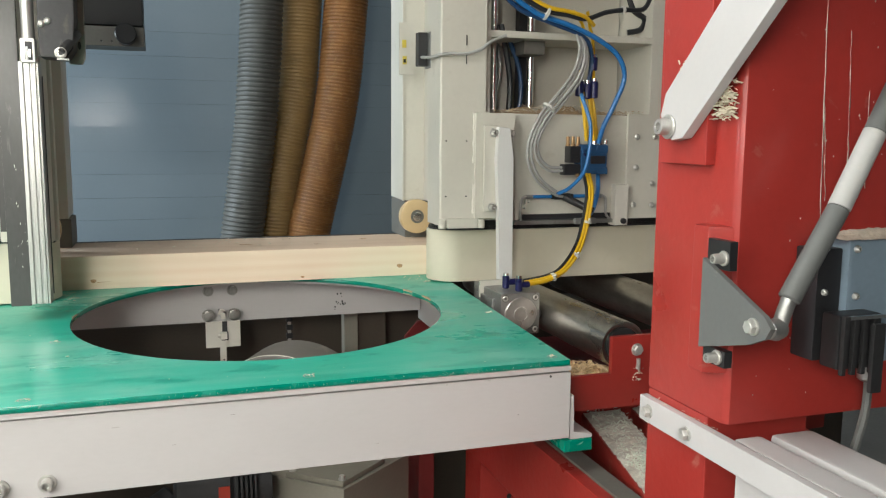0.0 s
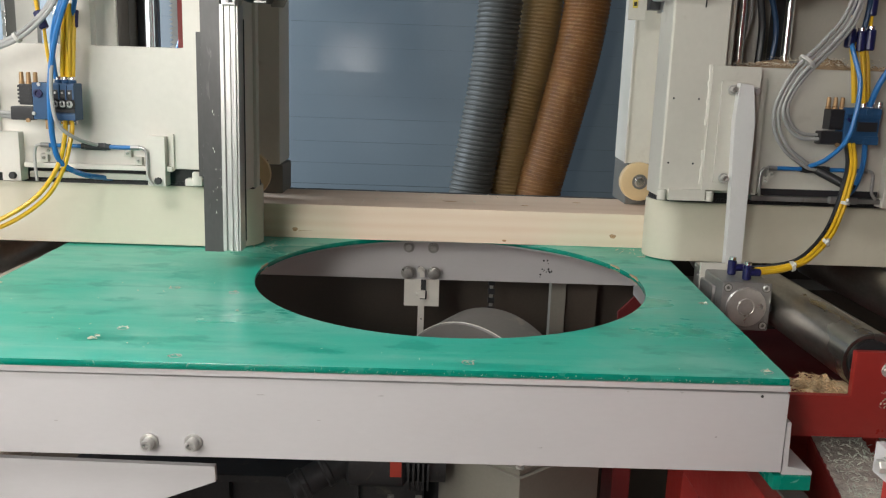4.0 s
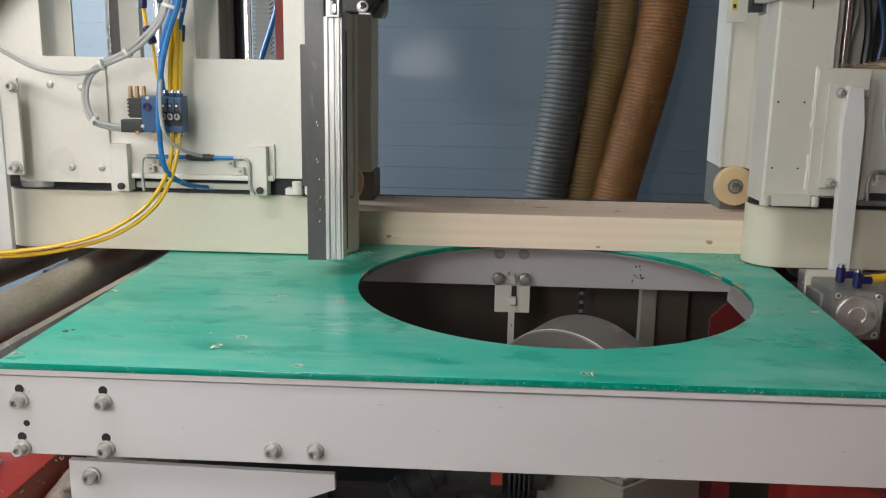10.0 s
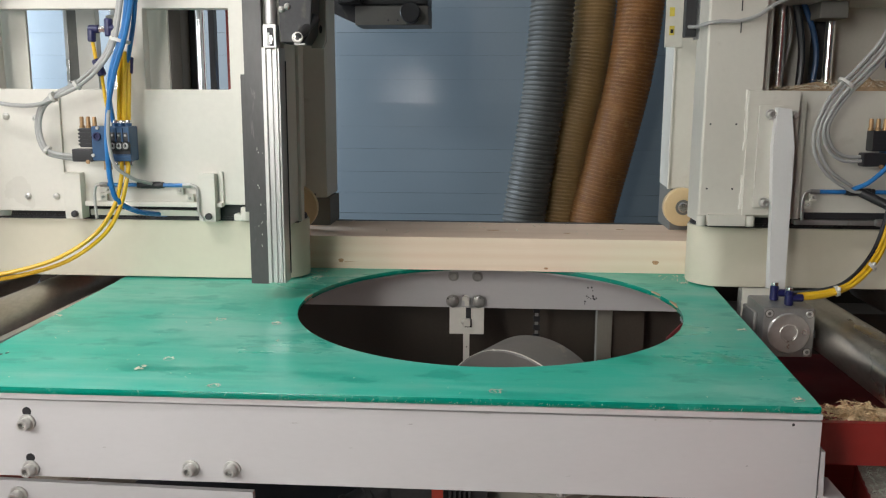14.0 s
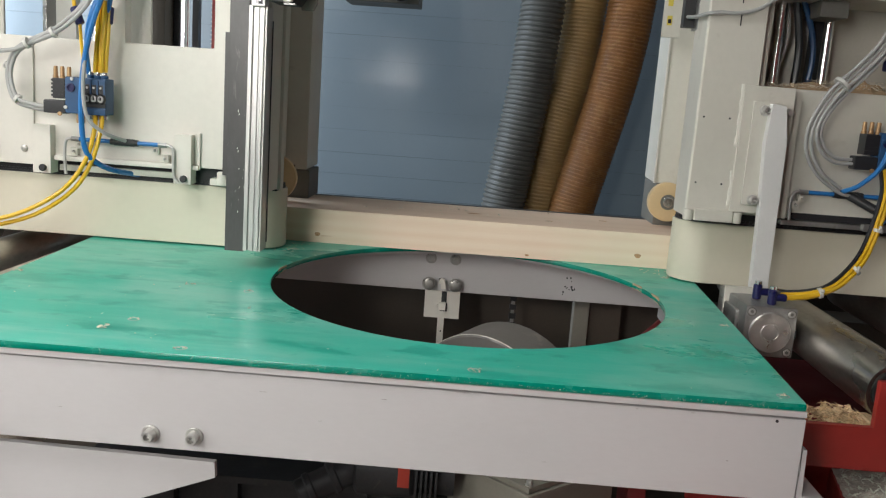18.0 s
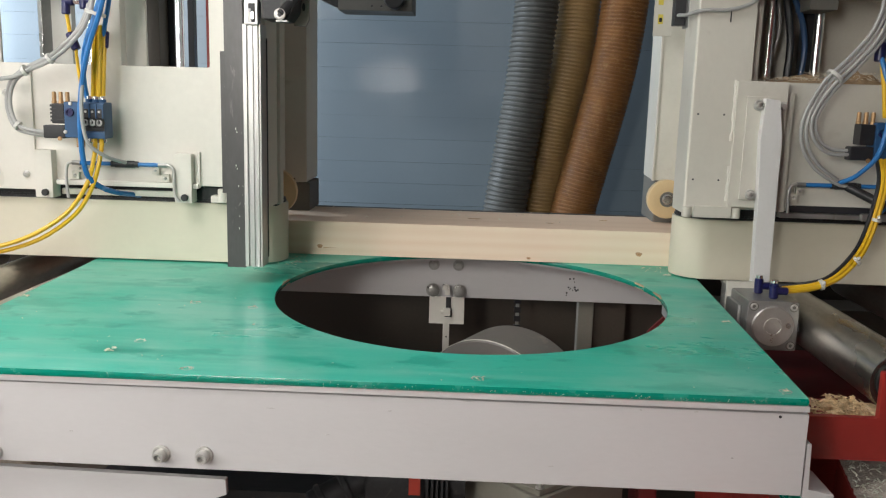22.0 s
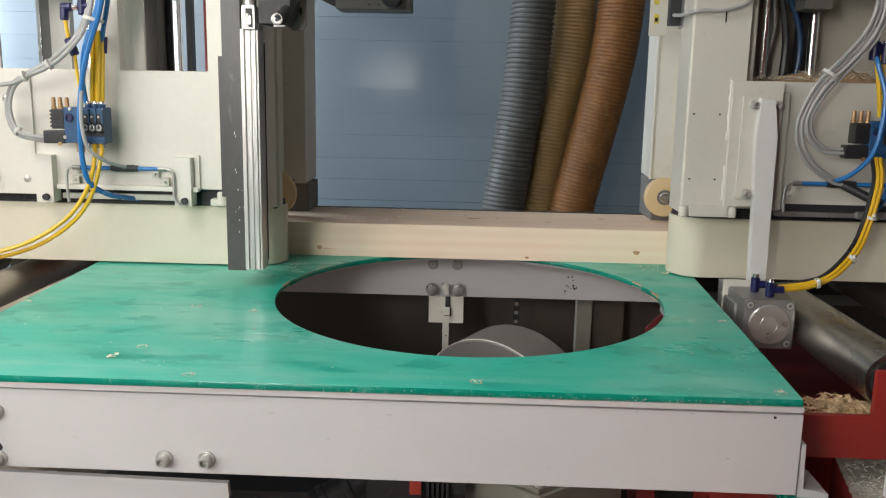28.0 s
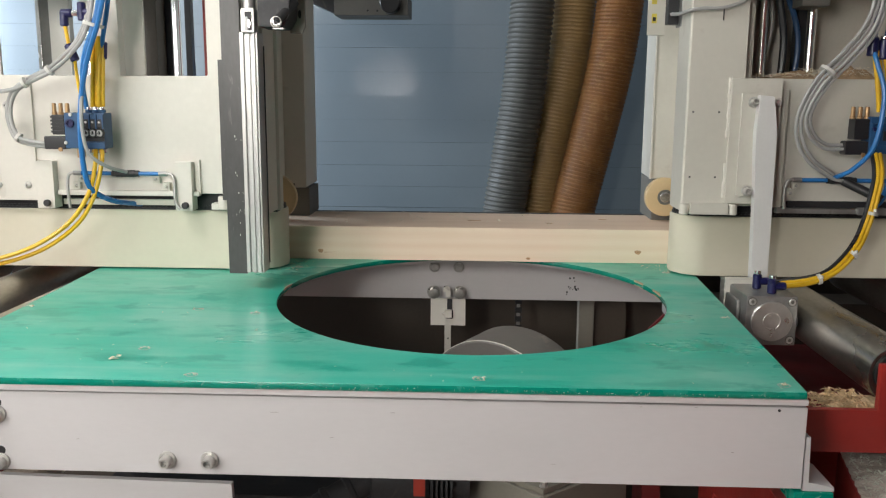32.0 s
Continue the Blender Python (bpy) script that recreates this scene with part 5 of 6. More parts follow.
def press_wheel(parent, x, y, z, r):
    w = part("press_wheel", lathe(bmesh.new(), (x, y, z), (x, y + 0.024, z), [(0.016, 0), (r - 0.004, 0), (r, 0.12), (r, 0.88), (r - 0.004, 1), (0.016, 1)], 40), NYLON, parent, "cream nylon press wheel")
    part("hub", lathe(bmesh.new(), (x, y - 0.004, z), (x, y + 0.996, z), [(0, 0), (0.0095, 0), (0.0115, 0.002), (0.0115, 0.003), (0.0120, 0.003), (0.0120, 0.012)], 20), CHROME, w, "bright wheel hub")
    part("hub_ring", lathe(bmesh.new(), (x, y - 0.0015, z), (x, y + 0.9985, z), [(0.0121, 0.006), (0.0121, 0), (0.0175, 0), (0.0175, 0.006)], 20), FOOTG, w, "dark ring round the hub")


press_wheel(cl, -0.057, 0.86, 1.0838, 0.052)

# ---- feeder at the right of the cutout
fr = thing("belt_feeder", "grey-white belt feeder with sawdust on its sill and tangled hoses", "feeder", (1.15, 0.75, 0.955), "belt feeders")
belt(fr, 0.808, 1.75, 0.660, 0.786, 0.9585, 1.080)
bm = holed(bmesh.new(), [0.906, 0.924, 1.335, 1.400, 1.60], [1.106, 1.350, 1.518, 1.534, 1.70, 1.85], {(1, 1), (1, 3)}, 0.624, 0.80)
part("housing", bm, GREYW, fr, "grey-white cast housing with windows", bevel=0.004)
part("dark_deck", box(bmesh.new(), 0.90, 1.60, 0.668, 0.80, 1.0845, 1.106), DARK, fr, "dark inside above the belt")
part("slide_bar", box(bmesh.new(), 0.985, 1.24, 0.612, 0.630, 1.0945, 1.104), CAST, fr, "bright slide bar", bevel=0.001)
part("slot_shadow", box(bmesh.new(), 1.00, 1.235, 0.618, 0.6255, 1.1055, 1.118), BLACK, fr)
part("sensor_bar", box(bmesh.new(), 1.135, 1.19, 0.600, 0.614, 1.094, 1.108), CAST, fr, bevel=0.003)
plate = part("side_cover", box(bmesh.new(), 1.275, 1.400, 0.616, 0.624, 1.103, 1.352), GREYW, fr, "grey-white bolted cover plate", bevel=0.0015)
for x, z in ((1.300, 1.299), (1.349, 1.300), (1.297, 1.136), (1.347, 1.135), (1.347, 1.187), (1.300, 1.226)):
    bolt(plate, x, 0.616, z, 0.0072, "button")
guide_foot(fr, 1.240, 1.276, 0.616, 1.088, 1.186)
air_line(fr, 0.995, 1.216, 0.606, 1.160, 1.105, 1.10)
for x, z in ((1.018, 1.148), (1.008, 1.134), (1.196, 1.148)):
    tube_bracket(fr, x, 0.612, z)
valve_block(fr, 1.165, 0.585, 1.247, rings=False)
part("lift_rod", cyl(bmesh.new(), (0.972, 0.73, 1.12), (0.972, 0.73, 1.85), 0.0095, 16), CHROME, fr, "chrome lift rod")
part("lift_rod", cyl(bmesh.new(), (1.067, 0.73, 1.12), (1.067, 0.73, 1.85), 0.0095, 16), CHROME, fr, "chrome lift rod")
part("inner_rail", box(bmesh.new(), 0.945, 0.958, 0.74, 0.77, 1.12, 1.85), INNER, fr)
part("top_block", box(bmesh.new(), 1.020, 1.073, 0.66, 0.74, 1.487, 1.540), FOOTG, fr, "grey carriage block", bevel=0.003)
part("rear_plate", box(bmesh.new(), 1.09, 1.33, 0.775, 0.785, 1.12, 1.85), INNER, fr, "grey inner plate")
part("rear_plate", box(bmesh.new(), 0.92, 1.09, 0.788, 0.80, 1.12, 1.85), INNER, fr, "grey inner plate")
part("guide_bar", box(bmesh.new(), 1.048, 1.073, 0.755, 0.78, 1.12, 1.85), DARK, fr, "dark guide bar")
part("inner_post", box(bmesh.new(), 1.19, 1.20, 0.79, 0.80, 1.30, 1.85), GREYW, fr)
part("inner_hose", sweep(bmesh.new(), [(0.985, 0.72, 1.56), (1.005, 0.725, 1.48), (1.015, 0.73, 1.42), (1.012, 0.73, 1.34)], 0.0075), BLACKT, fr, "black hose")
part("inner_hose", sweep(bmesh.new(), [(0.995, 0.71, 1.54), (1.03, 0.72, 1.47), (1.042, 0.725, 1.41), (1.036, 0.73, 1.34)], 0.0055), DBLUET, fr, "dark blue hose")
part("inner_hose", sweep(bmesh.new(), [(0.985, 0.74, 1.52), (0.995, 0.745, 1.46), (0.985, 0.745, 1.40), (0.975, 0.75, 1.35)], 0.004), GREYT, fr, "grey hose")
# bolted arm for the air cylinder
part("mount_plate", box(bmesh.new(), 0.880, 0.974, 0.597, 0.606, 1.114, 1.350), GREYW, fr, "grey mounting plate", bevel=0.0015)
arm = part("arm", prism(bmesh.new(), [(0.925, 1.319), (0.951, 1.316), (0.9605, 1.249), (0.9625, 0.968), (0.931, 0.968), (0.927, 1.12), (0.921, 1.249)], "y", 0.568, 0.588), ARMW, fr, "light grey bent arm", bevel=0.002)
part("arm_plate", box(bmesh.new(), 0.898, 0.942, 0.588, 0.595, 1.130, 1.322), GREYW, arm, "grey bolted strip", bevel=0.001)
bolt(arm, 0.919, 0.588, 1.306, 0.0068)
bolt(arm, 0.917, 0.588, 1.140, 0.0068)
bolt(arm, 0.966, 0.597, 1.305, 0.007, "hex")
part("shade_plate", box(bmesh.new(), 0.975, 0.992, 0.612, 0.624, 1.106, 1.330), GREYW, fr, bevel=0.001)
cylinder_block(fr, 0.936, 0.458, 0.920)
# weld beads along the mounting plate
rng = random.Random(4)
for z0, z1 in ((1.125, 1.196), (1.238, 1.352)):
    b = bmesh.new()
    zs = [z0 + 0.006 * k for k in range(int((z1 - z0) / 0.006) + 1)]
    sweep(b, [(0.879 + rng.uniform(-0.0012, 0.0012), 0.604, z) for z in zs], 0.004, 8, 3)
    part("weld_seam", b, WHITE, fr, "bead of white filler")
# hoses of the right feeder
LOOP = [(0.92, 0.562, 1.64), (0.965, 0.558, 1.588), (1.02, 0.553, 1.564), (1.063, 0.552, 1.549), (1.096, 0.553, 1.527), (1.108, 0.554, 1.489), (1.094, 0.555, 1.44), (1.060, 0.557, 1.394), (1.018, 0.560, 1.345)]
TAILS = [[(0.995, 0.568, 1.283), (1.000, 0.575, 1.235), (1.028, 0.582, 1.195), (1.075, 0.595, 1.166), (1.10, 0.60, 1.160)], [(1.003, 0.568, 1.283), (1.009, 0.574, 1.238), (1.036, 0.582, 1.200), (1.08, 0.595, 1.172)],
         [(1.010, 0.566, 1.283), (1.020, 0.570, 1.245), (1.05, 0.575, 1.222), (1.09, 0.58, 1.221)], [(1.018, 0.568, 1.285), (1.028, 0.574, 1.250), (1.055, 0.58, 1.230), (1.09, 0.585, 1.228)]]
for k, tail in enumerate(TAILS):
    ox, oy, oz = ((0.0, 0.0, 0.0), (0.0075, 0.003, -0.0045), (0.0145, 0.001, -0.0085), (0.0215, 0.004, -0.0130))[k]
    part("cable", sweep(bmesh.new(), [(x + ox, y + oy, z + oz) for x, y, z in LOOP] + tail, 0.0034), GREYT, fr, "grey cable")
tie(fr, (1.040, 0.561, 1.362), (-0.62, 0, -0.78), 0.0165)
for k in range(4):
    dx, dy = (-0.006, 0.003, 0.013, 0.024)[k], (0, 0.004, 0, 0.006)[k]
    part("air_hose", sweep(bmesh.new(), [(1.130 + dx, 0.575 + dy, 1.40), (1.139 + dx, 0.575 + dy, 1.36), (1.146 + dx, 0.576 + dy, 1.32), (1.152 + dx, 0.58 + dy, 1.29)], 0.0044), YELLT, fr, "yellow air hose")
for x, z0, z1 in ((1.123, 1.390, 1.424), (1.160, 1.386, 1.424), (1.143, 1.384, 1.420)):
    f1 = part("push_fitting", cyl(bmesh.new(), (x, 0.578, z0), (x, 0.578, z1), 0.0095, 14, edge=0.002), NAVY, fr, "dark blue push fitting")
    part("fitting_top", cyl(bmesh.new(), (x, 0.578, z1), (x, 0.578, z1 + 0.006), 0.007, 12), CHROME, f1)
for x, a in ((1.123, 0.0), (1.158, -0.003)):
    part("air_hose", sweep(bmesh.new(), [(x, 0.578, 1.425), (x + a, 0.575, 1.46), (x + a * 2, 0.575, 1.51), (x + a * 6, 0.57, 1.545), (x - 0.03, 0.56, 1.575)], 0.0038), YELLT, fr, "yellow air hose")
    f2 = part("push_fitting", cyl(bmesh.new(), (x + a, 0.576, 1.448), (x + a, 0.575, 1.478), 0.0095, 14, edge=0.002), NAVY, fr, "dark blue push fitting")
    part("fitting_top", cyl(bmesh.new(), (x + a, 0.575, 1.478), (x + a, 0.575, 1.484), 0.007, 12), CHROME, f2)
part("air_hose", sweep(bmesh.new(), [(0.91, 0.548, 1.63), (0.952, 0.547, 1.59), (0.982, 0.546, 1.572), (1.009, 0.545, 1.559), (1.087, 0.543, 1.538), (1.159, 0.543, 1.508), (1.204, 0.545, 1.475), (1.221, 0.55, 1.43), (1.201, 0.556, 1.372), (1.183, 0.57, 1.322), (1.178, 0.582, 1.284)], 0.0056), BLUET, fr, "blue air hose")
part("air_hose", sweep(bmesh.new(), [(0.90, 0.555, 1.62), (0.946, 0.552, 1.58), (0.980, 0.551, 1.562), (1.05, 0.55, 1.541), (1.12, 0.556, 1.518), (1.146, 0.568, 1.48), (1.146, 0.578, 1.42)], 0.0050), DBLUET, fr, "dark blue air hose")
part("air_hose", sweep(bmesh.new(), [(0.93, 0.54, 1.62), (0.975, 0.54, 1.588), (1.024, 0.54, 1.568), (1.07, 0.541, 1.563), (1.117, 0.543, 1.557), (1.164, 0.545, 1.573), (1.212, 0.55, 1.582), (1.269, 0.56, 1.588), (1.30, 0.58, 1.62)], 0.0056), BLACKT, fr, "black air hose")
part("air_hose", sweep(bmesh.new(), [(0.95, 0.535, 1.62), (0.985, 0.535, 1.592), (1.024, 0.534, 1.575), (1.07, 0.534, 1.569), (1.11, 0.537, 1.560), (1.14, 0.55, 1.545)], 0.0046), YELLT, fr, "yellow air hose")
part("inner_hose", sweep(bmesh.new(), [(1.285, 0.66, 1.64), (1.304, 0.66, 1.60), (1.334, 0.66, 1.582), (1.33, 0.67, 1.558), (1.30, 0.68, 1.55)], 0.007), BLACKT, fr, "looped black hose")
tie(fr, (1.02, 0.545, 1.566), (1, 0, -0.35), 0.017)
tie(fr, (1.212, 0.55, 1.582), (1, 0, 0.2), 0.009)
part("air_hose", sweep(bmesh.new(), [(1.124, 0.576, 1.400), (1.126, 0.560, 1.375), (1.137, 0.545, 1.318), (1.128, 0.545, 1.23), (1.105, 0.57, 1.185), (1.085, 0.60, 1.166)], 0.0045), BLUET, fr, "blue air hose")
part("air_hose", sweep(bmesh.new(), [(1.178, 0.58, 1.212), (1.176, 0.575, 1.17), (1.168, 0.59, 1.12), (1.15, 0.63, 1.095)], 0.005), BLUET, fr, "blue air hose")
for k, mat in enumerate((YELLT, YELLT, BLACKT)):
    o = 0.007 * k
    part("air_hose", sweep(bmesh.new(), [(1.152 - o, 0.576, 1.215), (1.148 - o, 0.55, 1.18), (1.141 - o, 0.54, 1.144), (1.127 - o, 0.535, 1.084), (1.106 - o, 0.525, 1.040 + o / 3), (1.064 - o, 0.505, 1.003 + o / 3), (1.015, 0.49 + o, 0.985 + o / 2), (0.962, 0.478 + o * 3, 0.980)], 0.0047 if k < 2 else 0.0036), mat, fr, "yellow air hose" if k < 2 else "black air hose")
for p, d in (((1.132, 0.537, 1.106), (-0.2, 0, -1)), ((1.098, 0.522, 1.032), (-1, 0, -1)), ((1.03, 0.497, 0.99), (-1, 0, -0.3))):
    tie(fr, p, d, 0.010)
    tie(fr, (p[0], p[1] - 0.011, p[2] + 0.006), (0, 0.5, 1), 0.003)
part("hose_clamp", cyl(bmesh.new(), (1.10, 0.598, 1.160), (1.16, 0.565, 1.128), 0.0085, 12), BLACK, fr, "black hose connector")
# guide column of the right feeder
cr = thing("guide_column", "grey-white guide column with chamfered front edge", "column", (0.85, 0.85, 0.96), "guide columns")
bm = prism(bmesh.new(), [(0.7985, 0.6065), (0.8015, 0.603), (0.906, 0.603), (0.906, 0.695), (0.7985, 0.695)], "z", 1.098, 1.85)
part("front_column", bm, GREYW, cr, "grey-white front column", bevel=0.002)
part("rear_column", prism(bmesh.new(), [(0.8035, 0.93), (0.90, 0.93), (0.90, 1.085), (0.813, 1.085)], "z", 1.130, 1.85), GREYW, cr, "grey-white rear column", bevel=0.003)
part("column_web", box(bmesh.new(), 0.86, 0.90, 0.695, 0.932, 1.13, 1.85), GREYW, cr, bevel=0.002)
part("side_lip", prism(bmesh.new(), [(0.8015, 0.924), (0.8055, 0.924), (0.8055, 0.930), (0.8015, 0.930)], "z", 1.13, 1.85), WHITE, cr)
part("column_foot", box(bmesh.new(), 0.814, 0.90, 0.945, 1.085, 1.0315, 1.128), FOOTG, cr, "dull grey column foot", bevel=0.002)
bm = box(bmesh.new(), 0.8165, 0.8885, 0.5975, 0.69, 1.092, 1.1145)
part("foot_flange", bm, GREYW, cr, bevel=0.002)
for x in (0.797, 0.889):
    part("foot_tab", cyl(bmesh.new(), (x + 0.009, 0.606, 1.091), (x + 0.009, 0.606, 1.113), 0.0092, 20, edge=0.002), GREYW, cr, "rounded foot lug")
for x, z in ((0.8125, 1.287), (0.8605, 1.287), (0.8125, 1.164), (0.8605, 1.164)):
    part("hole", cyl(bmesh.new(), (x, 0.6018, z), (x, 0.606, z), 0.0019, 10), BLACK, cr)
for z in (1.455, 1.495):
    part("hole", box(bmesh.new(), 0.857, 0.859, 0.6018, 0.606, z, z + 0.022), BLACK, cr)
press_wheel(cr, 0.8346, 0.900, 1.0905, 0.0440)
part("wheel_fork", box(bmesh.new(), 0.83, 0.87, 0.934, 0.944, 1.07, 1.128), FOOTG, cr, bevel=0.001)
part("wheel_axle", cyl(bmesh.new(), (0.8346, 0.903, 1.0895), (0.8346, 0.936, 1.0895), 0.008, 14), ZINC, cr)
sensor = part("sensor_plate", box(bmesh.new(), 0.752, 0.7885, 0.776, 0.782, 1.440, 1.56), GREYW, cr, "light plate with yellow stickers", bevel=0.001)
part("sticker", box(bmesh.new(), 0.7600, 0.7700, 0.7748, 0.7760, 1.464, 1.483), YLABEL, sensor, "small yellow sticker")
part("sticker_print", box(bmesh.new(), 0.762, 0.768, 0.7742, 0.7750, 1.468, 1.476), BLACK, sensor, "black print")
part("sticker", box(bmesh.new(), 0.7590, 0.7690, 0.7748, 0.7760, 1.502, 1.520), YLABEL, sensor, "small yellow sticker")
part("sensor_body", box(bmesh.new(), 0.775, 0.797, 0.695, 0.72, 1.455, 1.530), BLACK, sensor, "black sensor", bevel=0.002)
part("sensor_clip", box(bmesh.new(), 0.797, 0.803, 0.675, 0.72, 1.450, 1.530), CAST, sensor, bevel=0.001)
part("cable", sweep(bmesh.new(), [(0.82, 0.594, 1.476), (0.85, 0.592, 1.476), (0.885, 0.59, 1.486), (0.915, 0.595, 1.506), (0.95, 0.60, 1.52)], 0.0036), GREYT, cr, "thin grey cable")
part("cable", sweep(bmesh.new(), [(0.782, 0.692, 1.474), (0.786, 0.64, 1.470), (0.798, 0.598, 1.473), (0.82, 0.594, 1.476)], 0.0036), GREYT, cr, "thin grey cable")
# sawdust on the sill
bm = bmesh.new()
pile(bm, 0.908, 1.14, 0.628, 0.80, 1.350, 0.020, 0.005, 2)
pile(bm, 1.06, 1.20, 0.632, 0.80, 1.350, 0.036, 0.005, 3)
pile(bm, 1.18, 1.335, 0.632, 0.80, 1.350, 0.014, 0.005, 4)
shavings(bm, 0.92, 1.32, 0.622, 0.75, 1.354, 0.006, 420, 0.0042, 15)
single("sawdust_pile", bm, DUST, "heap of pale brown sawdust on the feeder sill", "sawdust", kind="stuff")
bm = bmesh.new()
shavings(bm, 0.912, 1.06, 0.626, 0.70, 1.353, 0.007, 220, 0.004, 61)
shavings(bm, 1.03, 1.22, 0.626, 0.74, 1.358, 0.015, 360, 0.0042, 62)
shavings(bm, 1.20, 1.33, 0.626, 0.74, 1.352, 0.006, 120, 0.004, 63)
single("wood_chips", bm, CHIP, "pale wood chips on the sawdust of the sill", "wood chips", kind="stuff")

# ---------------------------------------------------------------- rollers and red base frame


def steel_roller(x, y0, y1, z, r, label):
    ro = thing("steel_roller", label, "roller", (x, y0, z), "conveyor rollers")
    part("roller_tube", lathe(bmesh.new(), (x, y0, z), (x, y1, z), [(0, 0.006), (r - 0.006, 0.006), (r - 0.006, 0), (r - 0.001, 0), (r, 0.002), (r, 1), (0, 1)], 40), ROLLER, ro)
    part("end_plug", cyl(bmesh.new(), (x, y0 - 0.001, z), (x, y0 + 0.006, z), r - 0.012, 24), DARK, ro)
    part("axle", cyl(bmesh.new(), (x, y0 - 0.02, z), (x, y0, z), 0.010, 16), STEEL, ro)
    return ro


steel_roller(1.040, 0.205, 1.00, 0.906, 0.046, "worn steel conveyor roller under the grey feeder")
steel_roller(1.300, 0.205, 1.00, 0.906, 0.046, "worn steel conveyor roller under the grey feeder")
steel_roller(-0.556, 0.205, 1.00, 0.896, 0.046, "worn steel conveyor roller beside the green table")
steel_roller(-0.80, 0.205, 1.00, 0.896, 0.046, "worn steel conveyor roller beside the green table")

fr_red = thing("base_frame", "red painted steel base frame covered in sawdust", "frame", (1.0, 0.3, 0.0))
bm = prism(bmesh.new(), [(0.885, 0.796), (1.60, 0.796), (1.60, 0.932), (0.998, 0.932), (0.998, 0.862), (0.885, 0.862)], "y", 0.172, 0.184)
part("roller_plate", bm, RED, fr_red, "red roller support plate", bevel=0.0015)
part("chip_shelf", box(bmesh.new(), 0.872, 1.00, 0.185, 0.268, 0.848, 0.856), DUSTRED, fr_red, "red shelf behind the roller plate", bevel=0.001)
bolt(fr_red, 1.050, 0.172, 0.905, 0.0095, "hex")
part("grease_nipple", cyl(bmesh.new(), (1.052, 0.168, 0.888), (1.052, 0.168, 0.868), 0.004, 10), ZINC, fr_red)
bm = shavings(bmesh.new(), 1.04, 1.065, 0.164, 0.17, 0.845, 0.03, 16, 0.006, 71)
part("dust_plug", bm, CHIP, fr_red, "sawdust stuck on the red plate")
part("long_beam", box(bmesh.new(), 0.845, 0.905, -0.62, 0.90, 0.60, 0.742), RED, fr_red, "red frame beam", bevel=0.004)
part("wear_strip", box(bmesh.new(), 0.868, 0.904, -0.62, 0.90, 0.743, 0.748), FOOTG, fr_red, "dark grey wear strip", bevel=0.001)
SLANT = 0.2324
for k in range(4):
    x = 0.906 + 0.112 * k
    part("slanted_beam", prism(bmesh.new(), [(x, -0.10), (x + 0.088, -0.10), (x + 0.088 + SLANT * 0.45, 0.35), (x + SLANT * 0.45, 0.35)], "z", 0.62, 0.752), DUSTRED, fr_red, "dusty red frame beam", bevel=0.006)
part("cross_beam", box(bmesh.new(), 0.90, 1.60, 0.275, 0.40, 0.66, 0.795), DUSTRED, fr_red, bevel=0.004)
# frame red taken to dark brown for the unlit inside
part("rear_beam", box(bmesh.new(), -0.9, 1.6, 1.10, 1.22, 0.62, 0.80), BRIB, fr_red, "rear frame beam, dark brown for the unlit inside", bevel=0.004)
post = part("post", box(bmesh.new(), 0.866, 0.970, 0.50, 0.60, 0.0, 0.598), RED, fr_red, "red upright with drilled holes", bevel=0.004)
for z in (0.555, 0.49, 0.42, 0.33):
    part("hole", cyl(bmesh.new(), (0.936, 0.499, z), (0.936, 0.503, z), 0.006, 12), BLACK, post)
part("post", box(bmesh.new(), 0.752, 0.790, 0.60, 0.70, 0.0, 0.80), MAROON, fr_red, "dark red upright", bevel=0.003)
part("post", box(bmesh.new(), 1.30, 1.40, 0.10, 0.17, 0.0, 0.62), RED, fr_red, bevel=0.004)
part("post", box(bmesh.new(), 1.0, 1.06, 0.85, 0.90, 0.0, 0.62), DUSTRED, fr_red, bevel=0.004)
# frame red, taken dark for the shade under the table and rollers
part("red_gusset", prism(bmesh.new(), [(0.838, 0.60), (0.92, 0.60), (0.92, 0.785), (0.876, 0.785), (0.838, 0.745)], "y", 1.025, 1.035), MAROON, fr_red, "dusty red gusset seen through the cutout, darkened for shade", bevel=0.002)
part("deck_plate", box(bmesh.new(), 0.885, 1.60, 0.41, 0.99, 0.715, 0.723), MAROON, fr_red, "dusty red plate under the rollers, darkened for shade", bevel=0.001)
part("long_beam", box(bmesh.new(), -0.475, -0.385, -0.60, 0.95, 0.60, 0.735), RED, fr_red, "red frame beam", bevel=0.004)
part("post", box(bmesh.new(), -0.475, -0.385, -0.45, -0.36, 0.0, 0.60), RED, fr_red, bevel=0.004)
part("roller_plate", box(bmesh.new(), -1.0, -0.505, 0.174, 0.184, 0.80, 0.925), RED, fr_red, "red roller support plate", bevel=0.0015)
part("cross_beam", box(bmesh.new(), -1.0, -0.48, -0.30, 0.15, 0.66, 0.73), DUSTRED, fr_red, bevel=0.004)
part("edge_rail", box(bmesh.new(), -0.418, -0.402, -0.10, 0.95, 0.905, 0.936), STEEL, fr_red, "thin steel edge rail", bevel=0.001)
single("cover_sheet", prism(bmesh.new(), [(-1.1, -0.42), (-0.43, -0.42), (-0.415, -0.02), (-0.45, 0.13), (-1.1, 0.13)], "z", 0.737, 0.743), GDUST, "dusty pale cover sheet on the red frame", "sheet", bevel=0.001)

bm = bmesh.new()
for k in range(3):
    x = 0.906 + 0.112 * k
    pile(bm, x + 0.003, x + 0.087, -0.095, 0.275, 0.7553, 0.009, 0.005, 5 + k)
for v in bm.verts:
    v.co.x += SLANT * (v.co.y + 0.10)
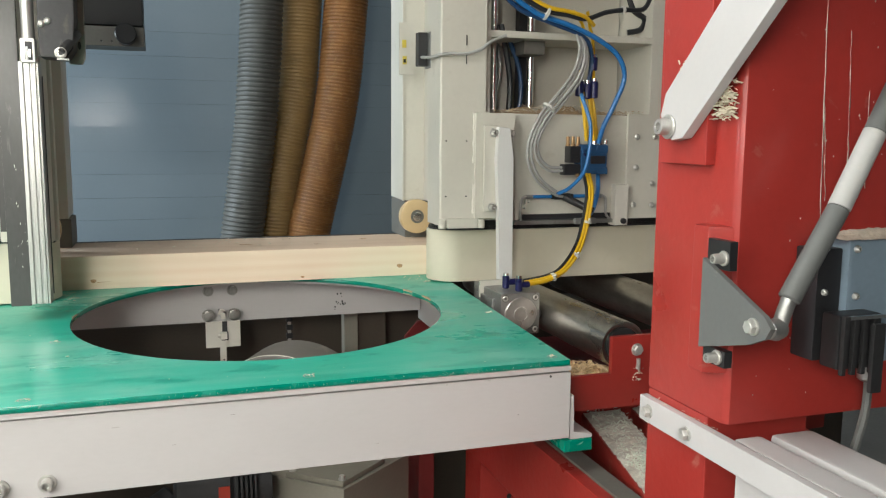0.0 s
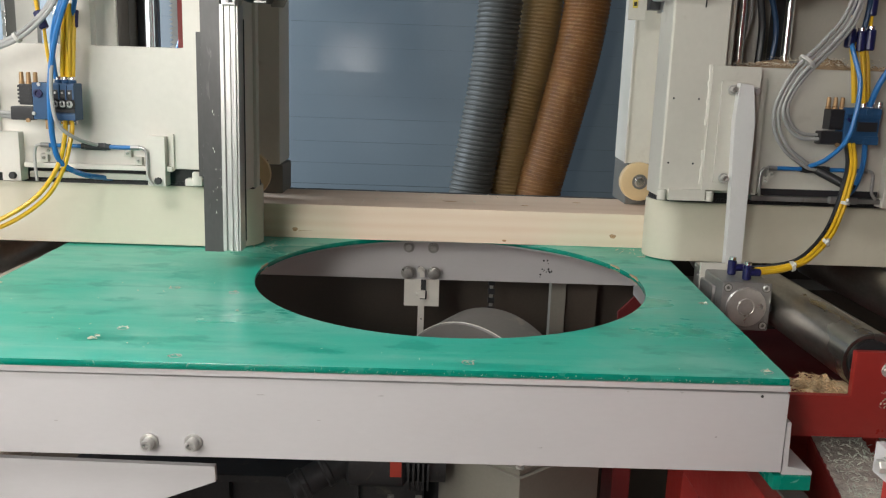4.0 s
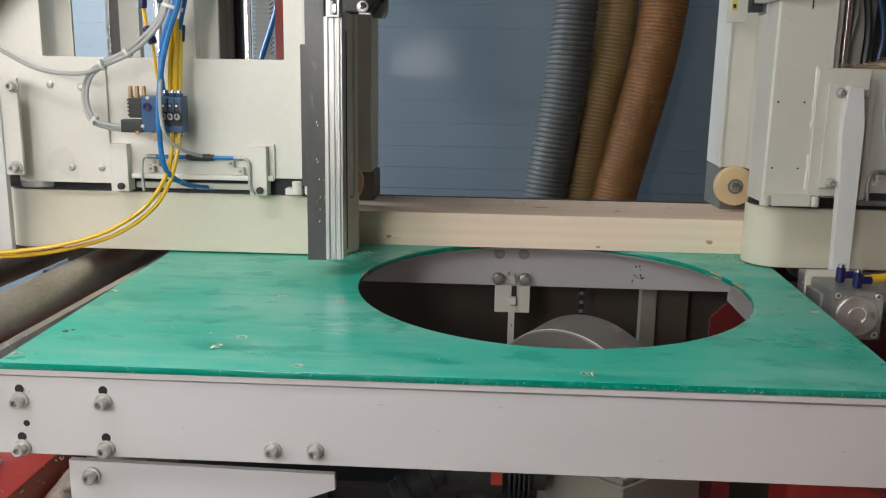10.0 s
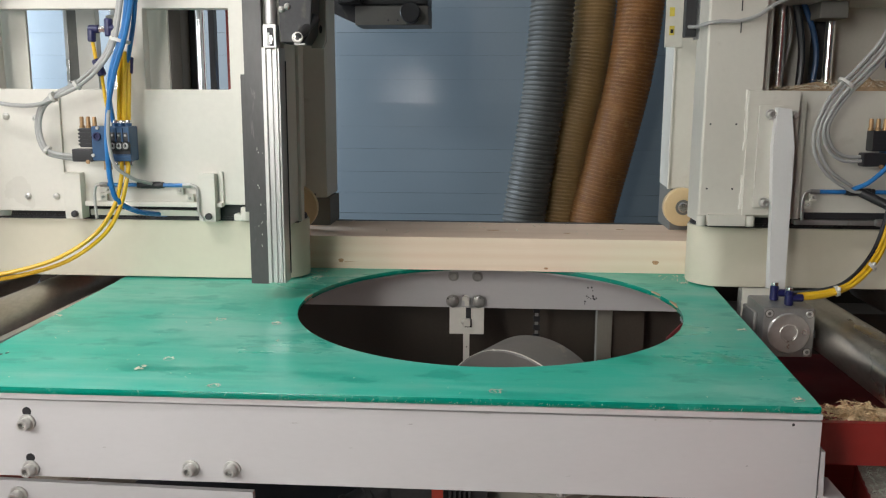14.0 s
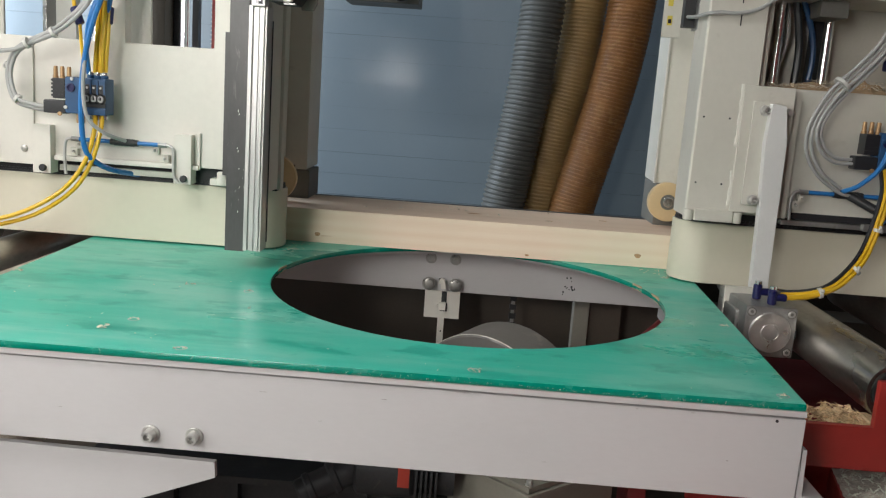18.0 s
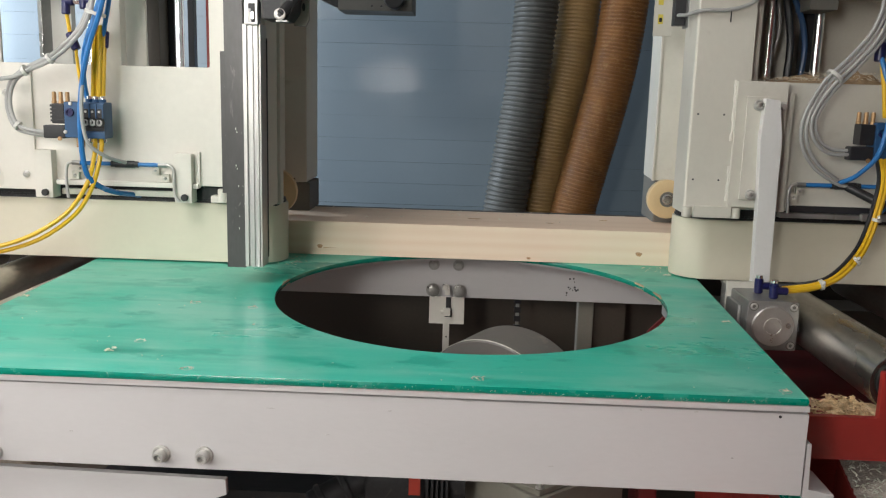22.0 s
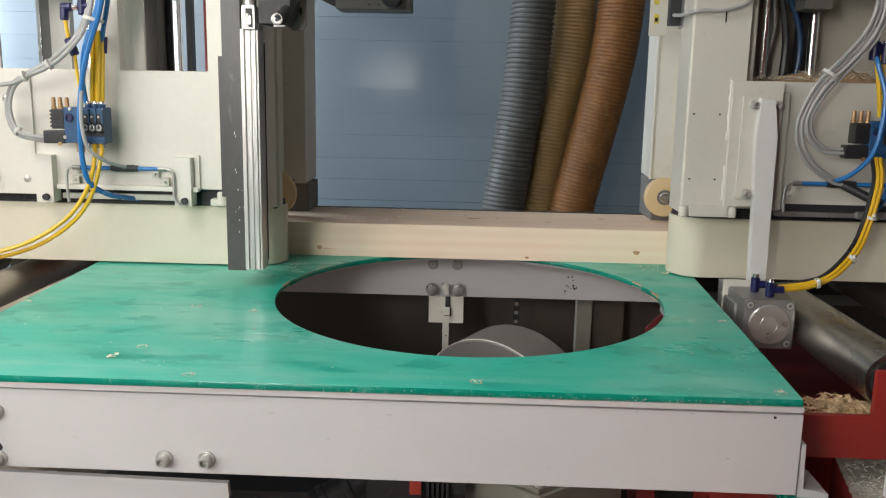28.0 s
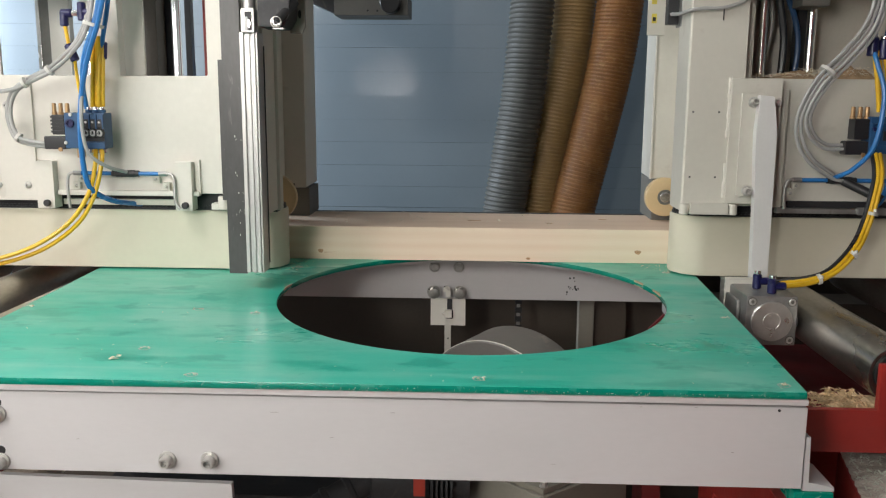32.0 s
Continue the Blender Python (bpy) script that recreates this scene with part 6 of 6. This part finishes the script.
single("sawdust_pile", bm, PDUST, "grey sawdust lying on the red beams", "sawdust", kind="stuff")
bm = bmesh.new()
for k in range(3):
    x = 0.906 + 0.112 * k
    shavings(bm, x + 0.008, x + 0.082, -0.09, 0.26, 0.757, 0.010, 420, 0.0055, 80 + k)
for v in bm.verts:
    v.co.x += SLANT * (v.co.y + 0.10)
shavings(bm, 0.935, 1.02, -0.09, 0.02, 0.762, 0.012, 380, 0.007, 18)
single("wood_chips", bm, WDUST, "whitish wood flakes on the red beams", "wood chips", kind="stuff")
bm = bmesh.new()
pile(bm, 0.870, 1.03, 0.180, 0.262, 0.857, 0.007, 0.004, 8)
pile(bm, 0.950, 1.03, 0.180, 0.262, 0.857, 0.010, 0.004, 9)
shavings(bm, 0.88, 1.00, 0.188, 0.25, 0.858, 0.004, 220, 0.009, 17)
shavings(bm, 0.945, 0.996, 0.19, 0.25, 0.862, 0.007, 90, 0.012, 19)
single("sawdust_pile", bm, FDUST, "fresh yellow shavings heaped on the red frame", "sawdust", kind="stuff")
bm = bmesh.new()
pile(bm, -0.47, -0.39, -0.55, 0.0, 0.735, 0.02, 0.009, 19)
pile(bm, -0.384, -0.28, 0.02, 0.3, 0.69, 0.05, 0.008, 20)
shavings(bm, -0.40, -0.29, 0.03, 0.16, 0.737, 0.004, 20, 0.004, 23)
shavings(bm, -0.45, -0.39, -0.5, 0.0, 0.75, 0.006, 26, 0.005, 21)
single("sawdust_pile", bm, GDUST, "grey sawdust on the red beam", "sawdust", kind="stuff")
bm = bmesh.new()
pile(bm, 0.35, 2.4, 0.55, 2.3, 0.0, 0.06, 0.022, 12)
pile(bm, 0.3, 1.8, 0.40, 1.2, 0.0, 0.05, 0.016, 13)
single("sawdust_pile", bm, GDUST, "thick sawdust drift on the floor under the machine", "sawdust", kind="stuff")

# ---------------------------------------------------------------- red column with strut at the right
rc = thing("red_column", "red painted machine column with gas strut bracket", "column", (1.05, -0.26, 0.0))
bm = prism(bmesh.new(), [(0.862, -0.166), (0.862, -0.330), (0.868, -0.340), (1.62, -0.340), (1.62, -0.166)], "z", 0.950, 2.1)
part("column", bm, RED, rc, "red painted upper column", bevel=0.004)
part("leg", box(bmesh.new(), 0.863, 1.02, -0.304, -0.166, 0.0, 0.950), RED, rc, "red painted leg", bevel=0.004)
part("pad", box(bmesh.new(), 0.848, 0.863, -0.294, -0.192, 1.267, 1.5), RED, rc, bevel=0.003)
part("strut_pad", prism(bmesh.new(), [(0.838, -0.290), (0.838, -0.321), (0.8745, -0.3395), (0.88, -0.3395), (0.88, -0.290)], "z", 1.014, 1.196), RED, rc, "red pad for the strut bracket", bevel=0.005)
plate = part("strut_plate", prism(bmesh.new(), [(-0.337, 1.161), (-0.337, 1.053), (-0.424, 1.076), (-0.453, 1.089), (-0.461, 1.102), (-0.450, 1.113)], "x", 0.820, 0.827), STRUT, rc, "grey triangular strut bracket", bevel=0.001)
part("bracket_foot", box(bmesh.new(), 0.827, 0.838, -0.378, -0.337, 1.150, 1.184), BLACK, plate, "black bracket foot", bevel=0.001)
part("bracket_foot", box(bmesh.new(), 0.827, 0.838, -0.378, -0.337, 1.036, 1.056), BLACK, plate, "black bracket foot", bevel=0.001)
for y, z in ((-0.369, 1.164), (-0.366, 1.047)):
    bolt(plate, 0.827, y, z, 0.006, "socket", (0, 0, -90))
bolt(plate, 0.820, -0.434, 1.099, 0.0078, "hex", (0, 0, -90))
strut = part("gas_strut", cyl(bmesh.new(), (0.881, -0.414, 1.121), (0.945, -0.411, 1.2237), 0.0128, 20, edge=0.002), STRUT, rc, "dark grey gas strut")
part("strut_tube", cyl(bmesh.new(), (0.945, -0.411, 1.2237), (0.991, -0.4085, 1.309), 0.0131, 20, edge=0.001), STRUTL, strut, "light grey label band")
part("strut_tube", cyl(bmesh.new(), (0.991, -0.4085, 1.309), (1.147, -0.40, 1.598), 0.0129, 20, edge=0.001), STRUT, strut, "dark grey upper tube")
part("strut_neck", cyl(bmesh.new(), (0.869, -0.416, 1.092), (0.882, -0.414, 1.123), 0.0088, 16), CAST, strut, "bright strut end")
part("ball_joint", lathe(bmesh.new(), (0.827, -0.424, 1.092), (0.874, -0.417, 1.089), [(0.004, 0), (0.006, 0.2), (0.006, 0.45), (0.011, 0.52), (0.013, 0.75), (0.010, 0.95), (0, 1)], 18), CAST, strut, "bright ball joint")
rng = random.Random(77)
for x0, z0, x1, z1, w in ((0.985, 1.20, 0.972, 1.52, 0.0026), (0.990, 1.225, 0.980, 1.34, 0.0016), (1.022, 1.25, 1.012, 1.43, 0.0026), (0.93, 1.06, 0.936, 1.10, 0.0014), (1.05, 1.24, 1.046, 1.36, 0.0018)):
    b = bmesh.new()
    n = 14
    left, right = [], []
    for k in range(n + 1):
        s = k / n
        x, z = x0 + (x1 - x0) * s + rng.uniform(-0.0008, 0.0008), z0 + (z1 - z0) * s
        hw = w * rng.uniform(0.1, 1.0) * 0.38
        left.append((x - hw, z))
        right.append((x + hw, z))
    prism(b, left + right[::-1], "y", -0.3403, -0.3395)
    part("scratch", b, PDUST, rc, "pale dusty scratch")
b = bmesh.new()
for _ in range(40):
    x, z, r = rng.uniform(0.90, 1.09), rng.uniform(0.97, 1.5), rng.uniform(0.0003, 0.0011)
    prism(b, [(x + r * math.cos(t) * rng.uniform(0.6, 1.3), z + r * 1.4 * math.sin(t)) for t in (2 * math.pi * i / 7 for i in range(7))], "y", -0.3403, -0.3395)
part("dust_specks", b, PDUST, rc, "pale dust specks")
# white folding arm
armw = part("white_arm", prism(bmesh.new(), [(-0.216, 1.330), (-0.222, 1.308), (-0.243, 1.297), (-0.266, 1.300), (-0.76, 1.752), (-0.64, 1.752), (-0.225, 1.356)], "x", 0.832, 0.847), LILAC, rc, "white flat arm", bevel=0.0015)
bolt(armw, 0.832, -0.236, 1.314, 0.0105, "socket", (0, 0, -90))
bm = shavings(bmesh.new(), 0.848, 0.860, -0.338, -0.292, 1.322, 0.046, 70, 0.0075, 51)
shavings(bm, 0.848, 0.858, -0.334, -0.30, 1.325, 0.034, 60, 0.011, 53)
part("dust_plug", bm, CHIP, rc, "shavings caught behind the white arm")
bm = shavings(bmesh.new(), 0.835, 0.85, -0.30, -0.235, 1.372, 0.03, 10, 0.008, 52)
part("dust_plug", bm, CHIP, rc)
# white flat bar and rails below
bar = part("white_bar", box(bmesh.new(), 0.850, 0.862, -1.2, -0.166, 0.905, 0.940), LILAC, rc, "white flat bar", bevel=0.0015)
bolt(bar, 0.850, -0.190, 0.922, 0.0075, "hex", (0, 0, -90))
bolt(bar, 0.850, -0.280, 0.921, 0.0075, "hex", (0, 0, -90))
part("white_rail", box(bmesh.new(), 0.868, 0.908, -1.2, -0.350, 0.902, 0.938), LILAC, rc, "white square rail", bevel=0.005)
part("white_rail", box(bmesh.new(), 0.922, 0.984, -1.2, -0.350, 0.896, 0.938), LILAC, rc, "white square rail", bevel=0.006)
part("rail_web", box(bmesh.new(), 0.870, 0.892, -1.2, -0.355, 0.60, 0.901), LILAC, rc, bevel=0.002)
bm = shavings(bmesh.new(), 0.85, 0.862, -0.34, -0.20, 0.941, 0.002, 16, 0.003, 54)
part("dust_plug", bm, CHIP, rc, "dust lying on the white bar")
# switch box with lever on the dark face
sw = thing("switch_box", "dark grey safety switch box with dust on top", "switch", (1.04, -0.36, 1.0))
part("box", box(bmesh.new(), 0.986, 1.10, -0.390, -0.342, 1.030, 1.184), LGREY, sw, "dark blue-grey box", bevel=0.006)
part("back_plate", box(bmesh.new(), 0.950, 0.986, -0.380, -0.342, 1.036, 1.172), BLACK, sw, bevel=0.003)
lever = part("lever_block", box(bmesh.new(), 0.950, 1.012, -0.420, -0.391, 1.035, 1.100), BLACK, sw, "black lever block", bevel=0.004)
for k in range(4):
    part("rib", box(bmesh.new(), 0.952 + 0.014 * k, 0.958 + 0.014 * k, -0.426, -0.420, 1.030, 1.10), DARK, lever, bevel=0.001)
part("lever_bar", box(bmesh.new(), 0.958, 1.020, -0.428, -0.424, 1.096, 1.100), CHROME, lever)
part("lever_tongue", box(bmesh.new(), 0.990, 1.006, -0.432, -0.426, 1.008, 1.09), DARK, lever, bevel=0.001)
for x, z in ((0.958, 1.172), (0.960, 1.120), (0.966, 1.062)):
    bolt(sw, x, -0.381, z, 0.004, "button")
for x, z in ((0.996, 1.172), (1.082, 1.172), (0.998, 1.115), (1.082, 1.045)):
    bolt(sw, x, -0.390, z, 0.0045, "button")
part("gland", cyl(bmesh.new(), (1.030, -0.385, 1.038), (1.032, -0.387, 1.008), 0.013, 18, edge=0.003), CAST, sw, "grey cable gland")
part("cable", sweep(bmesh.new(), [(1.032, -0.387, 1.01), (1.030, -0.388, 0.97), (1.020, -0.388, 0.93), (1.008, -0.386, 0.88), (1.0, -0.38, 0.80)], 0.0055), STRUT, sw, "dark grey cable")
bm = bmesh.new()
pile(bm, 0.975, 1.10, -0.394, -0.342, 1.186, 0.024, 0.004, 22)
part("dust_cap", bm, GDUST, sw, "dust on the box top")
# maroon guard at the far left
single("red_guard", prism(bmesh.new(), [(-0.54, 1.589), (-0.675, 1.449), (-0.855, 1.246), (-1.15, 0.93), (-1.5, 0.93), (-1.5, 1.9), (-0.54, 1.9)], "y", 0.600, 0.608), MAROON, "dark red slanted guard panel hanging beside the feeder", "guard", bevel=0.001)

# ---------------------------------------------------------------- under the table
dr = thing("cutter_head", "grey milling cutter drum with motor below the table cutout", "cutter", (0.45, 0.66, 0.3))
a0, a1 = Vector((0.447, 0.632, 0.638)), Vector((0.513, 0.730, 0.646))
part("drum", lathe(bmesh.new(), a0, a1, [(0.125, 0.25), (0.140, 0.05), (0.181, 0.0), (0.1845, 0.02), (0.1845, 0.97), (0.181, 1.0), (0, 1.0)], 96), GREYP, dr, "grey cutter drum")
# edge highlight of the drum, painted as a pale ring
part("rim_line", lathe(bmesh.new(), a0, a1, [(0.1846, 0.015), (0.1855, 0.02), (0.1855, 0.04), (0.1846, 0.045)], 96), WHITE, dr, "pale rim line painted as the edge highlight")
part("drum_face", lathe(bmesh.new(), a0, a1, [(0, 0.22), (0.125, 0.22), (0.127, 0.28)], 48), GDUST, dr, "dusty drum face")
part("pillar", box(bmesh.new(), 0.36, 0.44, 0.66, 0.74, 0.0, 0.62), DARK, dr, bevel=0.004)
mo = thing("geared_motor", "dark geared motor with cooling fins and a red sticker", "motor", (0.30, 0.48, 0.0))
part("motor_body", cyl(bmesh.new(), (0.215, 0.47, 0.602), (0.325, 0.47, 0.602), 0.055, 32, edge=0.006), DARK, mo, "dark motor body")
for k in range(5):
    part("cooling_fin", cyl(bmesh.new(), (0.329 + 0.009 * k, 0.47, 0.602), (0.333 + 0.009 * k, 0.47, 0.602), 0.062, 32), DARK, mo)
part("motor_core", cyl(bmesh.new(), (0.325, 0.47, 0.602), (0.40, 0.47, 0.602), 0.045, 24), DARK, mo)
part("sticker", box(bmesh.new(), 0.297, 0.318, 0.4135, 0.4155, 0.588, 0.628), ORANGE, mo, "red sticker")
for x in (0.293, 0.345):
    part("guide_strip", box(bmesh.new(), x, x + 0.012, 0.418, 0.430, 0.0, 0.545), FOOTG, mo, "narrow grey guide strip")
part("hose_stub", cyl(bmesh.new(), (0.115, 0.42, 0.553), (0.215, 0.46, 0.600), 0.027, 24, edge=0.005), DARK, mo, "dark hose stub")
part("hose_ring", cyl(bmesh.new(), (0.130, 0.426, 0.560), (0.142, 0.431, 0.5655), 0.031, 24, edge=0.003), DARK, mo)
part("hose_ring", cyl(bmesh.new(), (0.170, 0.442, 0.579), (0.182, 0.447, 0.5845), 0.031, 24, edge=0.003), DARK, mo)
# invented ribbed block that fills the dark space under the table
mb = thing("under_table_block", "added dark block with ribs and a pipe, filling the dark under the table", "base", (0.0, 0.6, 0.0))
part("body", box(bmesh.new(), -0.36, 0.36, 0.58, 0.64, 0.0, 0.50), DARK, mb, bevel=0.004)
part("top_flange", box(bmesh.new(), -0.36, 0.36, 0.545, 0.65, 0.501, 0.516), DARK, mb, bevel=0.002)
for k in range(5):
    part("rib", prism(bmesh.new(), [(0.579, 0.05), (0.579, 0.50), (0.550, 0.50)], "x", -0.30 + 0.13 * k, -0.292 + 0.13 * k), DARK, mb)
part("pipe", sweep(bmesh.new(), [(-0.3, 0.53, 0.2), (-0.1, 0.53, 0.33), (0.05, 0.53, 0.36), (0.2, 0.53, 0.30)], 0.014), BLACKT, mb, "black hose")
gb = thing("gear_housing", "off-white angular housing with bolted lid under the table", "housing", (0.56, 0.62, 0.0))
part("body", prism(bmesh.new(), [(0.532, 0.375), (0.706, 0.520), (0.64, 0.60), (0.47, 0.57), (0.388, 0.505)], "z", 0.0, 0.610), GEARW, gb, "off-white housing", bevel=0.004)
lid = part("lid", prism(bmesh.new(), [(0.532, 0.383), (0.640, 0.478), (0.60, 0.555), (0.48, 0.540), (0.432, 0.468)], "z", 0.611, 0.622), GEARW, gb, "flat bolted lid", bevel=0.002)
for x, y in ((0.533, 0.396), (0.628, 0.480), (0.446, 0.470)):
    bolt(lid, x, y, 0.622, 0.006, "hex", (-90, 0, 0))
chain = thing("drive_chain", "dark drive chain hanging behind the table back plate", "chain", (0.51, 0.959, 0.57))
for k in range(12):
    z = 0.835 - 0.022 * k
    part("chain_plate", box(bmesh.new(), 0.502, 0.518, 0.955, 0.963, z - 0.014, z), DARK, chain, bevel=0.0008)
    part("chain_pin", box(bmesh.new(), 0.506, 0.514, 0.955, 0.963, z - 0.022, z - 0.014), STEEL, chain)
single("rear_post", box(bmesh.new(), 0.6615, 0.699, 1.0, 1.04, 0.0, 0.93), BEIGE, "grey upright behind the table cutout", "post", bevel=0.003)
# two dark sheets, added where the inside is merely unlit
single("side_sheet", box(bmesh.new(), 0.70, 0.78, 1.02, 1.03, 0.0, 0.93), BRIB, "added dark sheet for the unlit space behind the cutout", "sheet")
single("back_sheet", box(bmesh.new(), -0.9, 2.6, 1.24, 1.25, 0.1, 0.955), BRIB, "added dark sheet for the unlit space under the machine", "sheet")

# ---------------------------------------------------------------- drilling unit raised behind the beam
UP = 0.585
du = thing("drilling_unit", "black drilling unit with chip-covered motor, raised behind the beam", "drill", (0.05, 1.85, 1.5))
part("motor_box", box(bmesh.new(), -0.05, 0.168, 1.85, 2.02, 1.06 + UP, 1.192 + UP), BLACK, du, "black motor box", bevel=0.006)
block = part("metal_block", box(bmesh.new(), -0.076, 0.170, 1.84, 2.0, 0.993 + UP, 1.056 + UP), FOOTG, du, "drilled metal block", bevel=0.003)
for x in (0.0365, 0.0682):
    part("hole", cyl(bmesh.new(), (x, 1.8385, 1.0078 + UP), (x, 1.842, 1.0078 + UP), 0.0035, 10), BLACK, block)
part("motor_end", cyl(bmesh.new(), (0.113, 1.80, 1.031 + UP), (0.113, 1.86, 1.031 + UP), 0.034, 24, edge=0.004), BLACK, du, "round black motor end")
part("side_block", box(bmesh.new(), -0.128, -0.052, 1.80, 1.95, 1.06 + UP, 1.34 + UP), DARK, du, "dark side block", bevel=0.004)
for z in (1.10, 1.15, 1.27):
    bolt(du, -0.09, 1.80, z + UP, 0.010, "hex")
part("top_dome", lathe(bmesh.new(), (0.05, 1.93, 1.19 + UP), (0.05, 1.93, 1.26 + UP), [(0.085, 0), (0.085, 0.4), (0.06, 0.9), (0, 1)], 28), BLACK, du, "round motor cover")
bm = bmesh.new()
pile(bm, -0.05, 0.165, 1.852, 2.015, 1.192 + UP, 0.03, 0.012, 30)
part("chip_layer", bm, GDUST, du, "layer of chips on the motor")
part("air_rod", cyl(bmesh.new(), (-0.05, 1.88, 1.27 + UP), (0.09, 1.95, 1.33 + UP), 0.024, 20, edge=0.003), CAST, du, "grey air cylinder")
part("cable", sweep(bmesh.new(), [(-0.11, 1.75, 1.43 + UP), (-0.011, 1.72, 1.425 + UP), (0.08, 1.74, 1.369 + UP), (0.136, 1.80, 1.274 + UP), (0.14, 1.88, 1.20 + UP)], 0.010), BLACKT, du, "thick black cable")
pul = part("belt_pulley", lathe(bmesh.new(), (-0.09, 1.77, 0.985 + UP + 0.125), (-0.09, 1.80, 0.985 + UP + 0.125), [(0, 0), (0.05, 0), (0.05, 0.2), (0.047, 0.3), (0.047, 0.7), (0.05, 0.8), (0.05, 1), (0, 1)], 32), DARK, du, "drilled dark pulley")
part("support_arm", prism(bmesh.new(), [(-0.20, 1.055 + UP), (-0.072, 0.998 + UP), (-0.072, 1.05 + UP), (-0.20, 1.12 + UP)], "y", 1.86, 1.95), DARK, du, "dark slanted support arm", bevel=0.003)
part("carriage", box(bmesh.new(), -0.30, -0.128, 1.86, 1.92, 1.10 + UP, 1.5 + UP), DARK, du, bevel=0.003)
single("lift_mast", box(bmesh.new(), -0.36, -0.24, 1.93, 2.03, 0.0, 2.9), GREYW, "grey-white lift mast of the drilling unit", "mast", bevel=0.004)

lg = thing("lift_guide", "tall lift guide with grey bellows and a black bar", "guide", (-0.5, 1.75, 0.0))
part("bar", box(bmesh.new(), -0.539, -0.519, 1.72, 1.75, 0.0, 2.9), BLACK, lg, "black upright bar", bevel=0.002)
bm = bmesh.new()
for k in range(80):
    z = 0.9 + 0.0145 * k
    prism(bm, [(-0.523, z), (-0.511, z - 0.007), (-0.467, z - 0.007), (-0.455, z), (-0.467, z + 0.007), (-0.511, z + 0.007)], "y", 1.855, 1.88)
part("bellows", bm, INNER, lg, "pleated grey bellows")
part("air_hose", sweep(bmesh.new(), [(-0.543, 1.83, 1.200), (-0.486, 1.83, 1.380), (-0.454, 1.83, 1.470), (-0.429, 1.83, 1.560), (-0.419, 1.83, 1.710)], 0.009), BLUET, lg, "blue air hose")

# ---------------------------------------------------------------- wall sheets
JOINTS = [0.0, 0.21, 0.42, 0.63, 0.8085, 0.906, 1.004, 1.11, 1.2125, 1.319, 1.4245, 1.532, 1.633, 1.74, 1.9, 2.2, 2.5, 2.8, 3.1, 3.4, 3.8, 4.2]
LEAN = {1.11: -0.0026, 1.2125: -0.0030, 1.004: -0.0010, 1.319: 0.0005}  # how far a sheet's lower edge stands out
for lo, hi in zip(JOINTS, JOINTS[1:]):
    gap, out = 0.0012 if lo == 0.8085 else 0.0005, LEAN.get(lo, 0.0)
    part("wall_sheet", prism(bmesh.new(), [(2.848 - out, lo + gap), (2.86, lo + gap), (2.86, hi - 0.0003), (2.848, hi - 0.0003)], "x", -3.2, 4.5), WALLM, wall_north)
